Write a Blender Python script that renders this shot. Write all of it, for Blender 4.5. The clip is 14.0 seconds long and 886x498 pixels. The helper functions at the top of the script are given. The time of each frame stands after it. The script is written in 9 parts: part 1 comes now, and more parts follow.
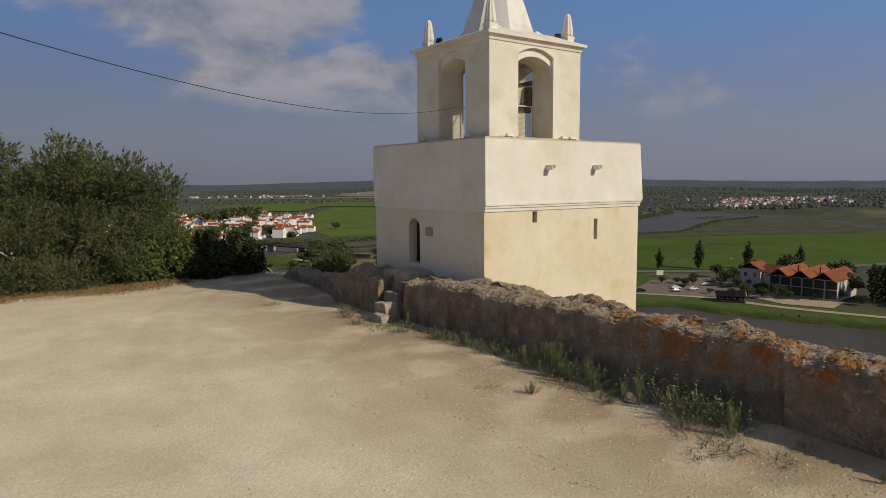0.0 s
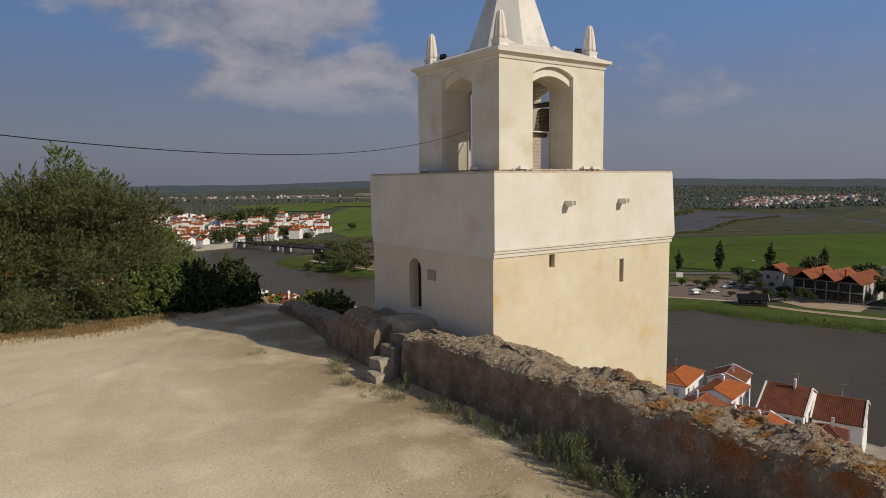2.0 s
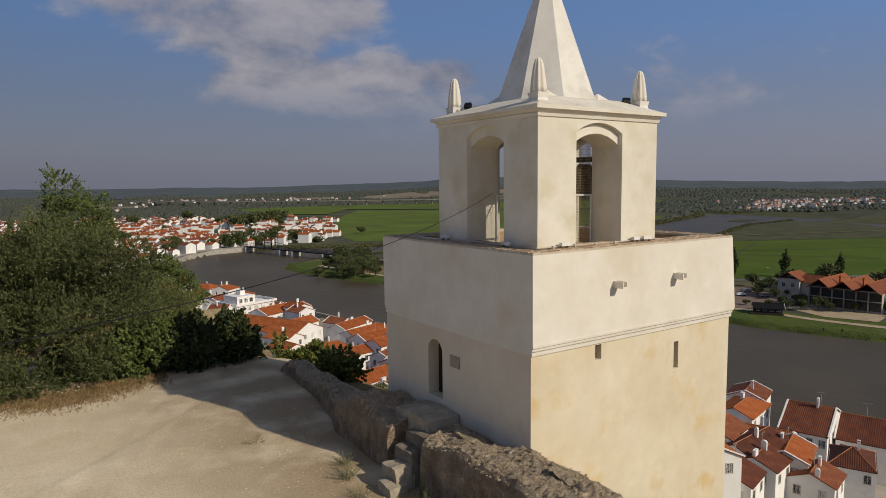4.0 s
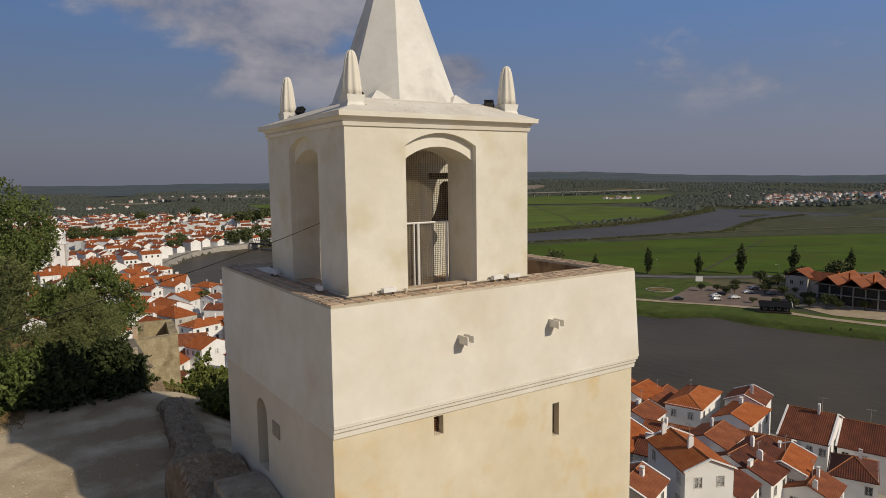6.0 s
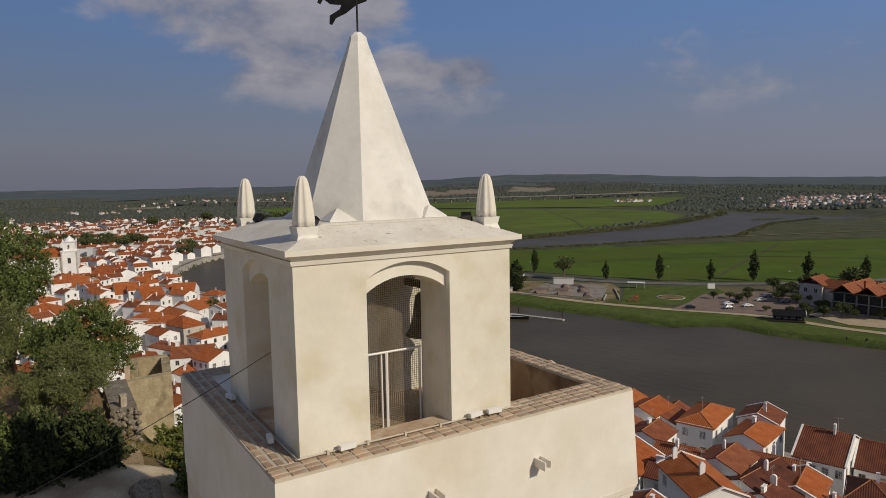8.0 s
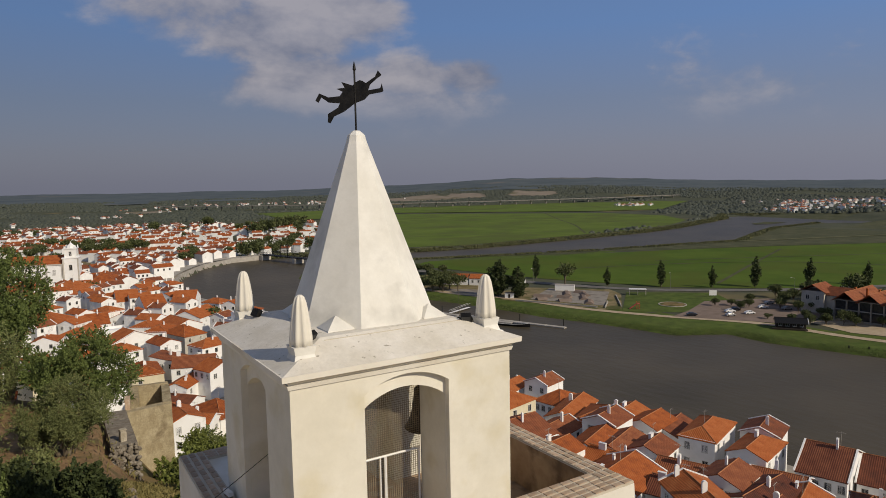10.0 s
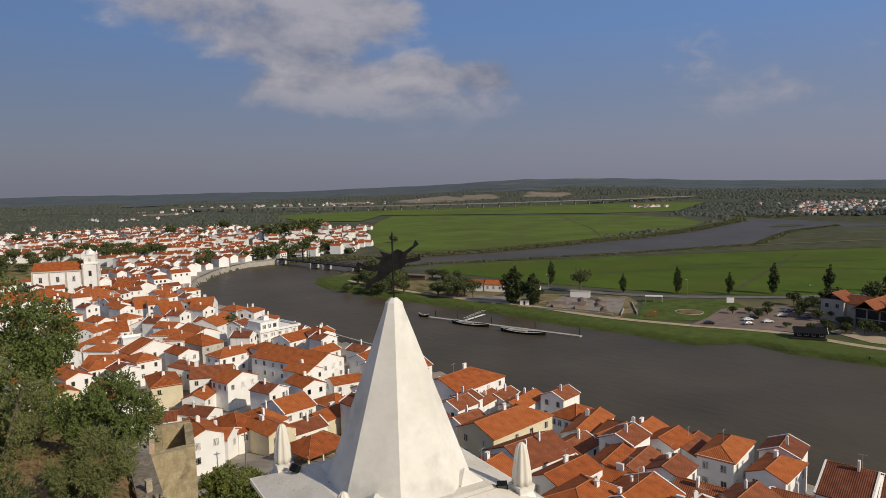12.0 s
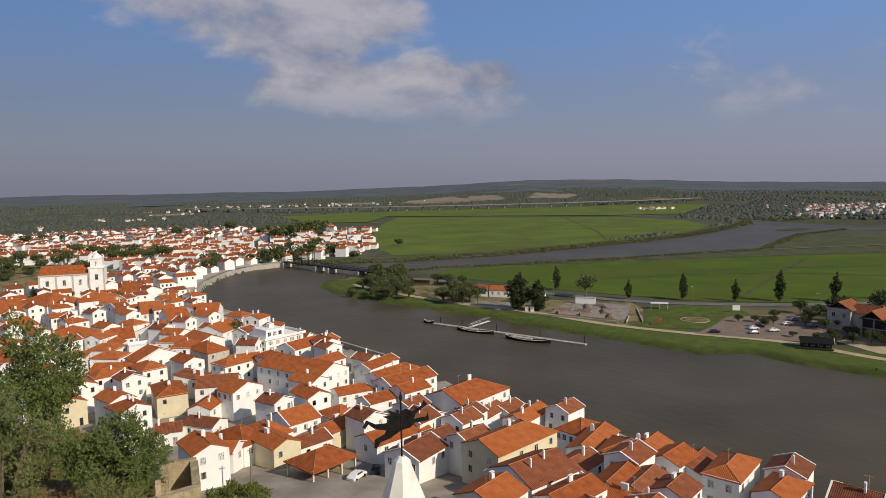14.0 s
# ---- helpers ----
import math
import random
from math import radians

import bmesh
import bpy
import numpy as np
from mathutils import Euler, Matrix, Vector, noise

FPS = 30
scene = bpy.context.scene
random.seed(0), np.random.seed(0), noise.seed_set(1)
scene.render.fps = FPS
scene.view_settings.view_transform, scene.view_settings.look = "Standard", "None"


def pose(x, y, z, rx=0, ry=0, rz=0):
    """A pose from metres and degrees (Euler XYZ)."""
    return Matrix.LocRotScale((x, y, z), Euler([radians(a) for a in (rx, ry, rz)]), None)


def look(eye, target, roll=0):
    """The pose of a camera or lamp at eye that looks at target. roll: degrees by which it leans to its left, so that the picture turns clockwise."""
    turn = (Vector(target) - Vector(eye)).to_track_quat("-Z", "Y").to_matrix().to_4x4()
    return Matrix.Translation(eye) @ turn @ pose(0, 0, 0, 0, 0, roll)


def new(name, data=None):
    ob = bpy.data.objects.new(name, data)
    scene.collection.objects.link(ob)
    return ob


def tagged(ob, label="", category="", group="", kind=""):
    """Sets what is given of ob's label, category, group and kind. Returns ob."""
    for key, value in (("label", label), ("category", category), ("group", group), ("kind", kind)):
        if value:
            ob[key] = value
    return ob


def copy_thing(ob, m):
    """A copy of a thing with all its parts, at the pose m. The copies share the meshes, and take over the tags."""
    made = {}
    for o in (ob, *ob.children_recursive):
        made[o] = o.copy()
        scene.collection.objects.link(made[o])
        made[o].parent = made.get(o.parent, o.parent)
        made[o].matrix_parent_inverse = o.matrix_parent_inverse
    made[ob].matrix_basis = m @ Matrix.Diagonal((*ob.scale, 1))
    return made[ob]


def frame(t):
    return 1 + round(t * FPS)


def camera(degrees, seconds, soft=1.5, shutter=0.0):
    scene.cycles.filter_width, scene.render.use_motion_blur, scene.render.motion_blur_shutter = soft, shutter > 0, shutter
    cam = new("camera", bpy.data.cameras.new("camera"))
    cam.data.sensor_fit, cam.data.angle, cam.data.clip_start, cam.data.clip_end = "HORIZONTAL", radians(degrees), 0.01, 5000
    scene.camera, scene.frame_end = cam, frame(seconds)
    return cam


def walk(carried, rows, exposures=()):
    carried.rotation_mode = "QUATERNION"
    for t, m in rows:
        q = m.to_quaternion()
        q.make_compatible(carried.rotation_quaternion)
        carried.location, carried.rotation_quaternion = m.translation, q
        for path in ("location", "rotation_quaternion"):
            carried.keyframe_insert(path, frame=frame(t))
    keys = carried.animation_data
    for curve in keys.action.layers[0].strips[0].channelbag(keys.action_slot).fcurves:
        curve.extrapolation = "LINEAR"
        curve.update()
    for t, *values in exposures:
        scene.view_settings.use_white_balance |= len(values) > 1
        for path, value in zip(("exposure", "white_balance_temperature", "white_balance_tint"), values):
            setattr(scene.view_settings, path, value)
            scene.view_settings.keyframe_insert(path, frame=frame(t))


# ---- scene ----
cam = camera(67.4, 14.0, soft=0.9)
PATH = [
    (0, (-0.178, -1.092, 4.729), (1.001, 0.511, 4.527), -0.4),
    (0.5, (-0.078, -0.764, 5.067), (1.094, 0.844, 4.866), -0.4),
    (1, (0.432, -0.313, 5.358), (1.573, 1.317, 5.154), -0.4),
    (1.5, (1.148, 0.243, 5.655), (2.283, 1.877, 5.45), -0.5),
    (2, (1.846, 1.005, 5.851), (2.984, 2.637, 5.647), -0.6),
    (2.5, (2.342, 1.94, 6.268), (3.474, 3.576, 6.064), -0.7),
    (3, (2.358, 2.731, 6.972), (3.478, 4.376, 6.768), -0.7),
    (3.2, (2.354, 2.978, 7.156), (3.473, 4.624, 6.962), -0.7),
    (5.3, (6.818, 4.345, 8.01), (7.924, 5.998, 7.798), -0.7),
    (5.5, (7.379, 4.376, 8.039), (8.48, 6.032, 7.826), -0.8),
    (6, (8.588, 4.399, 8.205), (9.677, 6.064, 7.993), -0.8),
    (6.5, (9.404, 4.57, 8.541), (10.482, 6.241, 8.33), -0.8),
    (7, (10.031, 4.912, 8.949), (11.098, 6.591, 8.74), -0.9),
    (7.5, (10.215, 5.272, 9.705), (11.277, 6.954, 9.497), -1.0),
    (8, (10.178, 5.454, 10.384), (11.24, 7.136, 10.18), -1.0),
    (8.2, (10.086, 5.434, 10.59), (11.155, 7.114, 10.395), -0.8),
    (10.5, (10.43, 5.745, 12.804), (11.485, 7.433, 12.609), -1.2),
    (11, (10.372, 5.835, 13.613), (11.417, 7.529, 13.418), -1.2),
    (11.5, (10.23, 5.935, 14.43), (11.263, 7.637, 14.236), -1.2),
    (12, (10.145, 5.946, 15.292), (11.168, 7.653, 15.1), -1.2),
    (12.5, (10.251, 6.086, 16.048), (11.268, 7.798, 15.855), -1.1),
    (13, (10.378, 6.094, 16.882), (11.391, 7.807, 16.689), -1.1),
    (13.5, (10.386, 6.176, 17.618), (11.398, 7.89, 17.424), -1.1),
    (14, (10.273, 6.18, 18.299), (11.283, 7.895, 18.107), -1.0),
]
walk(cam, [(t, look(eye, target, roll)) for t, eye, target, roll in PATH], [(0.0, -0.42), (3.0, -0.42), (5.5, -0.45), (7.0, -0.51), (8.0, -0.51), (10.5, -0.33), (11.5, -0.29), (12.5, -0.2), (14.0, -0.06)])

# ---- light ----
SUN_TOWARDS = Vector((0.305, -0.789, 0.53)).normalized()
SUN_EL = math.asin(SUN_TOWARDS.z)
SUN_AZ = math.atan2(SUN_TOWARDS.x, SUN_TOWARDS.y)
sun_data = bpy.data.lights.new("sun", "SUN")
sun_data.energy, sun_data.angle, sun_data.color = 4.2, radians(0.6), (1.0, 0.885, 0.70)
sun = new("sun", sun_data)
sun.matrix_world = look((40, -60, 60), Vector((40, -60, 60)) - SUN_TOWARDS)

world = bpy.data.worlds.new("sky")
scene.world = world
world.use_nodes = True


def sky_nodes():
    """Hazy blue afternoon sky with drifting cumulus over a Nishita sky."""
    nt = world.node_tree
    N, L = nt.nodes, nt.links
    N.clear()
    out, bg = N.new("ShaderNodeOutputWorld"), N.new("ShaderNodeBackground")
    sky = N.new("ShaderNodeTexSky")
    sky.sky_type, sky.sun_disc = "NISHITA", False
    sky.sun_elevation, sky.sun_rotation = SUN_EL, SUN_AZ
    sky.air_density, sky.dust_density, sky.ozone_density = 1.0, 2.0, 2.5
    tc, sep = N.new("ShaderNodeTexCoord"), N.new("ShaderNodeSeparateXYZ")
    L.new(tc.outputs["Generated"], sep.inputs[0])
    # lumps of cloud, a little flattened: broad billows and fine curls
    mapn = N.new("ShaderNodeMapping")
    mapn.inputs["Location"].default_value = CLOUD_SHIFT
    mapn.inputs["Scale"].default_value = (1, 1, 1.9)
    L.new(tc.outputs["Generated"], mapn.inputs[0])
    puff, billow = N.new("ShaderNodeTexNoise"), N.new("ShaderNodeTexNoise")
    for node, size, depth, rough in ((puff, CLOUD_SCALE, 9, 0.57), (billow, CLOUD_SCALE * 0.45, 4, 0.5)):
        node.inputs["Scale"].default_value, node.inputs["Detail"].default_value = size, depth
        node.inputs["Roughness"].default_value, node.inputs["Distortion"].default_value = rough, 0.15
        L.new(mapn.outputs[0], node.inputs["Vector"])
    flat = N.new("ShaderNodeVectorMath")
    flat.operation = "MULTIPLY"
    flat.inputs[1].default_value = (1, 1, 2.2)
    L.new(tc.outputs["Generated"], flat.inputs[0])
    # banks of cloud: where, how wide, how thick
    total = None
    for (bx, by, bz), wide, thick in CLOUD_BANKS:
        bank = N.new("ShaderNodeVectorMath")
        bank.operation = "DISTANCE"
        bank.inputs[1].default_value = (bx, by, bz * 2.2)
        L.new(flat.outputs[0], bank.inputs[0])
        near = N.new("ShaderNodeMapRange")
        near.interpolation_type = "SMOOTHSTEP"
        near.inputs["From Min"].default_value, near.inputs["From Max"].default_value = wide * 0.2, wide * 1.3
        near.inputs["To Min"].default_value, near.inputs["To Max"].default_value = thick, 0.0
        L.new(bank.outputs["Value"], near.inputs["Value"])
        if total is None:
            total = near.outputs[0]
        else:
            big = N.new("ShaderNodeMath")
            big.operation = "MAXIMUM"
            L.new(total, big.inputs[0])
            L.new(near.outputs[0], big.inputs[1])
            total = big.outputs[0]
    both = N.new("ShaderNodeMath")
    both.operation = "MULTIPLY_ADD"
    both.inputs[1].default_value = 0.35
    L.new(billow.outputs["Fac"], both.inputs[0])
    L.new(puff.outputs["Fac"], both.inputs[2])
    add = N.new("ShaderNodeMath")
    add.operation = "ADD"
    L.new(both.outputs[0], add.inputs[0])
    L.new(total, add.inputs[1])
    cov0 = N.new("ShaderNodeMapRange")
    cov0.interpolation_type = "SMOOTHSTEP"
    cov0.inputs["From Min"].default_value, cov0.inputs["From Max"].default_value = 0.86, 1.13
    cov0.inputs["To Max"].default_value = 0.82
    L.new(add.outputs[0], cov0.inputs["Value"])
    # the bellies melt into the haze
    low = N.new("ShaderNodeMapRange")
    low.interpolation_type = "SMOOTHSTEP"
    low.inputs["From Min"].default_value, low.inputs["From Max"].default_value = 0.055, 0.16
    L.new(sep.outputs["Z"], low.inputs["Value"])
    cov = N.new("ShaderNodeMath")
    cov.operation = "MULTIPLY"
    L.new(cov0.outputs[0], cov.inputs[0])
    L.new(low.outputs[0], cov.inputs[1])
    # haze: thicker towards the horizon
    ramp = N.new("ShaderNodeValToRGB")
    L.new(sep.outputs["Z"], ramp.inputs[0])
    e = ramp.color_ramp.elements
    e[0].position, e[0].color = 0.0, (0.265, 0.272, 0.355, 1)
    e[1].position, e[1].color = 1.0, (0.17, 0.205, 0.31, 1)
    for p, c in ((0.05, (0.252, 0.264, 0.358, 1)), (0.12, (0.205, 0.255, 0.40, 1)), (0.22, (0.15, 0.27, 0.55, 1)), (0.36, (0.15, 0.25, 0.50, 1)), (0.6, (0.19, 0.225, 0.34, 1))):
        k = e.new(p)
        k.color = c
    gain = N.new("ShaderNodeMix")
    gain.data_type, gain.blend_type = "RGBA", "MIX"
    gain.inputs["Factor"].default_value = 0.8
    scale = N.new("ShaderNodeMix")
    scale.data_type, scale.blend_type = "RGBA", "MULTIPLY"
    scale.inputs["Factor"].default_value = 1.0
    scale.inputs[7].default_value = (0.09, 0.09, 0.09, 1)
    L.new(sky.outputs[0], scale.inputs[6])
    L.new(scale.outputs[2], gain.inputs[6])
    L.new(ramp.outputs[0], gain.inputs[7])
    # cloud colour: warm white tops, mauve-grey bellies
    tone = N.new("ShaderNodeValToRGB")
    te = tone.color_ramp.elements
    te[0].position, te[0].color = 0.40, (0.23, 0.24, 0.31, 1)
    te[1].position, te[1].color = 0.63, (0.50, 0.465, 0.485, 1)
    L.new(puff.outputs["Fac"], tone.inputs[0])
    # the clear sky brightens gently round towards the sun's side
    way = N.new("ShaderNodeVectorMath")
    way.operation = "DOT_PRODUCT"
    way.inputs[1].default_value = (0.81, -0.58, 0.0)
    L.new(tc.outputs["Generated"], way.inputs[0])
    side = N.new("ShaderNodeMapRange")
    side.inputs["From Min"].default_value, side.inputs["From Max"].default_value = -0.6, 0.6
    side.inputs["To Min"].default_value, side.inputs["To Max"].default_value = 0.86, 1.16
    L.new(way.outputs["Value"], side.inputs["Value"])
    lean = N.new("ShaderNodeMix")
    lean.data_type, lean.blend_type = "RGBA", "MULTIPLY"
    lean.inputs["Factor"].default_value = 1.0
    L.new(gain.outputs[2], lean.inputs[6])
    L.new(side.outputs[0], lean.inputs[7])
    mix = N.new("ShaderNodeMix")
    mix.data_type = "RGBA"
    L.new(cov.outputs[0], mix.inputs["Factor"])
    L.new(lean.outputs[2], mix.inputs[6])
    L.new(tone.outputs[0], mix.inputs[7])
    L.new(mix.outputs[2], bg.inputs["Color"])
    bg.inputs["Strength"].default_value = SKY_STRENGTH
    L.new(bg.outputs[0], out.inputs[0])


CLOUD_SCALE, CLOUD_SHIFT, SKY_STRENGTH = 7.5, (2.4, 3.2, 1.4), 1.0
CLOUD_BANKS = (((0.20, 0.95, 0.25), 0.17, 0.46), ((0.31, 0.92, 0.215), 0.16, 0.50), ((0.40, 0.885, 0.24), 0.12, 0.46), ((0.34, 0.92, 0.15), 0.16, 0.42), ((0.49, 0.85, 0.155), 0.10, 0.42), ((0.565, 0.81, 0.155), 0.085, 0.48),
               ((0.52, 0.84, 0.115), 0.17, 0.34), ((0.84, 0.53, 0.105), 0.26, 0.25), ((-0.6, -0.4, 0.6), 0.7, 0.4))
sky_nodes()


# ---- materials ----
def surface(name, a, b, size=1.0, rough=0.9, bump=0.0, grain=None, stain=None, stain_size=4.0, stain_cut=(0.55, 0.75), metal=0.0, coords="Object", vary=0.0, cells=0.0, stain_to=None, fine=None):
    """A two-tone surface: patches of a and b of about the given size, fine grain in the relief, and stains with a shape of their own."""
    m = bpy.data.materials.new(name)
    m.use_nodes = True
    nt = m.node_tree
    N, L = nt.nodes, nt.links
    p = N["Principled BSDF"]
    p.inputs["Roughness"].default_value, p.inputs["Metallic"].default_value = rough, metal
    p.inputs["Specular IOR Level"].default_value = 0.3 if rough < 0.85 else 0.08
    tc = N.new("ShaderNodeTexCoord")
    src = tc.outputs[coords]
    n1 = N.new("ShaderNodeTexNoise")
    n1.inputs["Scale"].default_value, n1.inputs["Detail"].default_value, n1.inputs["Roughness"].default_value = 1 / size, 6, 0.62
    L.new(src, n1.inputs["Vector"])
    r = N.new("ShaderNodeValToRGB")
    r.color_ramp.elements[0].position, r.color_ramp.elements[0].color = 0.36, (*a, 1)
    r.color_ramp.elements[1].position, r.color_ramp.elements[1].color = 0.64, (*b, 1)
    L.new(n1.outputs["Fac"], r.inputs[0])
    col = r.outputs[0]
    if stain:
        n2 = N.new("ShaderNodeTexNoise")
        n2.inputs["Scale"].default_value, n2.inputs["Detail"].default_value = 1 / stain_size, 7
        mp = N.new("ShaderNodeMapping")
        mp.inputs["Location"].default_value = (7.3, 2.1, 5.9)
        L.new(src, mp.inputs[0])
        L.new(mp.outputs[0], n2.inputs["Vector"])
        cut = N.new("ShaderNodeMapRange")
        cut.inputs["From Min"].default_value, cut.inputs["From Max"].default_value = stain_cut
        L.new(n2.outputs["Fac"], cut.inputs["Value"])
        mx = N.new("ShaderNodeMix")
        mx.data_type = "RGBA"
        mx.inputs[7].default_value = (*stain, 1)
        fac = cut.outputs[0]
        if stain_to:
            # the growth or dirt thins out along one way or two, each between two places
            sp = N.new("ShaderNodeSeparateXYZ")
            L.new(src, sp.inputs[0])
            for lo, hi, axis in stain_to:
                fd, mu = N.new("ShaderNodeMapRange"), N.new("ShaderNodeMath")
                L.new(sp.outputs[axis], fd.inputs["Value"])
                fd.inputs["From Min"].default_value, fd.inputs["From Max"].default_value = lo, hi
                fd.inputs["To Min"].default_value, fd.inputs["To Max"].default_value = 1.0, 0.08
                mu.operation = "MULTIPLY"
                L.new(fac, mu.inputs[0])
                L.new(fd.outputs[0], mu.inputs[1])
                fac = mu.outputs[0]
        L.new(fac, mx.inputs["Factor"])
        L.new(col, mx.inputs[6])
        col = mx.outputs[2]
    if fine:
        # grains and crumbs: a fine speckle of lighter and darker spots
        nf, mf, hf = N.new("ShaderNodeTexNoise"), N.new("ShaderNodeMapRange"), N.new("ShaderNodeHueSaturation")
        nf.inputs["Scale"].default_value, nf.inputs["Detail"].default_value, nf.inputs["Roughness"].default_value = 1 / fine[0], 4, 0.75
        L.new(src, nf.inputs["Vector"])
        mf.inputs["From Min"].default_value, mf.inputs["From Max"].default_value = 0.3, 0.7
        mf.inputs["To Min"].default_value, mf.inputs["To Max"].default_value = 1 - fine[1], 1 + fine[1]
        L.new(nf.outputs["Fac"], mf.inputs["Value"])
        L.new(mf.outputs[0], hf.inputs["Value"])
        L.new(col, hf.inputs["Color"])
        col = hf.outputs[0]
    if vary:
        info = N.new("ShaderNodeObjectInfo")
        hs = N.new("ShaderNodeHueSaturation")
        mr = N.new("ShaderNodeMapRange")
        mr.inputs["To Min"].default_value, mr.inputs["To Max"].default_value = 1 - vary, 1 + vary
        L.new(info.outputs["Random"], mr.inputs["Value"])
        L.new(mr.outputs[0], hs.inputs["Value"])
        L.new(col, hs.inputs["Color"])
        col = hs.outputs[0]
    L.new(col, p.inputs["Base Color"])
    if bump:
        n3 = N.new("ShaderNodeTexNoise")
        n3.inputs["Scale"].default_value, n3.inputs["Detail"].default_value = 1 / (grain or size / 8), 5
        L.new(src, n3.inputs["Vector"])
        bp = N.new("ShaderNodeBump")
        bp.inputs["Strength"].default_value, bp.inputs["Distance"].default_value = 0.8, bump
        height = n3.outputs["Fac"]
        if cells:
            # stones bedded in mortar: each cell stands proud of its joints
            vo = N.new("ShaderNodeTexVoronoi")
            vo.feature = "DISTANCE_TO_EDGE"
            vo.inputs["Scale"].default_value = 1 / cells
            wr = N.new("ShaderNodeMix")
            wr.data_type, wr.blend_type = "RGBA", "LINEAR_LIGHT"
            wr.inputs["Factor"].default_value = cells * 1.1
            L.new(src, wr.inputs[6])
            L.new(n3.outputs["Color"], wr.inputs[7])
            L.new(wr.outputs[2], vo.inputs["Vector"])
            mr2 = N.new("ShaderNodeMapRange")
            mr2.inputs["From Max"].default_value, mr2.inputs["To Max"].default_value = 0.25, 0.8
            L.new(vo.outputs["Distance"], mr2.inputs["Value"])
            am = N.new("ShaderNodeMath")
            am.operation = "ADD"
            L.new(height, am.inputs[0])
            L.new(mr2.outputs[0], am.inputs[1])
            height = am.outputs[0]
        L.new(height, bp.inputs["Height"])
        L.new(bp.outputs[0], p.inputs["Normal"])
    return m


def leaf_material(name, a, b, dry=None):
    """Leaves: the tone changes from leaf to leaf and from clump to clump, and light passes through a little."""
    m = bpy.data.materials.new(name)
    m.use_nodes = True
    nt = m.node_tree
    N, L = nt.nodes, nt.links
    p = N["Principled BSDF"]
    p.inputs["Roughness"].default_value = 0.7
    p.inputs["Specular IOR Level"].default_value = 0.2
    geo, tc, nz = N.new("ShaderNodeNewGeometry"), N.new("ShaderNodeTexCoord"), N.new("ShaderNodeTexNoise")
    nz.inputs["Scale"].default_value, nz.inputs["Detail"].default_value = 1.3, 5
    L.new(tc.outputs["Object"], nz.inputs["Vector"])
    av = N.new("ShaderNodeMath")
    av.operation = "MULTIPLY_ADD"
    av.inputs[1].default_value = 0.38
    L.new(geo.outputs["Random Per Island"], av.inputs[0])
    half = N.new("ShaderNodeMath")
    half.operation = "MULTIPLY"
    half.inputs[1].default_value = 0.80
    L.new(nz.outputs["Fac"], half.inputs[0])
    L.new(half.outputs[0], av.inputs[2])
    r = N.new("ShaderNodeValToRGB")
    e = r.color_ramp.elements
    e[0].position, e[0].color, e[1].position, e[1].color = 0.2, (*a, 1), 0.8, (*b, 1)
    if dry:
        k = e.new(0.97)
        k.color = (*dry, 1)
    L.new(av.outputs[0], r.inputs[0])
    L.new(r.outputs[0], p.inputs["Base Color"])
    return m


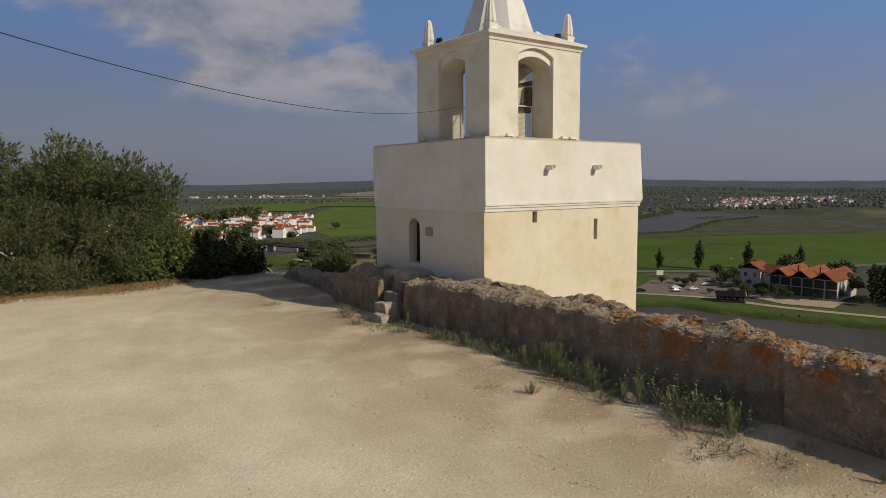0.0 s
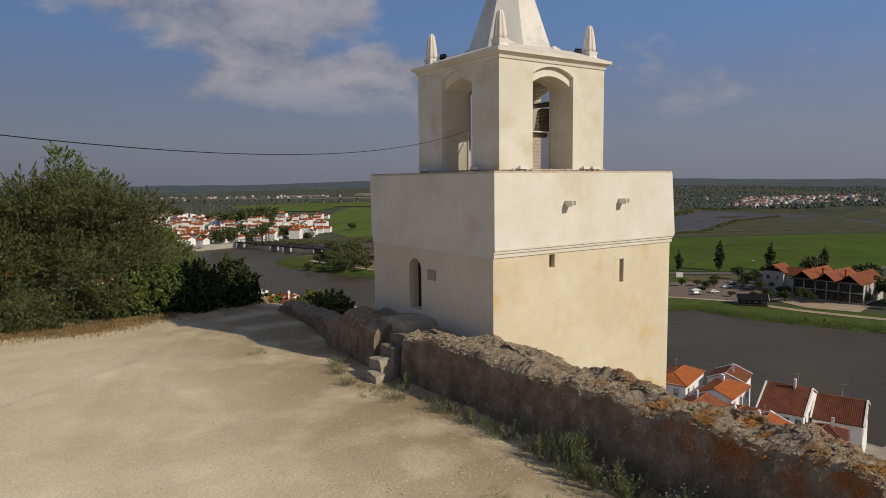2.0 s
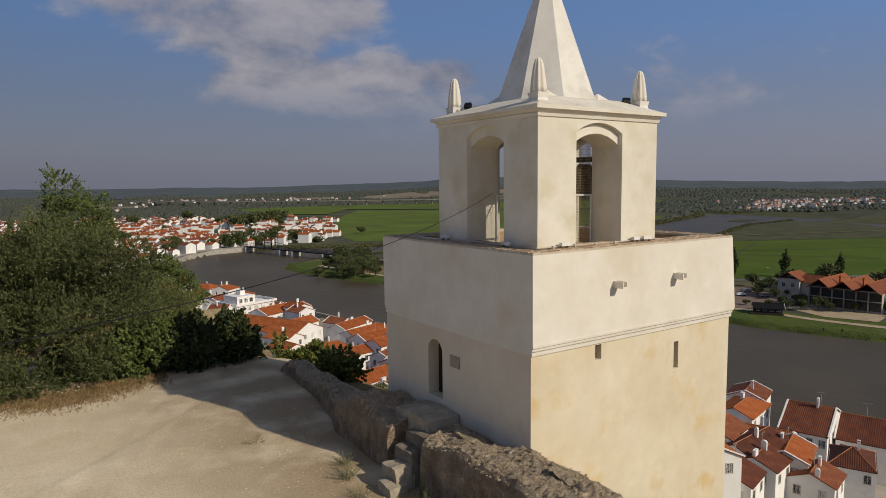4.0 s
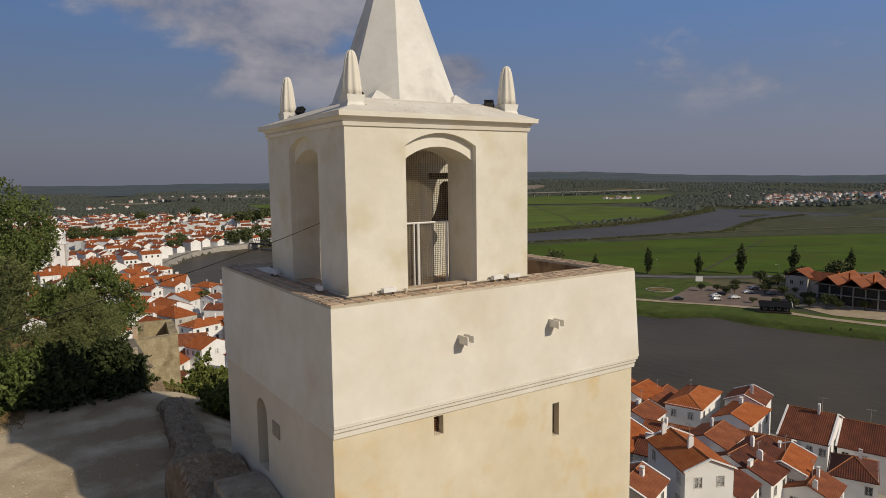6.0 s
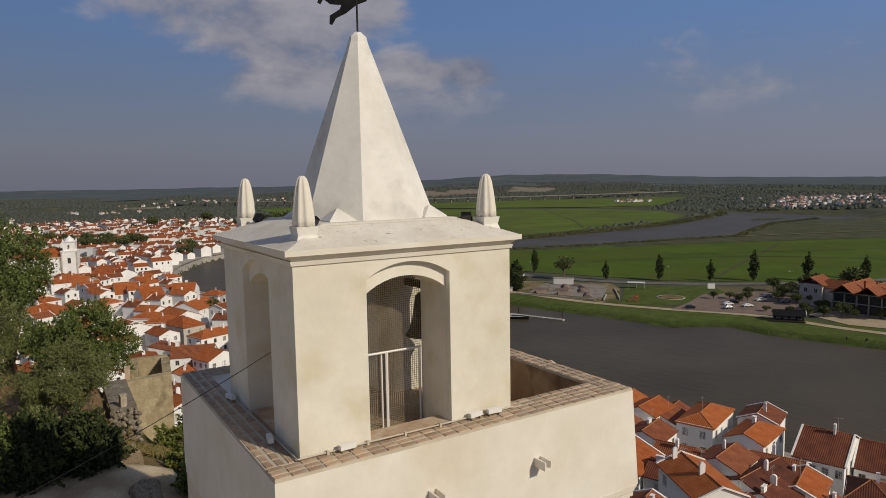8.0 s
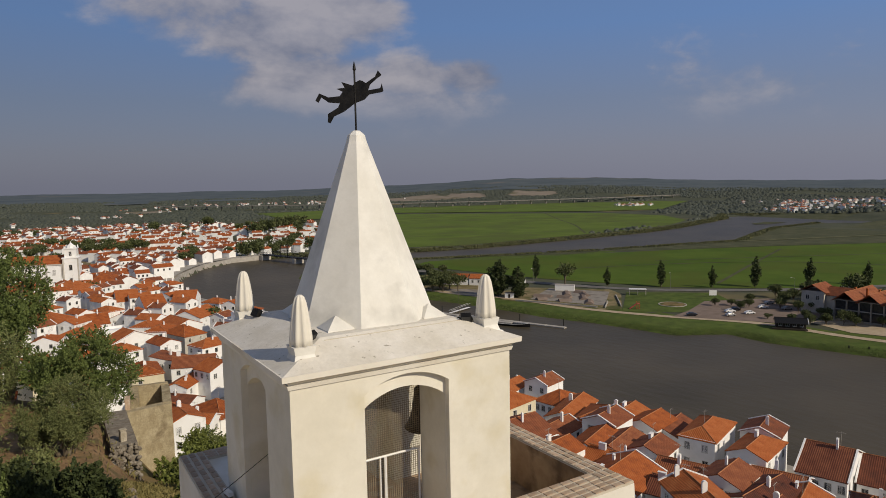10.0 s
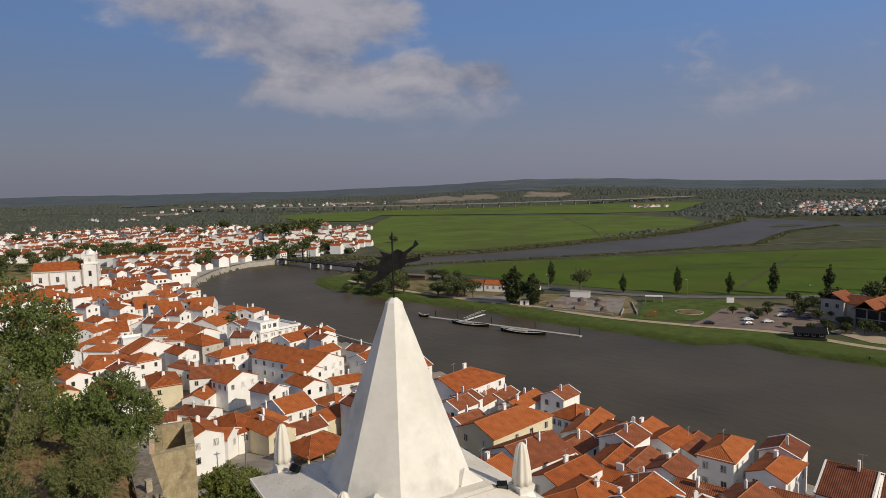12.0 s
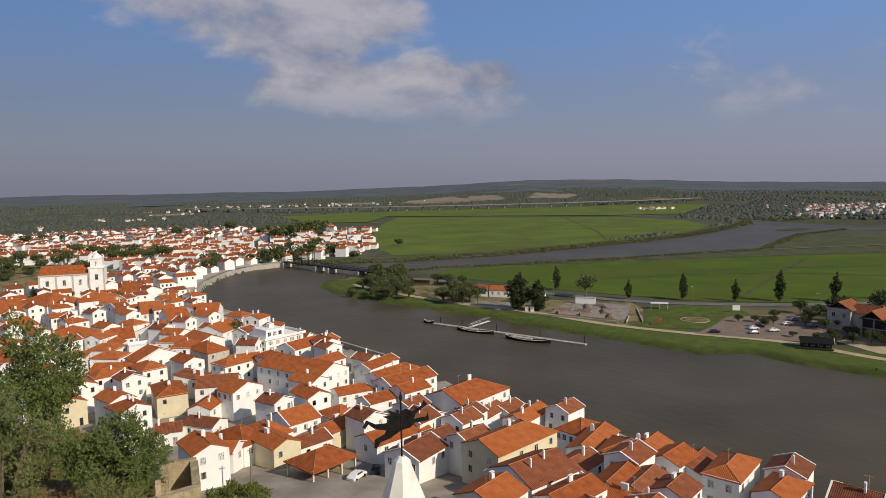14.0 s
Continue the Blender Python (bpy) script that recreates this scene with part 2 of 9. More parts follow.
def tile_material(name, a, b, c, pitch=0.24):
    """Clay pan tiles: rows of barrels down the slope (u runs along the eaves, v up the slope), weathered in patches."""
    m = bpy.data.materials.new(name)
    m.use_nodes = True
    nt = m.node_tree
    N, L = nt.nodes, nt.links
    p = N["Principled BSDF"]
    p.inputs["Roughness"].default_value = 0.85
    p.inputs["Specular IOR Level"].default_value = 0.25
    uv = N.new("ShaderNodeUVMap")
    sep = N.new("ShaderNodeSeparateXYZ")
    L.new(uv.outputs[0], sep.inputs[0])

    def wave(out, period):
        k = N.new("ShaderNodeMath")
        k.operation = "MULTIPLY"
        k.inputs[1].default_value = 2 * math.pi / period
        s = N.new("ShaderNodeMath")
        s.operation = "SINE"
        L.new(out, k.inputs[0])
        L.new(k.outputs[0], s.inputs[0])
        return s.outputs[0]

    wu, wv = wave(sep.outputs[0], pitch), wave(sep.outputs[1], 0.38)
    nz = N.new("ShaderNodeTexNoise")
    nz.inputs["Scale"].default_value, nz.inputs["Detail"].default_value = 0.55, 7
    L.new(uv.outputs[0], nz.inputs["Vector"])
    info = N.new("ShaderNodeObjectInfo")
    off = N.new("ShaderNodeMath")
    off.operation = "MULTIPLY_ADD"
    off.inputs[1].default_value, off.inputs[2].default_value = 0.30, -0.15
    L.new(info.outputs["Random"], off.inputs[0])
    sm = N.new("ShaderNodeMath")
    sm.operation = "ADD"
    L.new(nz.outputs["Fac"], sm.inputs[0])
    L.new(off.outputs[0], sm.inputs[1])
    fine = N.new("ShaderNodeTexNoise")
    fine.inputs["Scale"].default_value, fine.inputs["Detail"].default_value = 4.0, 3
    L.new(uv.outputs[0], fine.inputs["Vector"])
    f2 = N.new("ShaderNodeMath")
    f2.operation = "MULTIPLY_ADD"
    f2.inputs[1].default_value, f2.inputs[2].default_value = 0.4, -0.2
    L.new(fine.outputs["Fac"], f2.inputs[0])
    s2 = N.new("ShaderNodeMath")
    s2.operation = "ADD"
    L.new(sm.outputs[0], s2.inputs[0])
    L.new(f2.outputs[0], s2.inputs[1])
    r = N.new("ShaderNodeValToRGB")
    e = r.color_ramp.elements
    e[0].position, e[0].color, e[1].position, e[1].color = 0.18, (*a, 1), 0.84, (*c, 1)
    k = e.new(0.5)
    k.color = (*b, 1)
    L.new(s2.outputs[0], r.inputs[0])
    # the colour darkens along the channels between the barrels
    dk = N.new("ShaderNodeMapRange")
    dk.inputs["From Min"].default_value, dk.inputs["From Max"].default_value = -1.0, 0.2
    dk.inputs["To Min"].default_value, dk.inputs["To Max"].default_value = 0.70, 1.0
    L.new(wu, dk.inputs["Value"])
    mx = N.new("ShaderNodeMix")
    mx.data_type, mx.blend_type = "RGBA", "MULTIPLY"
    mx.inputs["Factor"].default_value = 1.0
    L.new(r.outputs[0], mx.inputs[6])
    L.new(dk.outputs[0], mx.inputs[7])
    L.new(mx.outputs[2], p.inputs["Base Color"])
    ad = N.new("ShaderNodeMath")
    ad.operation = "MULTIPLY_ADD"
    ad.inputs[1].default_value = 0.25
    L.new(wv, ad.inputs[0])
    L.new(wu, ad.inputs[2])
    bp = N.new("ShaderNodeBump")
    bp.inputs["Strength"].default_value, bp.inputs["Distance"].default_value = 0.5, 0.05
    L.new(ad.outputs[0], bp.inputs["Height"])
    L.new(bp.outputs[0], p.inputs["Normal"])
    return m


def water_material():
    m = bpy.data.materials.new("river_water")
    m.use_nodes = True
    nt = m.node_tree
    N, L = nt.nodes, nt.links
    p = N["Principled BSDF"]
    p.inputs["Roughness"].default_value = 0.4
    p.inputs["IOR"].default_value = 1.33
    p.inputs["Specular IOR Level"].default_value = 0.13
    tc = N.new("ShaderNodeTexCoord")
    big, rip = N.new("ShaderNodeTexNoise"), N.new("ShaderNodeTexNoise")
    big.inputs["Scale"].default_value, big.inputs["Detail"].default_value = 0.03, 8
    mp = N.new("ShaderNodeMapping")
    mp.inputs["Scale"].default_value = (1.0, 0.45, 1.0)
    mp.inputs["Rotation"].default_value = (0, 0, 0.35)
    L.new(tc.outputs["Object"], mp.inputs[0])
    rip.inputs["Scale"].default_value, rip.inputs["Detail"].default_value = 0.42, 5
    L.new(tc.outputs["Object"], big.inputs["Vector"])
    L.new(mp.outputs[0], rip.inputs["Vector"])
    r = N.new("ShaderNodeValToRGB")
    e = r.color_ramp.elements
    e[0].position, e[0].color = 0.32, (0.064, 0.053, 0.033, 1)
    e[1].position, e[1].color = 0.68, (0.094, 0.077, 0.049, 1)
    L.new(big.outputs["Fac"], r.inputs[0])
    L.new(r.outputs[0], p.inputs["Base Color"])
    bp = N.new("ShaderNodeBump")
    bp.inputs["Strength"].default_value, bp.inputs["Distance"].default_value = 0.45, 0.5
    L.new(rip.outputs["Fac"], bp.inputs["Height"])
    L.new(bp.outputs[0], p.inputs["Normal"])
    return m


M = {}
M["plaster"] = surface("white_lime_plaster", (0.71, 0.665, 0.57), (0.785, 0.75, 0.67), 1.3, 0.92, 0.002, 0.12, (0.65, 0.575, 0.44), 1.7, (0.55, 0.76), fine=(0.5, 0.03))
# milder stains; the shaded west face's warm look is put into the tone
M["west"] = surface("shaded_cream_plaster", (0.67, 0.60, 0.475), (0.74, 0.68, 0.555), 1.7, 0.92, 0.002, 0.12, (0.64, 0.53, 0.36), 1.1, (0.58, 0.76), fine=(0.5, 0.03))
M["spire"] = surface("weathered_white_limewash", (0.70, 0.675, 0.61), (0.79, 0.77, 0.715), 1.1, 0.92, 0.003, 0.1, (0.56, 0.54, 0.49), 0.8, (0.57, 0.74), fine=(0.3, 0.05))
M["cream"] = surface("cream_lime_plaster", (0.66, 0.575, 0.415), (0.74, 0.67, 0.52), 1.9, 0.92, 0.002, 0.12, (0.65, 0.49, 0.25), 0.95, (0.58, 0.76), fine=(0.6, 0.04))
M["belfry"] = surface("belfry_plaster", (0.69, 0.65, 0.545), (0.77, 0.735, 0.64), 1.2, 0.92, 0.002, 0.1, (0.62, 0.555, 0.39), 0.9, (0.52, 0.76), fine=(0.4, 0.04))
M["roofcap"] = surface("weathered_white_plaster", (0.63, 0.585, 0.50), (0.74, 0.70, 0.63), 0.7, 0.95, 0.006, 0.06, (0.36, 0.33, 0.26), 0.10, (0.64, 0.72), fine=(0.08, 0.06))
M["brick"] = surface("coping_brick", (0.38, 0.265, 0.18), (0.48, 0.36, 0.255), 0.2, 0.9, 0.004, 0.02, (0.50, 0.44, 0.34), 0.22, (0.50, 0.68), vary=0.22)
M["mortar"] = surface("pale_mortar", (0.50, 0.44, 0.34), (0.58, 0.52, 0.42), 0.4, 0.95, 0.004, 0.03)
M["iron"] = surface("black_iron", (0.012, 0.012, 0.013), (0.03, 0.028, 0.026), 0.2, 0.55, 0.002, 0.02, metal=0.6)
M["dark"] = surface("dark_wood_door", (0.02, 0.015, 0.010), (0.035, 0.026, 0.018), 0.3, 0.7)
M["old_render"] = surface("bare_brown_render", (0.36, 0.235, 0.13), (0.50, 0.36, 0.21), 0.7, 0.95, 0.01, 0.08, (0.22, 0.15, 0.09), 0.6, (0.52, 0.68))
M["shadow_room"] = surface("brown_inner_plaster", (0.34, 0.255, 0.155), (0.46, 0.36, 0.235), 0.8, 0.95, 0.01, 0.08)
M["white_paint"] = surface("white_painted_steel", (0.74, 0.73, 0.70), (0.80, 0.79, 0.77), 0.5, 0.45)
M["wire"] = surface("brown_wire_mesh", (0.24, 0.185, 0.115), (0.34, 0.27, 0.175), 0.3, 0.6, metal=0.2)
M["bronze"] = surface("bell_bronze", (0.055, 0.045, 0.032), (0.10, 0.082, 0.058), 0.3, 0.5, metal=0.5)
M["rust"] = surface("rusty_iron", (0.10, 0.045, 0.02), (0.17, 0.08, 0.04), 0.1, 0.8)
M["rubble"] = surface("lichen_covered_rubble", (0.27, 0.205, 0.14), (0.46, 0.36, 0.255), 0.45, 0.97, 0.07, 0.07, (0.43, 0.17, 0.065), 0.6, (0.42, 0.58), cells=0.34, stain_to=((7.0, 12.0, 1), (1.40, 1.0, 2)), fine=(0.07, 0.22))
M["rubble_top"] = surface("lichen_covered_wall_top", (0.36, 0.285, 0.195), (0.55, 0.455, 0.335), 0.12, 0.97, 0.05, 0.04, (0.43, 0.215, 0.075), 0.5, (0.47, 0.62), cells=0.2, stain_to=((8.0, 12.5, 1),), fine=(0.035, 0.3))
M["stone"] = surface("pale_step_stone", (0.32, 0.275, 0.205), (0.44, 0.39, 0.305), 0.3, 0.95, 0.01, 0.05, fine=(0.06, 0.2))
M["gravel"] = surface("sandy_gravel", (0.655, 0.545, 0.365), (0.80, 0.685, 0.495), 2.6, 0.97, 0.02, 0.05, (0.36, 0.27, 0.165), 1.6, (0.24, 0.54), fine=(0.07, 0.15), stain_to=((10.6, 4.6, 0),))
M["pebble"] = surface("pale_limestone_pebbles", (0.46, 0.38, 0.26), (0.66, 0.57, 0.42), 0.15, 0.95)
M["hill"] = surface("dry_hillside", (0.13, 0.10, 0.045), (0.24, 0.17, 0.08), 2.5, 0.98, 0.05, 0.2, (0.07, 0.08, 0.025), 5.0, (0.48, 0.6))
M["plain"] = surface("scrub_plain", (0.064, 0.071, 0.046), (0.096, 0.100, 0.066), 26.0, 0.98, 0.0, None, (0.17, 0.14, 0.07), 140.0, (0.62, 0.70))
M["town_ground"] = surface("town_paving", (0.27, 0.24, 0.20), (0.37, 0.33, 0.28), 6.0, 0.95, 0.01, 0.3, (0.22, 0.20, 0.17), 9.0, (0.5, 0.7))
M["rice"] = surface("rice_field", (0.092, 0.132, 0.022), (0.125, 0.168, 0.032), 40.0, 0.9, 0.05, 0.7, (0.095, 0.118, 0.030), 60.0, (0.5, 0.62))
M["rice_near"] = surface("ripening_rice_field", (0.062, 0.100, 0.012), (0.088, 0.130, 0.017), 30.0, 0.9, 0.05, 0.7, (0.080, 0.105, 0.016), 45.0, (0.5, 0.62))
M["bank"] = surface("bank_grass", (0.060, 0.088, 0.020), (0.102, 0.135, 0.032), 5.0, 0.95, 0.08, 0.5, (0.085, 0.095, 0.030), 7.0, (0.5, 0.8))
M["marsh"] = surface("marsh_reeds", (0.062, 0.068, 0.036), (0.100, 0.100, 0.056), 14.0, 0.97, 0.1, 1.2)
M["dike"] = surface("mown_dike_grass", (0.12, 0.125, 0.065), (0.165, 0.165, 0.09), 6.0, 0.97)
M["stubble"] = surface("straw_stubble_field", (0.21, 0.175, 0.135), (0.27, 0.225, 0.175), 40.0, 0.97, 0.0, None, (0.16, 0.14, 0.085), 70.0, (0.52, 0.66))
M["sand"] = surface("sandy_path", (0.38, 0.30, 0.20), (0.47, 0.38, 0.27), 4.0, 0.97, 0.01, 0.2)
M["asphalt"] = surface("worn_asphalt", (0.13, 0.125, 0.115), (0.19, 0.18, 0.165), 5.0, 0.9, 0.004, 0.1)
M["lot"] = surface("car_park_paving", (0.175, 0.135, 0.108), (0.235, 0.18, 0.148), 6.0, 0.93)
M["concrete"] = surface("pale_concrete", (0.34, 0.31, 0.27), (0.44, 0.41, 0.365), 3.0, 0.9, 0.004, 0.2)
M["grey_concrete"] = surface("grey_concrete", (0.20, 0.185, 0.165), (0.27, 0.25, 0.225), 3.0, 0.9, 0.004, 0.2, (0.15, 0.135, 0.12), 5.0, (0.5, 0.7))
M["skate"] = surface("skate_concrete", (0.235, 0.21, 0.18), (0.30, 0.27, 0.235), 3.0, 0.9, 0.004, 0.2, (0.17, 0.15, 0.125), 5.0, (0.5, 0.7))
M["water"] = water_material()
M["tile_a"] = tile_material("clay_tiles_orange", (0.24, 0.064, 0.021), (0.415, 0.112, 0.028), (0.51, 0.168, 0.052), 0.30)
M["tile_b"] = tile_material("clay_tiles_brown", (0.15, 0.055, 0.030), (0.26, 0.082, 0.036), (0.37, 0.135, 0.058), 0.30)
# the darkest mix, for a few roofs low in the town
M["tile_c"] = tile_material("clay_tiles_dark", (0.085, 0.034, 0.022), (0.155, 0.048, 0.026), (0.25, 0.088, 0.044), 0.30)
M["cap"] = surface("mortared_ridge_tile", (0.34, 0.13, 0.055), (0.46, 0.22, 0.11), 0.5, 0.9)
M["bench_earth"] = surface("dry_brown_earth", (0.20, 0.125, 0.066), (0.31, 0.205, 0.115), 1.4, 0.98, 0.06, 0.12, (0.15, 0.115, 0.06), 0.9, (0.5, 0.66), fine=(0.2, 0.2))
M["dry_grass"] = surface("dry_grass_ground", (0.15, 0.125, 0.06), (0.26, 0.205, 0.115), 6.0, 0.97, 0.05, 0.4, (0.09, 0.095, 0.035), 7.0, (0.50, 0.62))
M["wall_white"] = surface("whitewashed_wall", (0.79, 0.78, 0.75), (0.86, 0.85, 0.83), 3.0, 0.9, 0.003, 0.2, (0.60, 0.575, 0.52), 2.4, (0.62, 0.80))
M["wall_cream"] = surface("cream_house_wall", (0.62, 0.55, 0.38), (0.70, 0.63, 0.46), 3.0, 0.9)
M["wall_grey"] = surface("grey_house_wall", (0.44, 0.41, 0.35), (0.54, 0.50, 0.44), 2.0, 0.92)
M["wall_ochre"] = surface("ochre_house_wall", (0.50, 0.36, 0.16), (0.58, 0.43, 0.21), 2.0, 0.92)
M["glass"] = surface("window_glass", (0.03, 0.032, 0.035), (0.06, 0.06, 0.06), 1.0, 0.12)
M["frame"] = surface("window_frame_paint", (0.60, 0.58, 0.53), (0.70, 0.68, 0.63), 1.0, 0.6)
M["leaf_olive"] = leaf_material("olive_leaves", (0.026, 0.035, 0.012), (0.112, 0.130, 0.048), (0.17, 0.095, 0.045))
M["leaf_sage"] = leaf_material("sage_leaves", (0.066, 0.082, 0.026), (0.205, 0.225, 0.085), (0.24, 0.14, 0.06))
M["leaf_dark"] = leaf_material("dark_leaves", (0.020, 0.030, 0.011), (0.062, 0.078, 0.026))
M["leaf_green"] = leaf_material("green_leaves", (0.060, 0.082, 0.018), (0.165, 0.185, 0.045))
M["leaf_weed"] = leaf_material("weed_leaves", (0.10, 0.112, 0.060), (0.22, 0.225, 0.125), (0.30, 0.26, 0.15))
M["leaf_shoot"] = leaf_material("fresh_weed_leaves", (0.085, 0.118, 0.042), (0.175, 0.21, 0.085))
M["leaf_mid"] = leaf_material("mid_green_leaves", (0.036, 0.056, 0.015), (0.155, 0.195, 0.055))
# blue haze put into the ridge's colour, with a faint bluish glow on top
M["haze"] = surface("ridge_with_painted_haze", (0.050, 0.060, 0.058), (0.085, 0.095, 0.085), 120.0, 0.98, 0.0, None, (0.13, 0.115, 0.085), 420.0, (0.62, 0.68))
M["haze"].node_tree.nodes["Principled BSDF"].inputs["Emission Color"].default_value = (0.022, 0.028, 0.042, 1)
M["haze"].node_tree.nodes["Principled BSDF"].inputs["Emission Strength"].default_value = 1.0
# worn stone whose dark tone also paints shade on the upper steps
M["cutstone"] = surface("grey_worn_stone", (0.17, 0.145, 0.115), (0.28, 0.245, 0.195), 0.3, 0.95, 0.012, 0.06, (0.16, 0.13, 0.10), 0.6, (0.52, 0.7))
M["straw"] = leaf_material("dry_grass", (0.16, 0.105, 0.045), (0.29, 0.20, 0.095))
M["bark"] = surface("grey_bark", (0.10, 0.08, 0.055), (0.18, 0.15, 0.11), 0.2, 0.95, 0.01, 0.05)


# ---- building helpers ----
def mesh_of(name, bm, *mats, smooth=False):
    me = bpy.data.meshes.new(name)
    bm.normal_update()
    bm.to_mesh(me)
    bm.free()
    for m in mats:
        me.materials.append(m)
    if smooth:
        me.shade_smooth()
    return me


def thing(name, label, category, m=None, group="", kind=""):
    """An empty that carries the parts of one thing."""
    ob = tagged(new(name), label, category, group, kind)
    ob.empty_display_size = 0.3
    if m is not None:
        ob.matrix_basis = m
    return ob


def part(name, bm, material, parent, label="", smooth=False, kind=""):
    mats = material if isinstance(material, (list, tuple)) else (material,)
    ob = new(name, mesh_of(name, bm, *mats, smooth=smooth))
    ob.parent = parent
    return tagged(ob, label, "", "", kind)


def solo(name, bm, material, label, category, group="", kind="", smooth=False, m=None):
    """A thing that is one mesh."""
    mats = material if isinstance(material, (list, tuple)) else (material,)
    ob = tagged(new(name, mesh_of(name, bm, *mats, smooth=smooth)), label, category, group, kind)
    if m is not None:
        ob.matrix_basis = m
    return ob


def box(bm, x0, x1, y0, y1, z0, z1, mat=0, m=None):
    vs = [bm.verts.new((x, y, z)) for z in (z0, z1) for y in (y0, y1) for x in (x0, x1)]
    if m is not None:
        for v in vs:
            v.co = m @ v.co
    for f in ((0, 2, 3, 1), (4, 5, 7, 6), (0, 1, 5, 4), (2, 6, 7, 3), (1, 3, 7, 5), (0, 4, 6, 2)):
        fa = bm.faces.new([vs[i] for i in f])
        fa.material_index = mat
    return vs


def frustum(bm, lo, hi, z0, z1, mat=0):
    """A block whose foot is the rectangle lo and whose top is hi, each x0, x1, y0, y1."""
    vs = []
    for (x0, x1, y0, y1), z in ((lo, z0), (hi, z1)):
        vs += [bm.verts.new(c) for c in ((x0, y0, z), (x1, y0, z), (x1, y1, z), (x0, y1, z))]
    for f in ((3, 2, 1, 0), (4, 5, 6, 7), (0, 1, 5, 4), (1, 2, 6, 5), (2, 3, 7, 6), (3, 0, 4, 7)):
        bm.faces.new([vs[i] for i in f]).material_index = mat


def rings(bm, loops, cap=True, mat=0):
    """Joins loops of points, each as long as the others, into a closed skin."""
    rows = [[bm.verts.new(p) for p in lp] for lp in loops]
    n = len(rows[0])
    for a, b in zip(rows, rows[1:]):
        for i in range(n):
            bm.faces.new((a[i], a[(i + 1) % n], b[(i + 1) % n], b[i])).material_index = mat
    if cap:
        bm.faces.new(rows[0][::-1]).material_index = mat
        bm.faces.new(rows[-1]).material_index = mat


def lathe(bm, profile, n=16, centre=(0, 0, 0), mat=0, turn=0.0):
    c = Vector(centre)
    rings(bm, [[c + Vector((r * math.cos(turn + 2 * math.pi * i / n), r * math.sin(turn + 2 * math.pi * i / n), z)) for i in range(n)] for r, z in profile], mat=mat)


def tube(bm, pts, r, n=6, mat=0):
    """A round bar along points."""
    pts = [Vector(p) for p in pts]
    radii = r if isinstance(r, (list, tuple)) else [r] * len(pts)
    loops = []
    for i, p in enumerate(pts):
        d = (pts[min(i + 1, len(pts) - 1)] - pts[max(i - 1, 0)]).normalized()
        a = d.cross(Vector((0, 0, 1)) if abs(d.z) < 0.9 else Vector((1, 0, 0))).normalized()
        b = d.cross(a)
        loops.append([p + radii[i] * (math.cos(t) * a + math.sin(t) * b) for t in (2 * math.pi * k / n for k in range(n))])
    rings(bm, loops[::-1], mat=mat)


def leaf_mesh(name, places, normals, size, aspect, seed, material, spread=0.5):
    """Many small leaves in one mesh, each a bent pair of triangles."""
    rng = np.random.default_rng(seed)
    n = len(places)
    d = rng.normal(size=(n, 3)) * spread + normals * 0.5 + np.array((0, 0, 0.25))
    d /= np.linalg.norm(d, axis=1, keepdims=True)
    s = np.cross(d, rng.normal(size=(n, 3)))
    s /= np.linalg.norm(s, axis=1, keepdims=True) + 1e-9
    u = np.cross(d, s)
    ln = size * rng.uniform(0.6, 1.5, (n, 1))
    wd = ln * aspect
    co = np.stack([places - d * ln * 0.5, places + s * wd, places + d * ln * 0.5 + u * wd * 0.3, places - s * wd], 1).reshape(-1, 3)
    me = bpy.data.meshes.new(name)
    me.vertices.add(4 * n)
    me.vertices.foreach_set("co", co.astype(np.float32).ravel())
    me.loops.add(4 * n)
    me.loops.foreach_set("vertex_index", np.arange(4 * n, dtype=np.int32))
    me.polygons.add(n)
    me.polygons.foreach_set("loop_start", np.arange(0, 4 * n, 4, dtype=np.int32))
    me.materials.append(material)
    me.update(calc_edges=True)
    return me


def crown_points(blobs, n, seed, hollow=0.55):
    """Places and outward ways for leaves in a crown of overlapping lumps (x, y, z, rx, ry, rz)."""
    rng = np.random.default_rng(seed)
    b = np.array(blobs, float)
    wt = (b[:, 3] * b[:, 4] * b[:, 5]) ** (2 / 3)
    k = rng.choice(len(b), n, p=wt / wt.sum())
    v = rng.normal(size=(n, 3))
    v /= np.linalg.norm(v, axis=1, keepdims=True)
    r = hollow + (1 - hollow) * rng.random((n, 1)) ** 0.7
    r *= 1 + 0.22 * np.sin(v[:, :1] * 7 + k[:, None]) * np.cos(v[:, 1:2] * 6 + 2 * k[:, None]) + 0.10 * rng.normal(size=(n, 1))
    return b[k, :3] + v * r * b[k, 3:], v


def smoothstep(a, b, x):
    t = np.clip((x - a) / (b - a), 0, 1)
    return t * t * (3 - 2 * t)


def wob(x, y, s, seed=0.0):
    """Smooth unevenness between about -1 and 1."""
    return noise.noise((x / s + seed, y / s - seed * 1.7, seed * 0.31))


# ---- the land ----
WATER_Z = -46.0
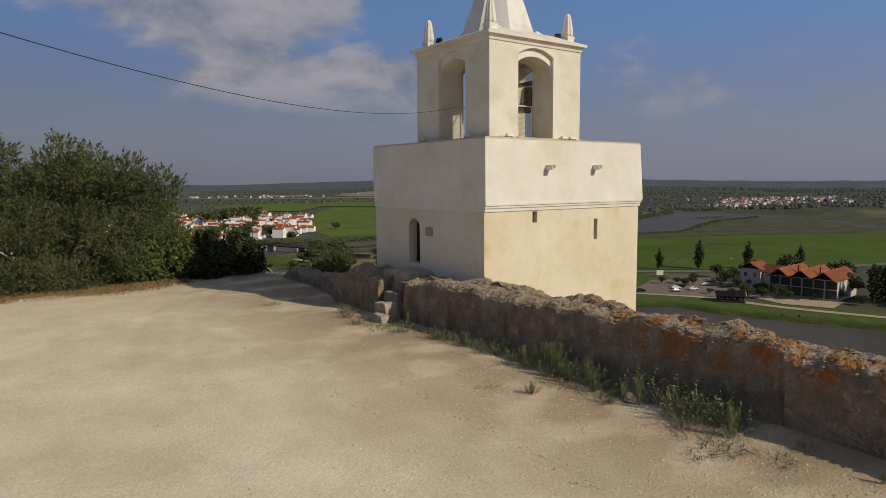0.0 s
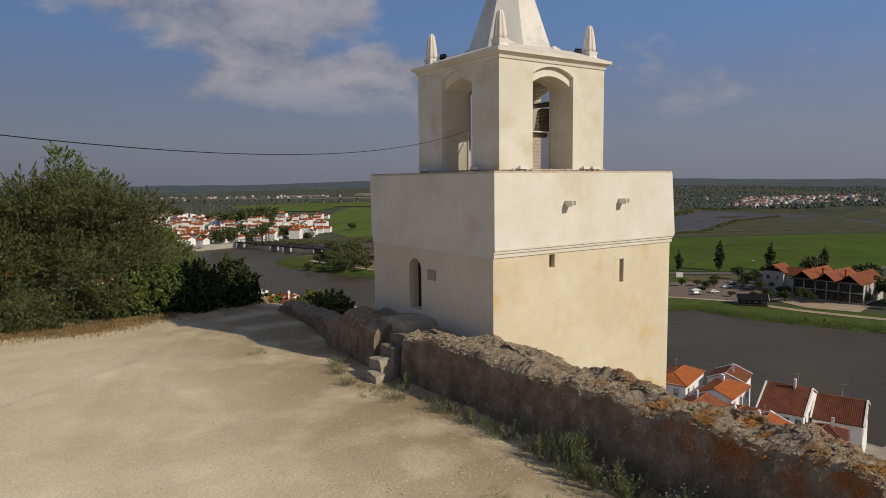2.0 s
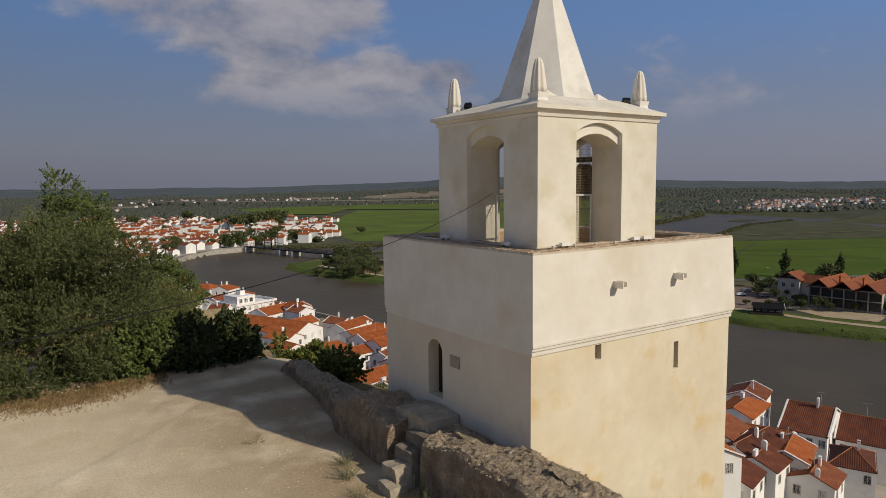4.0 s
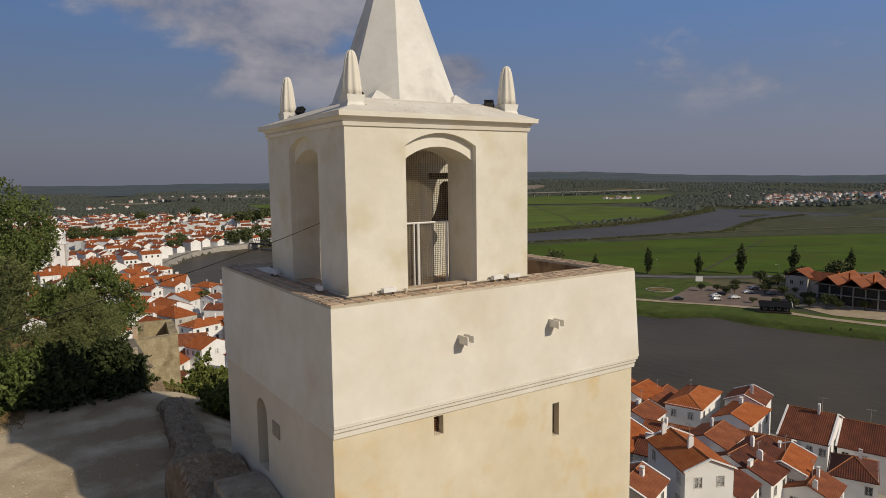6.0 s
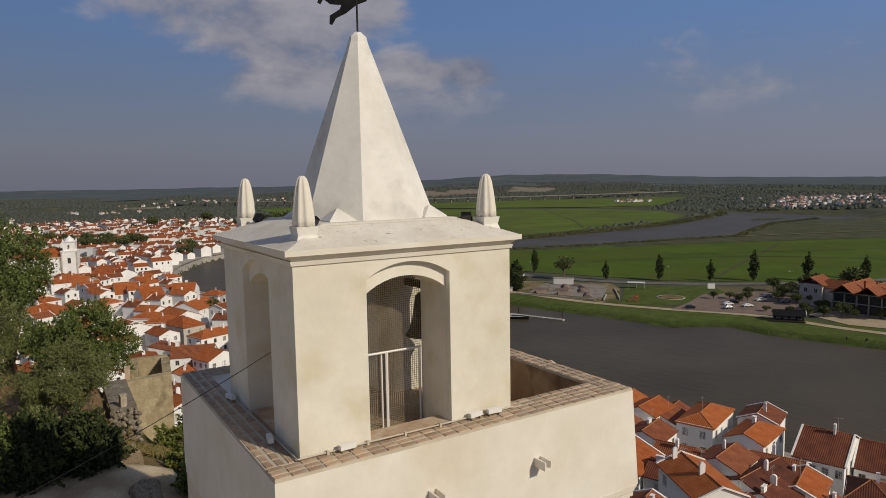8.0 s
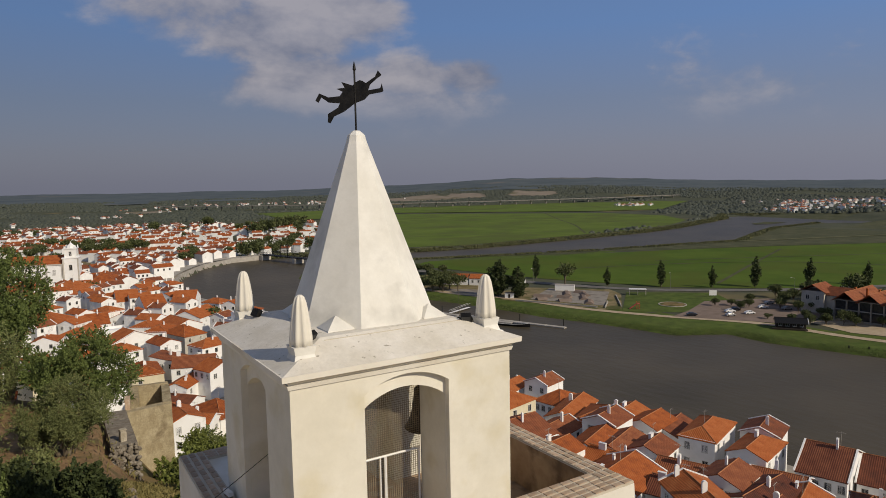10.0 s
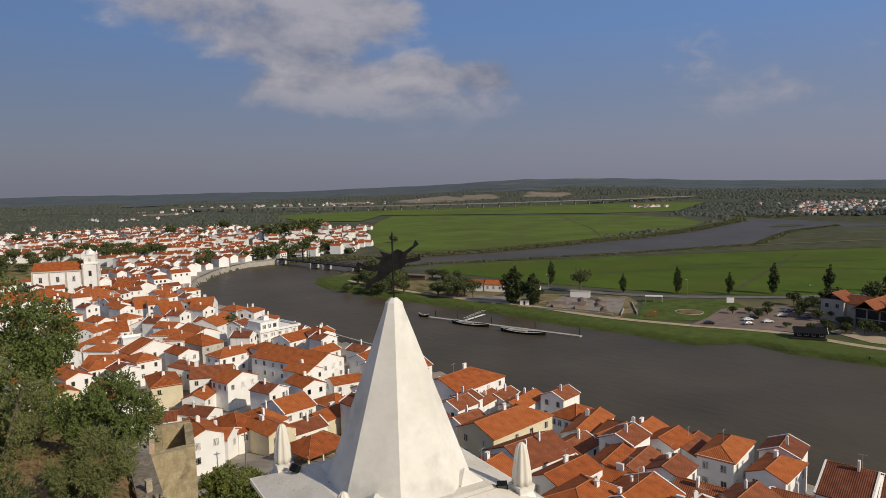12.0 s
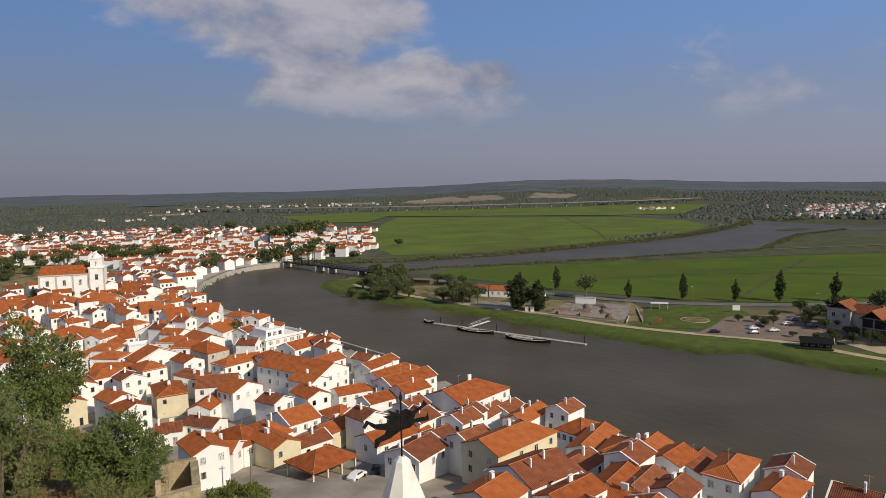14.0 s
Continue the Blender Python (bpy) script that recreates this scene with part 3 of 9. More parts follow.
# the river: town side going upstream and round the bend, then back along the meadow side
SHORE = [(190, -600), (165, -150), (148, 0), (137, 50), (130, 78), (127, 100), (128, 122), (124, 142), (120, 163), (114, 187), (111, 207), (107, 232), (102, 256), (93, 288), (86, 330), (80, 365),
         (79, 406), (93, 455), (118, 503), (145, 529), (175, 536), (205, 532), (262, 508), (351, 490), (484, 500), (590, 509), (671, 527), (796, 572), (885, 606), (945, 650), (978, 590), (962, 500)]
SHORE += [(930, 430), (850, 335), (765, 285), (752, 298), (822, 350), (866, 425), (840, 460), (731, 451), (675, 430), (583, 391), (562, 381), (501, 393), (431, 404), (340, 426), (300, 438), (261, 451), (237, 452), (215, 458), (192, 447),
          (166, 433), (155, 410), (154, 383), (160, 354), (168, 326), (181, 288), (191, 255), (197, 222), (206, 197), (213, 166), (230, 156), (229, 140), (237, 113), (256, 60),
          (280, 0), (310, -150), (340, -600)]
# the wooded slope under the castle, where nothing is built
SLOPE = [(-60, 230), (-4, 212), (14, 198), (24, 150), (28, 127), (20, 100), (-60, 100)]
CASTLE = [(-120, -160), (15.5, -160), (15.5, 19), (14, 31), (10, 37), (-10, 43), (-120, 70)]
# the lower bench of the old castle, held by the ruined wall
BENCH = [(-60, 30), (9, 34), (12, 39), (13.3, 45.2), (14, 46.5), (14, 56.5), (10.5, 61), (0, 66), (-60, 70)]


def signed(px, py, poly):
    """Distance to a closed outline, negative inside."""
    px, py = np.asarray(px, float), np.asarray(py, float)
    best, inside = np.full(px.shape, 1e12), np.zeros(px.shape, bool)
    for (ax, ay), (bx, by) in zip(poly, poly[1:] + poly[:1]):
        ex, ey = bx - ax, by - ay
        t = np.clip(((px - ax) * ex + (py - ay) * ey) / (ex * ex + ey * ey), 0, 1)
        best = np.minimum(best, (px - ax - t * ex) ** 2 + (py - ay - t * ey) ** 2)
        hit = (ay > py) != (by > py)
        inside ^= hit & (px < ex * (py - ay) / np.where(ey == 0, 1e-9, ey) + ax)
    return np.sqrt(best) * np.where(inside, -1, 1)


def land(x, y):
    """Height of the ground."""
    x, y = np.asarray(x, float), np.asarray(y, float)
    sd, hs = signed(x, y, SHORE), signed(x, y, CASTLE)
    r, az = np.hypot(x - 10, y - 6), np.degrees(np.arctan2(x - 10, y - 6))
    hills = smoothstep(1700, 3300, r) * (29 + 46 * np.exp(-((az - 41) / 13) ** 2) + 2.0 * np.sin(az * 0.55 + 1) + 1.0 * np.sin(az * 1.7) + 0.004 * (r - 3300))
    hills += 9 * np.exp(-((x - 1060) / 120) ** 2 - ((y - 430) / 120) ** 2) + 22 * np.exp(-((x - 1500) / 330) ** 2 - ((y - 350) / 300) ** 2)
    hills += 9.0 * np.exp(-((x + 25) / 62) ** 2 - ((y - 575) / 70) ** 2)
    plain = -44.6 + hills + 2.0 * smoothstep(1500, 2200, r) * np.sin(x / 190) * np.sin(y / 230)
    z = np.where(sd > 0, -46.4 + (plain + 46.4) * smoothstep(-1, 7, sd), -46.4 - 1.4 * smoothstep(0, 8, -sd))
    # the castle hill and the town on its foot
    far = 46 + 42 * smoothstep(18, 75, y)
    s = np.maximum(hs, 0)
    k = smoothstep(-0.15, 1.0, 0.0)
    hill = np.where(s < far, -36 * (smoothstep(-0.15, 1.0, s / far) - k) / (1 - k), -36 - 0.17 * (s - far))
    hb = signed(x, y, BENCH)
    hill = np.maximum(hill, -2.55 - 2.0 * np.maximum(hb, 0) + 0.10 * np.clip(-hb - 3, 0, 8))
    hill = np.where(hs <= 0, 0.0, hill)
    town = np.where((sd > 0) & (x < 140) & (y < 900), np.maximum(z, -43.4), z)
    return np.where(sd > 0, np.maximum(town, np.maximum(hill, -90)), z)


def at_land(x, y):
    return float(land(np.array([x]), np.array([y]))[0])


def spread(lo, a, b, hi, fine, mid_to=None, mid=None):
    """Grid lines: fine between a and b, a middle step up to mid_to, then growing."""
    v = list(np.arange(a, b, fine))
    if mid_to:
        v += list(np.arange(b, mid_to, mid))
    step = mid or fine
    while v[-1] < hi:
        step *= 1.13
        v.append(v[-1] + step)
    step = fine
    while v[0] > lo:
        step *= 1.2
        v.insert(0, v[0] - step)
    return np.array(v)


def build_ground():
    xs, ys = spread(-3500, -44, 150, 4700, 2.2, 330, 5), spread(-1500, -40, 190, 4700, 2.4, 640, 6)
    gx, gy = np.meshgrid(xs, ys)
    gz = land(gx, gy)
    inner = signed(gx, gy, CASTLE)
    bump = np.array([wob(a, b, 4.5) for a, b in zip(gx.ravel(), gy.ravel())]).reshape(gx.shape)
    gz = gz + np.where((inner > 1) & (gz > -36), 0.5 * bump, 0) - np.where(inner < 0, 0.25, 0) - 30 * smoothstep(2520, 2800, np.hypot(gx - 10, gy - 6))
    nx, ny = len(xs), len(ys)
    idx = np.arange(nx * ny).reshape(ny, nx)
    faces = np.stack([idx[:-1, :-1], idx[:-1, 1:], idx[1:, 1:], idx[1:, :-1]], -1).reshape(-1, 4)
    me = bpy.data.meshes.new("ground")
    me.from_pydata(np.stack([gx, gy, gz], -1).reshape(-1, 3).tolist(), [], faces.tolist())
    for k in ("hill", "town_ground", "plain", "marsh", "dry_grass", "bank", "bench_earth"):
        me.materials.append(M[k])
    cx, cy = gx.ravel()[faces].mean(1), gy.ravel()[faces].mean(1)
    hs, sd = signed(cx, cy, CASTLE), signed(cx, cy, SHORE)
    far = 46 + 42 * smoothstep(18, 75, cy)
    ind = np.full(len(faces), 2)
    ind[(cx < 160) & (cy < 700) & (sd > 0) & (cx > -60)] = 1
    ind[hs < far * 0.92] = 0
    ind[(signed(cx, cy, SLOPE) < 0) & (hs > 0)] = 0
    ind[(np.hypot((cx + 25) / 75, (cy - 565) / 85) < 1)] = 4
    ind[(sd < 9) & (cx > 150)] = 3
    ind[(sd > 0) & (sd < 30) & (cx > 150) & (cx < 420) & (cy < 425)] = 5
    ind[(signed(cx, cy, BENCH) < 2.5) & (hs > 0) & (cx > 0)] = 6
    me.polygons.foreach_set("material_index", ind.astype(np.int32))
    me.shade_smooth()
    tagged(new("ground", me), "dry castle hill, town foot and green river plain", "ground", "", "structure")


def sheet(name, outline, z, material, label, category="ground", step=None):
    """A flat piece of land cover a little above the ground."""
    bm = bmesh.new()
    f = bm.faces.new([bm.verts.new((x, y, z)) for x, y in outline])
    if f.normal.z < 0 or True:
        bm.normal_update()
        if f.normal.z < 0:
            f.normal_flip()
    bmesh.ops.triangulate(bm, faces=bm.faces[:])
    return solo(name, bm, material, label, category, kind="structure")


build_ground()
bm = bmesh.new()
box(bm, -200, 2600, -800, 1400, WATER_Z - 0.3, WATER_Z)
solo("water", bm, M["water"], "slow brown river water", "river", kind="structure")

# green rice fields inside the bend and beyond it
sheet("rice_field_near", [(262, 425), (305, 402), (372, 388), (454, 361), (535, 327), (601, 294), (760, 215), (860, 120), (700, 85), (420, 158), (362, 180), (323, 212), (295, 240), (268, 300), (255, 345), (246, 385), (240, 410)],
      -44.42, M["rice_near"], "bright green flooded rice field", "field")
sheet("rice_field_far", [(275, 545), (350, 514), (484, 524), (588, 536), (704, 564), (800, 615), (880, 720), (885, 860), (600, 1180), (480, 1000), (350, 760), (300, 650)],
      -44.40, M["rice"], "bright green rice field beyond the river", "field")
sheet("rice_field_distant", [(400, 1120), (480, 1060), (600, 1230), (920, 920), (1040, 860), (1500, 1150), (1380, 1300), (700, 1480), (430, 1430)],
      -43.6, M["rice"], "distant rice field in front of the viaduct", "field")


# the reed marsh between the rice and the river, its tongue, an islet and the low dike across it
sheet("marsh", [(300, 430), (372, 391), (404, 392), (463, 359), (535, 330), (601, 297), (690, 255), (745, 292), (816, 350), (860, 424), (838, 456), (731, 447), (677, 427), (583, 387), (562, 377), (501, 389), (431, 400), (340, 422)],
      -44.43, M["marsh"], "olive reed marsh along the river", "marsh")
sheet("marsh_islet", [(786, 502), (800, 516), (839, 522), (850, 508), (846, 496), (812, 495)], -45.6, M["marsh"], "small reed islet in the river mouth", "marsh")


def build_plaza():
    """The gravel terrace: a gently uneven sheet, with wheel tracks."""
    xs, ys = np.concatenate([np.arange(-42, -8, 0.6), np.arange(-8, 15.01, 0.2)]), np.concatenate([np.arange(-40, 0, 0.6), np.arange(0, 30, 0.2), np.arange(30, 37.01, 0.5)])
    gx, gy = np.meshgrid(xs, ys)
    ins = signed(gx, gy, [(-60, -90), (13.4, -90), (13.4, 19), (13.2, 31), (9.5, 35.5), (-10, 41), (-60, 50)])
    gz = np.array([0.22 + 0.07 * wob(a, b, 6) + 0.02 * wob(a, b, 1.3, 4) for a, b in zip(gx.ravel(), gy.ravel())]).reshape(gx.shape)
    # two pairs of shallow ruts that swing across the terrace
    for bend, shift in ((0.020, 2.6), (0.020, 4.1), (-0.012, 6.2), (-0.012, 7.7)):
        d = gx - (shift + bend * (gy - 12) ** 2)
        gz = gz - 0.014 * np.exp(-(d / 0.22) ** 2) + 0.008 * np.exp(-((np.abs(d) - 0.4) / 0.15) ** 2)
    # earth washed up against the foot of the parapet
    gz = gz + 0.10 * smoothstep(10.6, 11.5, gx) * smoothstep(8.0, 5.0, gy) * (0.8 + 0.2 * np.sin(gy * 1.7))
    gz = gz - 0.02 * np.maximum(gy - 26, 0) - 1.2 * smoothstep(0, 3, ins)
    nx = len(xs)
    idx = np.arange(gx.size).reshape(gx.shape)
    faces = np.stack([idx[:-1, :-1], idx[:-1, 1:], idx[1:, 1:], idx[1:, :-1]], -1).reshape(-1, 4)
    keep = ins.ravel()[faces].min(1) < 2.2
    me = bpy.data.meshes.new("plaza")
    me.from_pydata(np.stack([gx, gy, gz], -1).reshape(-1, 3).tolist(), [], faces[keep].tolist())
    me.materials.append(M["gravel"])
    me.shade_smooth()
    tagged(new("pavement", me), "pale sandy gravel terrace with faint wheel tracks", "gravel terrace", "", "structure")


build_plaza()


# ---- the bell tower ----
X0, X1, Y0, Y1 = 12.98, 20.48, 14.64, 21.15
BX0, BX1, BY0, BY1 = 13.56, 17.70, 15.08, 19.1
TOP = 6.1


def arch_wall(bm, m, width, z0, z1, outer, inner, step, thick, n=12):
    """A wall from u=0 to width, thick towards +v, with one round-headed opening from its foot up. The opening is rebated:
    outer (u0, u1, spring, crown) down to the depth step, inner from there on. m places it."""
    def arc(u0, u1, spring, crown):
        c, h = (u0 + u1) / 2, (u1 - u0) / 2
        rise = crown - spring
        big = (h * h + rise * rise) / (2 * rise)
        return [(u0, z0), *[(u, spring + math.sqrt(big * big - (u - c) ** 2) - big + rise) for u in (c - h + 2 * h * i / n for i in range(n + 1))], (u1, z0)]

    def quad(pts):
        bm.faces.new([bm.verts.new(m @ Vector(p)) for p in pts])

    a, b = arc(*outer), arc(*inner)
    for prof, v, flip in ((a, 0, False), (b, thick, True)):
        mark = len(bm.faces)
        left, right = prof[0][0], prof[-1][0]
        for pts in ([(0, z0), (left, z0), (left, z1), (0, z1)], [(right, z0), (width, z0), (width, z1), (right, z1)]):
            quad([(u, v, z) for u, z in (pts[::-1] if flip else pts)])
        for (p, q), (r, s) in zip(prof[1:-1], prof[2:-1]):
            pts = [(p, q), (r, s), (r, z1), (p, z1)]
            quad([(u, v, z) for u, z in (pts[::-1] if flip else pts)])
        if flip:
            bm.faces.ensure_lookup_table()
            for f in bm.faces[mark:]:
                f.material_index = 1
    for prof, v0, v1 in ((a, 0, step), (b, step, thick)):
        for (p, q), (r, s) in zip(prof, prof[1:]):
            quad([(p, v0, q), (p, v1, q), (r, v1, s), (r, v0, s)])
    for (p, q), (r, s), (p2, q2), (r2, s2) in zip(a, a[1:], b, b[1:]):
        quad([(p, step, q), (p2, step, q2), (r2, step, s2), (r, step, s)])
    quad([(0, 0, z1), (width, 0, z1), (width, thick, z1), (0, thick, z1)])
    quad([(0, 0, z0), (0, 0, z1), (0, thick, z1), (0, thick, z0)])
    quad([(width, 0, z0), (width, thick, z0), (width, thick, z1), (width, 0, z1)])


def build_tower():
    t = thing("bell_tower", "cream lime-plastered square bell tower with open belfry and octagonal spire", "bell tower", pose(0, 0, 0))
    # lower shaft: four walls, with a slit or door cut through two of them
    bm = bmesh.new()
    za, zb, th = -14.0, 3.78, 0.7

    def holed(u_cuts, m, width):
        """A wall with rectangular holes (u0, u1, z0, z1), made of upright strips."""
        edges = sorted({0.0, width, *[c for h in u_cuts for c in h[:2]]})
        for a, b in zip(edges, edges[1:]):
            holes = [h for h in u_cuts if h[0] <= a + 1e-6 and h[1] >= b - 1e-6]
            zs = [za] + [c for h in holes for c in h[2:]] + [zb]
            for lo, hi in zip(zs[::2], zs[1::2]):
                box(bm, a, b, 0, th, lo, hi, m=m)

    holed([(15.03 - X0, 15.24 - X0, 3.37, 3.74), (18.02 - X0, 18.21 - X0, 2.66, 3.39)], pose(X0, Y0, 0), X1 - X0)
    box(bm, X1 - th, X1, Y0 + th, Y1, za, zb)
    box(bm, X0 + th, X1 - th, Y1 - th, Y1, za, zb)
    # door side
    y_a, y_b = 18.17, 18.87
    for a, b, lo, hi in ((Y0 + th, y_a, za, zb), (y_b, Y1, za, zb), (y_a, y_b, za, 1.84)):
        box(bm, X0, X0 + th, a, b, lo, hi)
    n, spring, crown = 10, 3.1, 3.44
    c, h = (y_a + y_b) / 2, (y_b - y_a) / 2
    arc = [(c - h * math.cos(math.pi * i / n), spring + (crown - spring) * math.sin(math.pi * i / n)) for i in range(n + 1)]
    for (a, za2), (b, zb2) in zip(arc, arc[1:]):
        rings(bm, [[(X0, a, za2), (X0, a, zb), (X0, b, zb), (X0, b, zb2)][::-1], [(X0 + th, a, za2), (X0 + th, a, zb), (X0 + th, b, zb), (X0 + th, b, zb2)][::-1]])
    bmesh.ops.recalc_face_normals(bm, faces=bm.faces[:])
    # the west face takes the plaster toned for its shaded side
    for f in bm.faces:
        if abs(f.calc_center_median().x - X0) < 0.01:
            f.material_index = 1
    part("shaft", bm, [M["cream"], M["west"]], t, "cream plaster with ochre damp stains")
    bm = bmesh.new()
    box(bm, X0 + th, X1 - th, Y0 + th, Y1 - th, 1.5, 1.8)
    box(bm, X0 + 1.9, X0 + 2.1, Y0 + th, Y1 - th, 1.8, 3.9)
    part("inner_floor", bm, M["shadow_room"], t)
    # near-black panel stands in for the dark interior of the open doorway
    bm = bmesh.new()
    box(bm, X0 + 0.34, X0 + 0.40, y_a + 0.01, y_b - 0.01, 1.84, 3.40)
    for k in range(3):
        box(bm, X0 + 0.325, X0 + 0.34, y_a + 0.1 + 0.22 * k, y_a + 0.13 + 0.22 * k, 1.9, 3.2)
    part("door", bm, M["dark"], t, "near-black plank panel for the unlit doorway")
    # louvres in the slit windows
    for x0, x1, z0, z1 in ((15.03, 15.24, 3.37, 3.74), (18.02, 18.21, 2.66, 3.39)):
        bm = bmesh.new()
        k = z0 + 0.02
        while k < z1:
            box(bm, x0, x1, Y0 + 0.16, Y0 + 0.20, k, k + 0.025)
            k += 0.05
        part("louvre", bm, M["rust"], t, "narrow louvred slit window")
    # string course: a lower band, a groove and a bolder upper band
    for nm, o, z0, z1 in (("lower_band", 0.035, 3.78, 3.865), ("groove", 0.0, 3.865, 3.89), ("middle_band", 0.05, 3.89, 3.945), ("groove", 0.012, 3.945, 3.962), ("upper_band", 0.075, 3.962, 4.02)):
        bm = bmesh.new()
        e = o * 1.6
        frustum(bm, (X0 - 0.004, X1 + e, Y0 - o, Y1 + e), (X0 - 0.006, X1 + e + 0.006, Y0 - o - 0.006, Y1 + e + 0.006), z0, z1)
        part(nm, bm, M["plaster"], t)
    # upper block: battered outer faces, hollow behind the belfry
    bm = bmesh.new()
    lo, hi = (X0 - 0.008, X1 + 0.17, Y0 - 0.07, Y1 + 0.12), (X0 + 0.02, X1 + 0.02, Y0 - 0.03, Y1 + 0.2)
    inn = (BX0 + 0.45, 20.0, 15.4, Y1 - 0.35)
    zl, zh, zf = 4.02, TOP - 0.06, 4.95
    vs = {}
    for key, r, z in (("a", lo, zl), ("b", hi, zh), ("c", inn, zh), ("d", inn, zf)):
        vs[key] = [bm.verts.new(p) for p in ((r[0], r[2], z), (r[1], r[2], z), (r[1], r[3], z), (r[0], r[3], z))]
    for p, q in (("a", "b"), ("b", "c"), ("c", "d")):
        for i in range(4):
            bm.faces.new((vs[p][i], vs[p][(i + 1) % 4], vs[q][(i + 1) % 4], vs[q][i]))
    bm.faces.new(vs["d"])
    bm.faces.new(vs["a"][::-1])
    bm.faces.ensure_lookup_table()
    for i in (8, 9, 10, 11, 12):
        bm.faces[i].material_index = 1
    part("parapet", bm, [M["plaster"], M["old_render"]], t, "white plastered battered parapet block")
    # rain spouts
    for x, z in ((15.66, 5.19), (17.95, 5.2)):
        bm = bmesh.new()
        m = pose(x, Y0 - 0.05, z)
        box(bm, -0.085, 0.085, -0.30, 0.1, -0.10, -0.06, m=m)
        box(bm, -0.085, -0.055, -0.30, 0.1, -0.06, 0.06, m=m)
        box(bm, 0.055, 0.085, -0.30, 0.1, -0.06, 0.06, m=m)
        part("rain_spout", bm, M["plaster"], t, "plastered gutter spout")
    # belfry: four arched walls round a floor
    th = 1.0
    w, d = BX1 - BX0, BY1 - BY0
    zb0, zb1 = 4.9, 9.21
    side = d - 2 * th
    for m, width, u0, u1 in ((pose(BX0, BY0, 0), w, 14.79 - BX0, 16.37 - BX0), (pose(BX1, BY0 + th, 0, 0, 0, 90), side, 0.25, 1.75), (pose(BX1, BY1, 0, 0, 0, 180), w, 1.24, 2.8), (pose(BX0, BY1 - th, 0, 0, 0, 270), side, 0.32, 1.80)):
        bm = bmesh.new()
        arch_wall(bm, m, width, zb0, zb1, (u0 - 0.01, u1 + 0.01, 8.82, 9.06), (u0, u1, 8.54, 8.81), 0.12, th)
        part("belfry_wall", bm, [M["belfry"], M["belfry"]], t, "cream belfry wall with arched opening")
    bm = bmesh.new()
    box(bm, BX0 + 0.1, BX1 - 0.1, BY0 + 0.1, BY1 - 0.1, 9.08, 9.2)
    part("belfry_ceiling", bm, M["belfry"], t)
    bm = bmesh.new()
    box(bm, BX0 + 0.07, BX1 - 0.07, BY0 + 0.07, BY1 - 0.07, 4.98, 5.86)
    part("belfry_floor", bm, M["brick"], t, "worn brick belfry floor")
    for x0, x1, y0, y1 in ((14.7, 16.46, BY0 + 0.04, BY0 + 0.43), (BX0 + 0.04, BX0 + 0.43, 16.2, 17.9)):
        bm = bmesh.new()
        box(bm, x0, x1, y0, y1, TOP - 0.12, TOP + 0.02)
        part("threshold", bm, M["brick"], t)
    # cornice
    for nm, a, b, z0, z1 in (("cornice_moulding", 0.03, 0.05, 9.14, 9.21), ("cornice_cove", 0.01, 0.10, 9.21, 9.30), ("cornice_slab", 0.16, 0.165, 9.30, 9.39)):
        bm = bmesh.new()
        frustum(bm, (BX0 - a, BX1 + a, BY0 - a, BY1 + a), (BX0 - b, BX1 + b, BY0 - b, BY1 + b), z0, z1)
        part(nm, bm, M["plaster"], t)
    # roof slope up to the spire
    bm = bmesh.new()
    frustum(bm, (BX0 - 0.14, BX1 + 0.14, BY0 - 0.14, BY1 + 0.14), (BX0 + 0.75, BX1 - 0.75, BY0 + 0.62, BY1 - 0.62), 9.39, 9.72)
    part("roof_slope", bm, M["roofcap"], t, "weathered whitewashed roof slope with lichen specks")
    # octagonal spire with broaches at its foot
    cx, cy = 15.73, 17.12
    bm = bmesh.new()
    lathe(bm, [(1.39, 9.70), (1.35, 9.80), (0.19, 12.98), (0.16, 13.10), (0.07, 13.18)], 8, (cx, cy, 0), turn=radians(19.5))
    part("spire", bm, M["spire"], t, "white plastered octagonal spire")
    for k in range(4):
        bm = bmesh.new()
        m = pose(cx, cy, 0, 0, 0, 45 + 90 * k)
        lathe(bm, [(0.36, 9.66), (0.34, 9.74), (0.02, 9.94)], 4, (0, 0, 0))
        for v in bm.verts:
            v.co = m @ (v.co + Vector((1.32, 0, 0)))
        part("broach", bm, M["spire"], t)
    # ribbed pinnacles on the corners
    for x, y in ((BX0 + 0.34, BY0 + 0.36), (BX1 - 0.23, BY0 + 0.40), (BX0 + 0.46, BY1 - 0.12), (BX1 - 0.26, BY1 - 0.14)):
        p = thing("pinnacle", "", "", pose(x, y, 9.41))
        p.parent = t
        bm = bmesh.new()
        frustum(bm, (-0.23, 0.23, -0.23, 0.23), (-0.23, 0.23, -0.23, 0.23), -0.02, 0.06)
        frustum(bm, (-0.19, 0.19, -0.19, 0.19), (-0.155, 0.155, -0.155, 0.155), 0.06, 0.17)
        frustum(bm, (-0.155, 0.155, -0.155, 0.155), (-0.18, 0.18, -0.18, 0.18), 0.17, 0.30)
        part("pedestal", bm, M["spire"], p)
        bm = bmesh.new()
        loops = []
        for r, z in ((0.168, 0.30), (0.165, 0.42), (0.148, 0.6), (0.124, 0.8), (0.098, 0.96), (0.07, 1.05), (0.03, 1.09)):
            loops.append([Vector((r * (1 + 0.15 * math.cos(8 * a)) * math.cos(a), r * (1 + 0.15 * math.cos(8 * a)) * math.sin(a), z)) for a in (2 * math.pi * i / 32 for i in range(32))])
        rings(bm, loops)
        part("ribbed_cone", bm, M["plaster"], p, "ribbed plaster cone", smooth=True)
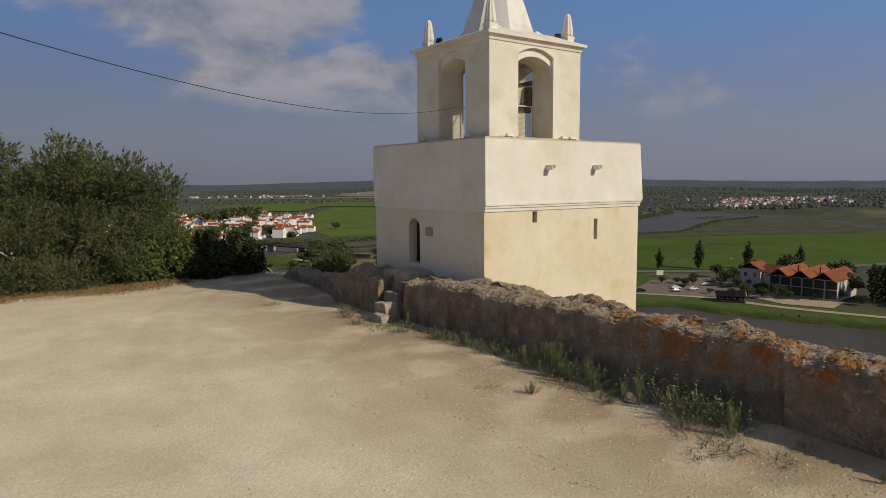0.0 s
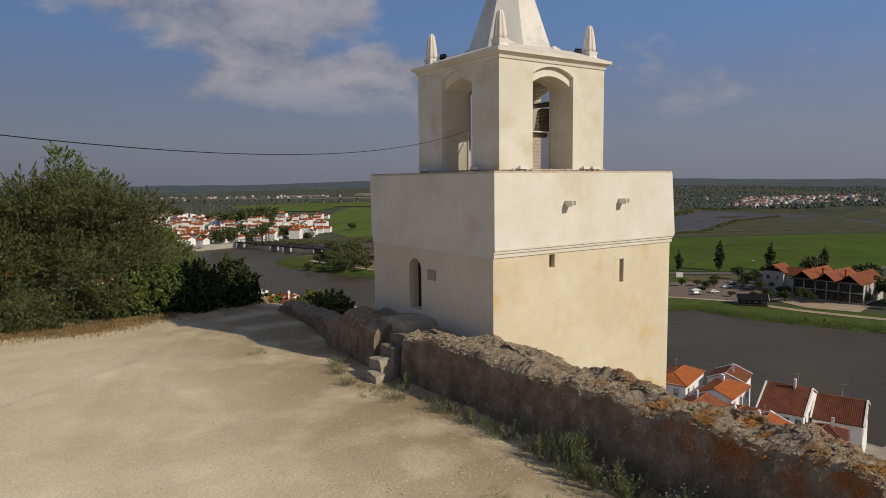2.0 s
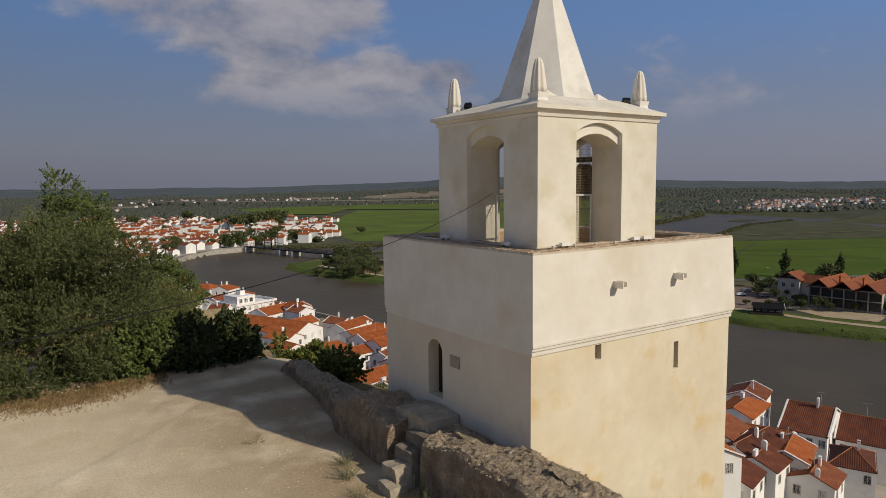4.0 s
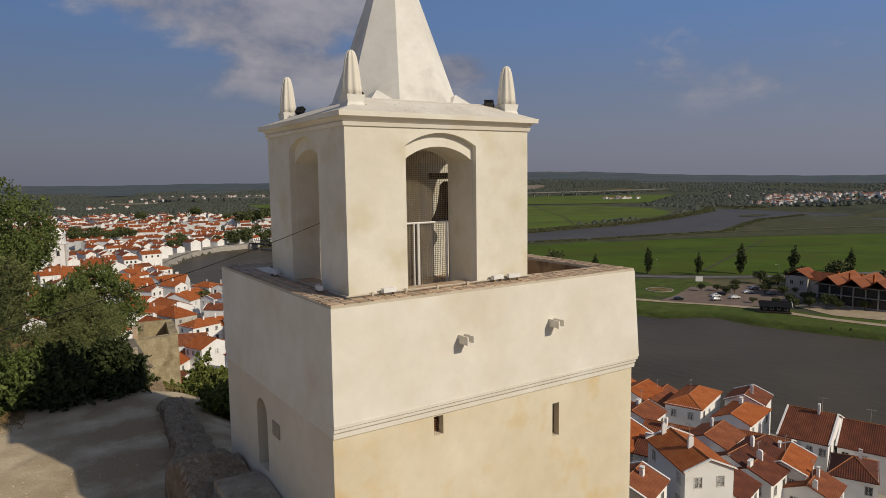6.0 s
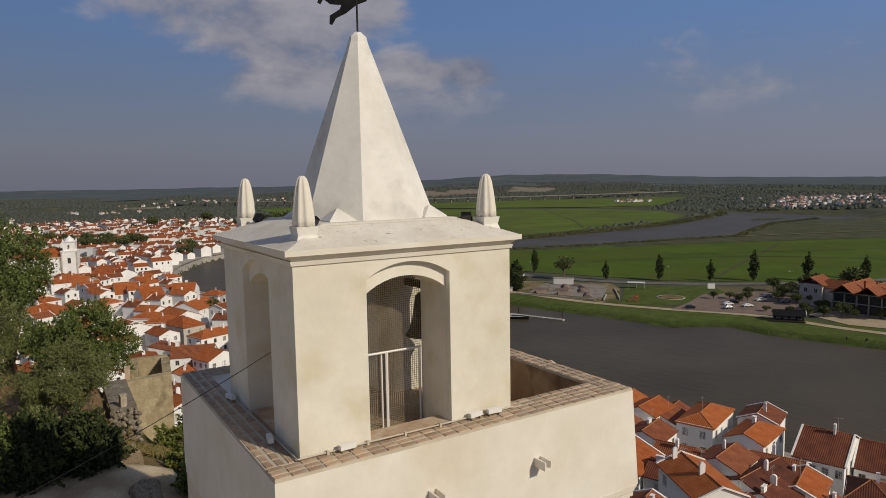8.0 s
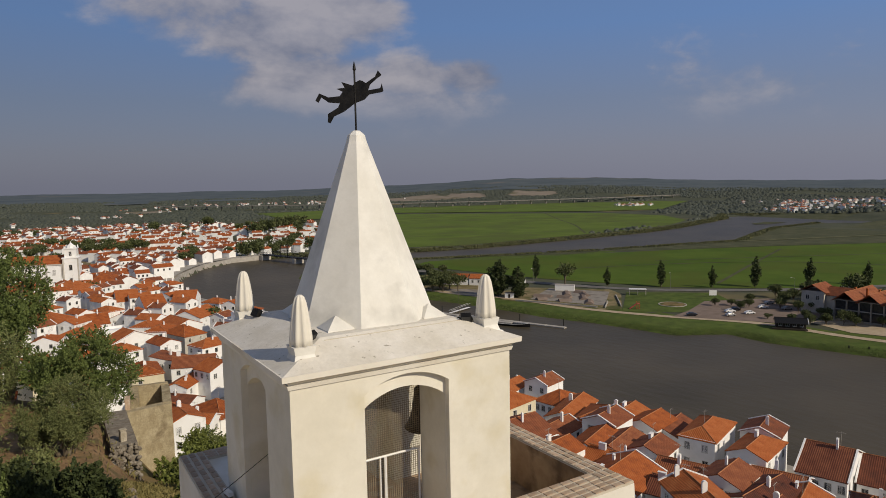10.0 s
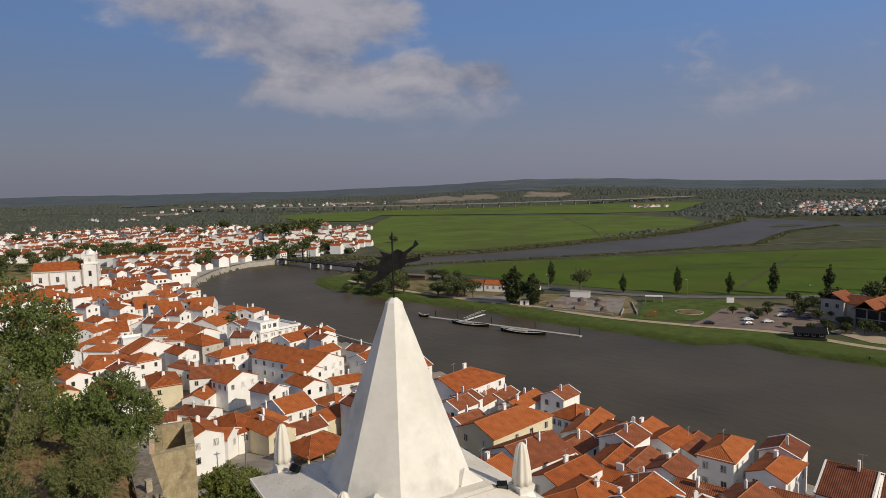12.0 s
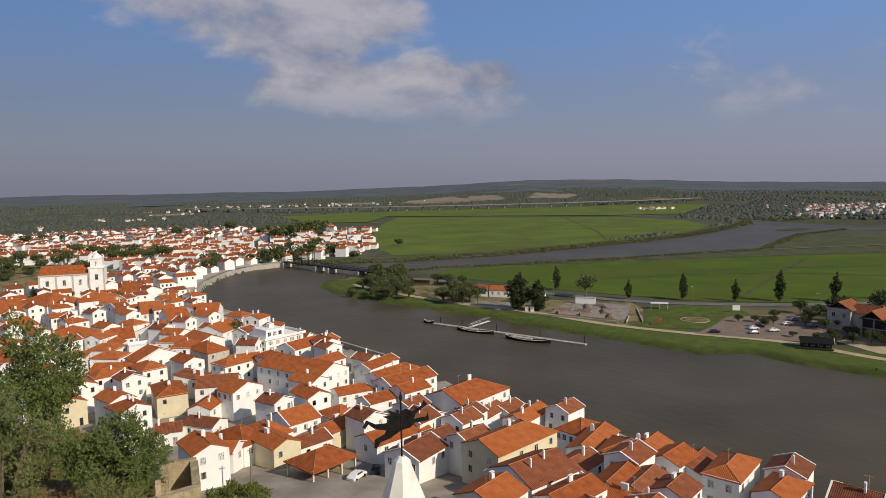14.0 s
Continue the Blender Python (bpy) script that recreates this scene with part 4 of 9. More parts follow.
    # gate of white tube and wire mesh in the front opening
    bm = bmesh.new()
    yb = BY0 + th - 0.04
    tube(bm, [(14.79, yb, 7.30), (16.32, yb, 7.30)], 0.022)
    tube(bm, [(15.60, yb, 5.85), (15.60, yb, 7.30)], 0.028)
    tube(bm, [(15.50, yb, 5.85), (15.50, yb, 7.30)], 0.014)
    tube(bm, [(14.81, yb, 5.85), (14.81, yb, 7.30)], 0.02)
    tube(bm, [(16.30, yb, 5.85), (16.30, yb, 7.30)], 0.02)
    part("gate_rail", bm, M["white_paint"], t, "white tubular guard rail")
    bm = bmesh.new()
    ym2 = yb + 0.06
    x = 14.79
    while x < 16.35:
        box(bm, x, x + 0.0075, ym2, ym2 + 0.006, 5.85, 8.76)
        x += 0.042
    z = 5.87
    while z < 8.74:
        box(bm, 14.77, 16.37, ym2 + 0.006, ym2 + 0.012, z, z + 0.0075)
        z += 0.042
    part("wire_mesh", bm, M["wire"], t, "brown wire mesh screen")
    # rail in the side opening
    bm = bmesh.new()
    xb, ym = BX0 + th - 0.04, (BY0 + BY1) / 2
    tube(bm, [(xb, 16.32, 7.30), (xb, 17.77, 7.30)], 0.022)
    tube(bm, [(xb, 16.8, 5.85), (xb, 16.8, 8.7)], 0.026)
    tube(bm, [(xb, 17.74, 5.85), (xb, 17.74, 7.34)], 0.02)
    part("side_rail", bm, M["white_paint"], t, "white tubular guard rail")
    # plaque beside the door
    bm = bmesh.new()
    box(bm, X0 - 0.02, X0 + 0.02, 17.36, 17.80, 2.86, 3.17)
    part("plaque", bm, M["stone"], t, "small plain stone plaque")
    return t


tower = build_tower()


# ---- houses ----
def uv_face(bm, uvl, pts, mat=0):
    """A face whose u runs level along its first edge and v up its slope, in metres."""
    f = bm.faces.new([bm.verts.new(p) for p in pts])
    f.material_index = mat
    p = [Vector(q) for q in pts]
    u = (p[1] - p[0]).normalized()
    nrm = u.cross(p[-1] - p[0]).normalized()
    v = nrm.cross(u)
    for lp, q in zip(f.loops, p):
        lp[uvl].uv = ((q - p[0]).dot(u), (q - p[0]).dot(v))
    return f


def roof_mesh(w, d, h, rise, kind, over=0.3, thick=0.16):
    """A tiled roof over a w by d house with its ridge along x (gable, hip, half: hipped at +x alone, shed)."""
    bm = bmesh.new()
    uvl = bm.loops.layers.uv.new("UVMap")
    a, b = w / 2 + over * 0.5, d / 2 + over
    e = h - over * rise / (d / 2)
    top = h + rise
    if kind == "shed":
        lo, hi = h, h + rise
        uv_face(bm, uvl, [(-a, -b, lo), (a, -b, lo), (a, b, hi), (-a, b, hi)])
        for p, q in (((-a, -b, lo), (a, -b, lo)), ((a, -b, lo), (a, b, hi)), ((a, b, hi), (-a, b, hi)), ((-a, b, hi), (-a, -b, lo))):
            uv_face(bm, uvl, [p, (p[0], p[1], p[2] - thick), (q[0], q[1], q[2] - thick), q][::-1])
        uv_face(bm, uvl, [(-a, b, hi - thick), (a, b, hi - thick), (a, -b, lo - thick), (-a, -b, lo - thick)])
        return bm
    inset_l = b * 0.95 if kind == "hip" else 0
    inset_r = b * 0.95 if kind in ("hip", "half") else 0
    r0, r1 = -a + inset_l, a - inset_r
    if r0 > r1 - 0.1:
        m = (r0 + r1) / 2
        r0, r1 = m - 0.05, m + 0.05
    for z, flip in ((0, False), (-thick, True)):
        faces = [[(-a, -b, e + z), (a, -b, e + z), (r1, 0, top + z), (r0, 0, top + z)], [(a, b, e + z), (-a, b, e + z), (r0, 0, top + z), (r1, 0, top + z)]]
        if inset_r:
            faces.append([(a, -b, e + z), (a, b, e + z), (r1, 0, top + z)])
        if inset_l:
            faces.append([(-a, b, e + z), (-a, -b, e + z), (r0, 0, top + z)])
        for f in faces:
            uv_face(bm, uvl, f[::-1] if flip else f)
    rim = [(-a, -b), (a, -b)] + ([] if inset_r else [(r1, 0)]) + [(a, b), (-a, b)] + ([] if inset_l else [(r0, 0)])
    zs = [top if y == 0 else e for _, y in rim]
    for i in range(len(rim)):
        (px, py), (qx, qy), zp, zq = rim[i], rim[(i + 1) % len(rim)], zs[i], zs[(i + 1) % len(rim)]
        uv_face(bm, uvl, [(px, py, zp - thick), (qx, qy, zq - thick), (qx, qy, zq), (px, py, zp)])
    # ridge and hip caps
    plain = len(bm.faces)
    tube(bm, [(r0, 0, top + 0.03), (r1, 0, top + 0.02)], 0.085, 5)
    if inset_r:
        for y in (-b, b):
            tube(bm, [(r1, 0, top + 0.03), (a, y, e + 0.02)], 0.075, 5)
    if inset_l:
        for y in (-b, b):
            tube(bm, [(r0, 0, top + 0.03), (-a, y, e + 0.02)], 0.075, 5)
    bm.faces.ensure_lookup_table()
    for f in bm.faces[plain:]:
        f.material_index = 1
    return bm


def window_mesh(w, h):
    bm = bmesh.new()
    f = 0.09
    for x0, x1, z0, z1 in ((-w / 2 - f, w / 2 + f, -f * 1.3, 0), (-w / 2 - f, w / 2 + f, h, h + f), (-w / 2 - f, -w / 2, 0, h), (w / 2, w / 2 + f, 0, h), (-0.025, 0.025, 0, h)):
        box(bm, x0, x1, -0.05, 0.06, z0, z1)
    return mesh_of("window", bm, M["frame"])


def pane_mesh(w, h):
    bm = bmesh.new()
    box(bm, -w / 2, w / 2, 0.0, 0.05, 0, h)
    return mesh_of("pane", bm, M["glass"])


WIN = {}


def plain_window_mesh(w, h):
    bm = bmesh.new()
    f = 0.09
    for x0, x1, z0, z1 in ((-w / 2 - f, w / 2 + f, -f * 1.3, 0), (-w / 2 - f, w / 2 + f, h, h + f), (-w / 2 - f, -w / 2, 0, h), (w / 2, w / 2 + f, 0, h)):
        box(bm, x0, x1, -0.05, 0.06, z0, z1)
    box(bm, -w / 2, w / 2, 0.0, 0.05, 0, h, 1)
    return mesh_of("window", bm, M["frame"], M["glass"])


def window(parent, m, w=0.9, h=1.3, door=False, plain=False):
    """A framed window, or a door, set on a wall whose outside is at -y of m."""
    key = (w, h, plain)
    if key not in WIN:
        WIN[key] = (plain_window_mesh(w, h), None) if plain else (window_mesh(w, h), pane_mesh(w, h))
    ob = new("door" if door else "window", WIN[key][0])
    ob.parent, ob.matrix_basis = parent, m
    if not plain:
        pn = new("pane", WIN[key][1])
        pn.parent = ob


def chimney(parent, x, y, z0, z1, s=0.35, tall=True):
    """A whitewashed stack in one of four local shapes, chosen by its place."""
    k = int(abs(x * 37 + y * 91 + z1 * 53)) % 4
    bm = bmesh.new()
    if k == 0:
        box(bm, x - s * 1.5, x + s * 1.5, y - s * 0.55, y + s * 0.55, z0, z1 + 0.25)
        box(bm, x - s * 1.5 - 0.05, x + s * 1.5 + 0.05, y - s * 0.55 - 0.05, y + s * 0.55 + 0.05, z1 + 0.25, z1 + 0.32)
    elif k == 1:
        box(bm, x - s * 0.6, x + s * 0.6, y - s * 0.6, y + s * 0.6, z0, z1 + 0.5)
        frustum(bm, (x - s * 0.6, x + s * 0.6, y - s * 0.6, y + s * 0.6), (x - s * 0.2, x + s * 0.2, y - s * 0.2, y + s * 0.2), z1 + 0.5, z1 + 0.75)
    elif k == 2:
        box(bm, x - s * 0.9, x + s * 0.9, y - s * 0.6, y + s * 0.6, z0, z1)
        for sx in (-0.85, 0.5):
            box(bm, x + sx * s, x + (sx + 0.35) * s, y - s * 0.5, y + s * 0.5, z1, z1 + 0.26)
        box(bm, x - s * 0.95, x + s * 0.95, y - s * 0.65, y + s * 0.65, z1 + 0.26, z1 + 0.33)
    else:
        box(bm, x - s * 0.45, x + s * 0.45, y - s * 0.9, y + s * 0.9, z0, z1 + 0.35)
        rings(bm, [[(x + sx * s * 0.45, y + s * 0.9 * math.cos(a), z1 + 0.35 + s * 0.7 * math.sin(a)) for a in (math.pi * i / 6 for i in range(7))] for sx in (1, -1)])
    part("chimney", bm, M["wall_white"], parent, "whitewashed chimney")


def antenna(parent, x, y, z):
    """A rooftop television aerial on a thin mast."""
    bm = bmesh.new()
    tube(bm, [(x, y, z - 0.4), (x, y, z + 2.4)], 0.03, 4)
    tube(bm, [(x - 0.7, y, z + 2.2), (x + 0.7, y, z + 2.3)], 0.025, 4)
    for k in range(5):
        u = -0.6 + 0.3 * k
        tube(bm, [(x + u, y - 0.3, z + 2.23), (x + u, y + 0.3, z + 2.23)], 0.015, 3)
    part("antenna", bm, M["concrete"], parent, "thin grey aerial")


def house(x, y, w, d, yaw, h=5.8, kind="gable", rise=None, wall="wall_white", tile="tile_a", rows=2, cols=3, sides="SE", chim=((0.2, 0.3), (-0.62, -0.25)), z=None, label="", detail=True, chim_h=1.2, plain=False):
    """A house with its ridge along its own x, of width w and depth d, eaves h above the ground at (x, y)."""
    g = at_land(x, y) if z is None else z
    if rise is None:
        rise, h = 0.205 * d, h + 0.055 * d
    kinds = {"gable": "gabled", "hip": "hipped", "half": "half-hipped", "shed": "lean-to", "flat": "flat"}
    walls = {"wall_white": "whitewashed", "wall_cream": "cream-painted", "wall_grey": "grey rendered", "wall_ochre": "ochre-painted"}
    roofs = {"tile_a": "orange clay-tile", "tile_b": "weathered brown clay-tile", "tile_c": "dark red-brown clay-tile"}
    t = thing("house", label or f"{walls[wall]} town house with {kinds[kind]} {roofs[tile]} roof", "house", pose(x, y, g, 0, 0, yaw), "houses of the old town")
    bm = bmesh.new()
    a, b = w / 2, d / 2
    foot = -4.0
    if kind == "gable" or kind == "half":
        rings(bm, [[(sx * a, -b, foot), (sx * a, b, foot), (sx * a, b, h - 0.02), (sx * a, 0, h + (rise if kind == "gable" or sx < 0 else 0) - 0.02), (sx * a, -b, h - 0.02)][::1] for sx in (-1, 1)])
    elif kind == "shed":
        rings(bm, [[(sx * a, -b, foot), (sx * a, b, foot), (sx * a, b, h + rise - 0.1), (sx * a, -b, h - 0.1)] for sx in (-1, 1)])
    elif kind == "flat":
        box(bm, -a, a, -b, b, foot, h)
        for x0, x1, y0, y1 in ((-a, a, -b, -b + 0.2), (-a, a, b - 0.2, b), (-a, -a + 0.2, -b + 0.2, b - 0.2), (a - 0.2, a, -b + 0.2, b - 0.2)):
            box(bm, x0, x1, y0, y1, h, h + 0.8)
    else:
        box(bm, -a, a, -b, b, foot, h - 0.02)
    bmesh.ops.recalc_face_normals(bm, faces=bm.faces[:])
    part("wall", bm, M[wall], t)
    if kind != "flat":
        part("roof", roof_mesh(w, d, h, rise, kind), [M[tile], M["cap"]], t)
    if kind == "gable" and int(x * 7 + y * 3) % 9 < 4:
        # whitewashed verges along the gable edges
        for sx in (-1, 1):
            bm = bmesh.new()
            for sy in (-1, 1):
                rings(bm, [[(sx * (a + 0.17) + dx, sy * yy, zz + dz) for dx, dz in ((-0.14, -0.02), (0.14, -0.02), (0.14, 0.14), (-0.14, 0.14))][::sx * sy] for yy, zz in ((0.0, h + rise), (b + 0.28, h - 0.28 * rise / b))])
            bmesh.ops.recalc_face_normals(bm, faces=bm.faces[:])
            part("verge", bm, M["wall_white"], t, "whitewashed gable verge")
    if detail:
        rng = random.Random(int(x * 31 + y * 17))
        for s in sides:
            span, m = {"S": (w, pose(0, -b, 0)), "N": (w, pose(0, b, 0, 0, 0, 180)), "E": (d, pose(a, 0, 0, 0, 0, 90)), "W": (d, pose(-a, 0, 0, 0, 0, -90))}[s]
            n = max(1, round(cols * span / w)) if span < w * 0.99 else cols
            for r in range(rows):
                for k in range(n):
                    u = (k + 0.5) / n * span - span / 2 + rng.uniform(-0.15, 0.15)
                    zz = h - 2.2 - 2.8 * r
                    if zz < 0.2 or rng.random() < 0.12:
                        continue
                    low = zz < 1.6
                    window(t, m @ pose(u, 0, 0.05 if low and k % 2 else zz), 0.9, 2.1 if low and k % 2 else 1.25, low and k % 2, plain)
        for cx, cy in chim[:(0, 1, 1, 1, 2)[rng.randrange(5)]]:
            cx, cy = cx * rng.uniform(0.4, 1.5), cy * rng.uniform(-1, 1.6)
            zr = h + (rise * (1 - abs(cy)) if kind != "flat" else 0)
            chimney(t, cx * a, cy * b, zr - 0.6, zr + chim_h * rng.uniform(0.35, 1.0), rng.uniform(0.26, 0.45))
        if not plain and rng.random() < 0.6 and kind != "flat":
            antenna(t, rng.uniform(-0.4, 0.4) * a, 0.1, h + rise)
    return t


# ---- the old town under the castle ----
house(111.9, 78.7, 12.3, 6.2, 19, 6.8, "hip", wall="wall_white", tile="tile_a", rows=2, cols=3, sides="SW")
house(109.1, 89.1, 8.3, 6.2, 14, 6.2, "gable", wall="wall_white", tile="tile_a", rows=1, cols=2, sides="SW")
house(112.9, 87.3, 9.9, 6.2, 19, 5.0, "gable", wall="wall_white", tile="tile_b", rows=1, cols=2, sides="SW")
house(95.2, 77.0, 6.8, 6.2, 18, 5.2, "gable", wall="wall_white", tile="tile_b", rows=1, cols=2, sides="SW")
house(105.4, 106.8, 14.7, 6.2, 27, 5.6, "gable", wall="wall_white", tile="tile_a", rows=1, cols=3, sides="SW")
house(105.2, 96.2, 10.8, 10.8, 26, 5.6, "hip", wall="wall_white", tile="tile_a", rows=1, cols=3, sides="SW")
house(90.6, 85.1, 10.2, 6.2, 23, 4.8, "gable", wall="wall_white", tile="tile_a", rows=1, cols=2, sides="SW")
house(93.1, 81.9, 10.2, 6.2, 21, 4.8, "gable", wall="wall_white", tile="tile_b", rows=1, cols=2, sides="SW")
house(110.9, 116.7, 7.2, 9.6, -78, 5.6, "hip", wall="wall_white", tile="tile_a", rows=1, cols=4, sides="SE")
house(83.0, 105.6, 17.2, 9.1, 13, 8.0, "half", wall="wall_cream", tile="tile_a", rows=2, cols=4, sides="SW")
house(79.0, 93.5, 11.4, 10.5, 7, 5.2, "gable", wall="wall_white", tile="tile_b", rows=1, cols=3, sides="SW")
house(66.4, 88.0, 8.4, 8.1, 20, 5.0, "gable", wall="wall_white", tile="tile_a", rows=1, cols=3, sides="SW")
house(74.8, 75.6, 12.5, 9.0, 14, 3.6, "hip", wall="wall_white", tile="tile_a", rows=1, cols=3, sides="SW")
house(82.6, 72.3, 10.0, 9.4, 16, 3.8, "gable", wall="wall_white", tile="tile_a", rows=1, cols=2, sides="SW")
house(87.6, 79.2, 7.0, 6.2, 106, 3.6, "gable", wall="wall_white", tile="tile_a", rows=1, cols=2, sides="SW")
house(92.6, 68.6, 8.0, 6.4, 112, 4.2, "gable", wall="wall_white", tile="tile_b", rows=1, cols=2, sides="SW")
house(86.6, 64.0, 9.0, 6.8, -68, 4.0, "gable", wall="wall_white", tile="tile_c", rows=1, cols=2, sides="SW")
house(78.5, 83.4, 10.8, 6.2, 11, 5.0, "gable", wall="wall_white", tile="tile_a", rows=1, cols=3, sides="SW")
house(101.2, 149.2, 19.4, 13.0, 18, 7.2, "half", wall="wall_white", tile="tile_a", rows=2, cols=4, sides="SW")
house(100.8, 141.3, 13.4, 6.2, 25, 4.4, "gable", wall="wall_white", tile="tile_b", rows=1, cols=2, sides="SW")
house(107.4, 131.9, 12.8, 6.2, 22, 5.6, "gable", wall="wall_white", tile="tile_a", rows=1, cols=2, sides="SW")
house(95.0, 172.6, 16.6, 8.5, 12, 6.4, "gable", wall="wall_white", tile="tile_a", rows=2, cols=5, sides="SW")
house(95.5, 181.9, 16.5, 6.2, 18, 6.4, "half", wall="wall_white", tile="tile_a", rows=1, cols=3, sides="SW")
house(95.4, 192.7, 14.8, 6.2, 27, 6.4, "gable", wall="wall_white", tile="tile_a", rows=1, cols=3, sides="SW")
house(73.6, 199.6, 26.0, 13.0, -64, 6.8, "gable", wall="wall_white", tile="tile_a", rows=2, cols=7, sides="SE")
house(80.4, 176.7, 10.9, 6.2, 0, 4.6, "half", wall="wall_white", tile="tile_a", rows=1, cols=3, sides="SW")
house(81.0, 162.1, 8.5, 6.4, 10, 6.0, "gable", wall="wall_white", tile="tile_a", rows=2, cols=2, sides="SW")
house(68.9, 156.9, 8.4, 10.1, 15, 5.6, "hip", wall="wall_white", tile="tile_a", rows=2, cols=3, sides="SW")
house(57.9, 159.6, 8.6, 10.0, 14, 6.2, "gable", wall="wall_white", tile="tile_a", rows=2, cols=3, sides="SW")
house(42.8, 149.9, 6.8, 11.7, 22, 5.2, "hip", wall="wall_white", tile="tile_a", rows=1, cols=2, sides="SW")
house(49.0, 151.5, 6.2, 10.9, 22, 5.4, "hip", wall="wall_white", tile="tile_a", rows=2, cols=3, sides="SW")
house(71.3, 132.3, 14.9, 7.4, 13, 5.2, "gable", wall="wall_white", tile="tile_a", rows=1, cols=3, sides="SW")
house(68.4, 116.4, 9.4, 8.2, 25, 5.0, "gable", wall="wall_white", tile="tile_b", rows=1, cols=3, sides="SW")
house(77.4, 124.3, 7.5, 6.8, 14, 5.2, "gable", wall="wall_white", tile="tile_b", rows=1, cols=2, sides="SW")
house(35.8, 202.8, 13.8, 8.0, -91, 5.6, "hip", wall="wall_cream", tile="tile_a", rows=1, cols=3, sides="SE")
house(26.4, 234.2, 16.4, 11.3, -30, 5.0, "gable", wall="wall_white", tile="tile_a", rows=1, cols=4, sides="SE")
house(36.3, 236.7, 8.7, 14.8, -72, 7.4, "gable", wall="wall_white", tile="tile_a", rows=2, cols=3, sides="SE")
house(51.9, 187.8, 7.0, 9.8, -67, 7.2, "gable", wall="wall_white", tile="tile_a", rows=1, cols=3, sides="SE")
house(43.4, 188.5, 10.2, 6.2, 53, 4.2, "gable", wall="wall_white", tile="tile_a", rows=1, cols=2, sides="SW")
house(37.0, 145.3, 9.6, 6.2, -38, 4.8, "gable", wall="wall_white", tile="tile_a", rows=1, cols=2, sides="SE")
house(40.2, 175.8, 8.9, 6.2, -48, 3.6, "gable", wall="wall_white", tile="tile_b", rows=1, cols=2, sides="SE")
house(32.0, 176.8, 6.2, 6.2, -13, 3.4, "gable", wall="wall_white", tile="tile_b", rows=1, cols=2, sides="SE")
house(54.1, 242.9, 8.3, 13.6, 21, 6.0, "hip", wall="wall_grey", tile="tile_a", rows=1, cols=2, sides="SW")
house(55.7, 259.3, 13.9, 10.1, -74, 6.6, "gable", wall="wall_white", tile="tile_a", rows=1, cols=2, sides="SE")
house(65.7, 277.9, 15.7, 12.5, 46, 5.6, "gable", wall="wall_white", tile="tile_a", rows=2, cols=2, sides="SW")
house(62.4, 225.4, 9.8, 9.3, -5, 5.0, "gable", wall="wall_white", tile="tile_a", rows=1, cols=4, sides="SW")
house(83.7, 231.8, 13.4, 8.9, 24, 5.8, "gable", wall="wall_white", tile="tile_a", rows=1, cols=3, sides="SW")
house(83.7, 206.9, 11.4, 7.0, 23, 6.0, "gable", wall="wall_white", tile="tile_a", rows=1, cols=3, sides="SW")
house(14.9, 290.8, 11.2, 16.6, 56, 7.0, "hip", wall="wall_white", tile="tile_a", rows=2, cols=2, sides="SW")
house(24.9, 271.1, 17.0, 6.9, 64, 5.6, "gable", wall="wall_white", tile="tile_a", rows=2, cols=3, sides="SW")
house(7.7, 387.3, 24.6, 20.0, -57, 6.5, "hip", wall="wall_white", tile="tile_a", rows=2, cols=4, sides="SE")
house(27.7, 382.2, 19.2, 25.5, -31, 5.0, "hip", wall="wall_white", tile="tile_a", rows=1, cols=4, sides="SE")
house(45.6, 409.9, 13.3, 28.1, -12, 5.0, "hip", wall="wall_white", tile="tile_a", rows=1, cols=3, sides="SE")
house(43.9, 213.5, 7.6, 7.6, 52, 5.2, "shed", wall="wall_white", tile="tile_b", rows=1, cols=3, sides="SW")
house(49.1, 202.4, 11.5, 9.9, -18, 5.5, "gable", wall="wall_white", tile="tile_b", rows=1, cols=3, sides="SE")
house(47.7, 340.4, 9.5, 19.0, -2, 5.0, "gable", wall="wall_white", tile="tile_a", rows=1, cols=3, sides="SW")
house(44.0, 295.6, 12.7, 10.8, 57, 5.0, "gable", wall="wall_white", tile="tile_a", rows=1, cols=3, sides="SW")
house(31.2, 289.5, 7.8, 14.5, 1, 5.0, "gable", wall="wall_white", tile="tile_a", rows=1, cols=3, sides="SW")
house(69.2, 315.0, 9.5, 18.0, -20, 6.0, "gable", wall="wall_white", tile="tile_a", rows=1, cols=3, sides="SE")
house(54.0, 311.0, 9.1, 20.4, 4, 5.5, "gable", wall="wall_white", tile="tile_a", rows=1, cols=3, sides="SW")
house(96.1, 238.4, 6.2, 7.1, 36, 5.0, "gable", wall="wall_white", tile="tile_a", rows=1, cols=2, sides="SW")
house(-5.3, 329.4, 11.0, 17.2, 38, 5.5, "gable", wall="wall_white", tile="tile_a", rows=2, cols=3, sides="SW")
house(-8.6, 378.8, 8.8, 22.3, 2, 5.5, "gable", wall="wall_white", tile="tile_a", rows=2, cols=3, sides="SE")
house(79.1, 55.6, 10.2, 6.2, -116, 8.0, "gable", wall="wall_white", tile="tile_a", rows=2, cols=3, sides="SE")
house(112.6, 69.6, 10.3, 6.2, 14, 6.0, "half", wall="wall_white", tile="tile_a", rows=1, cols=3, sides="SW")
house(119.4, 61.0, 7.2, 13.9, -73, 5.8, "gable", wall="wall_white", tile="tile_c", rows=1, cols=4, sides="SE")
house(126.0, 55.0, 7.6, 12.6, -71, 6.0, "gable", wall="wall_white", tile="tile_c", rows=1, cols=3, sides="SE")
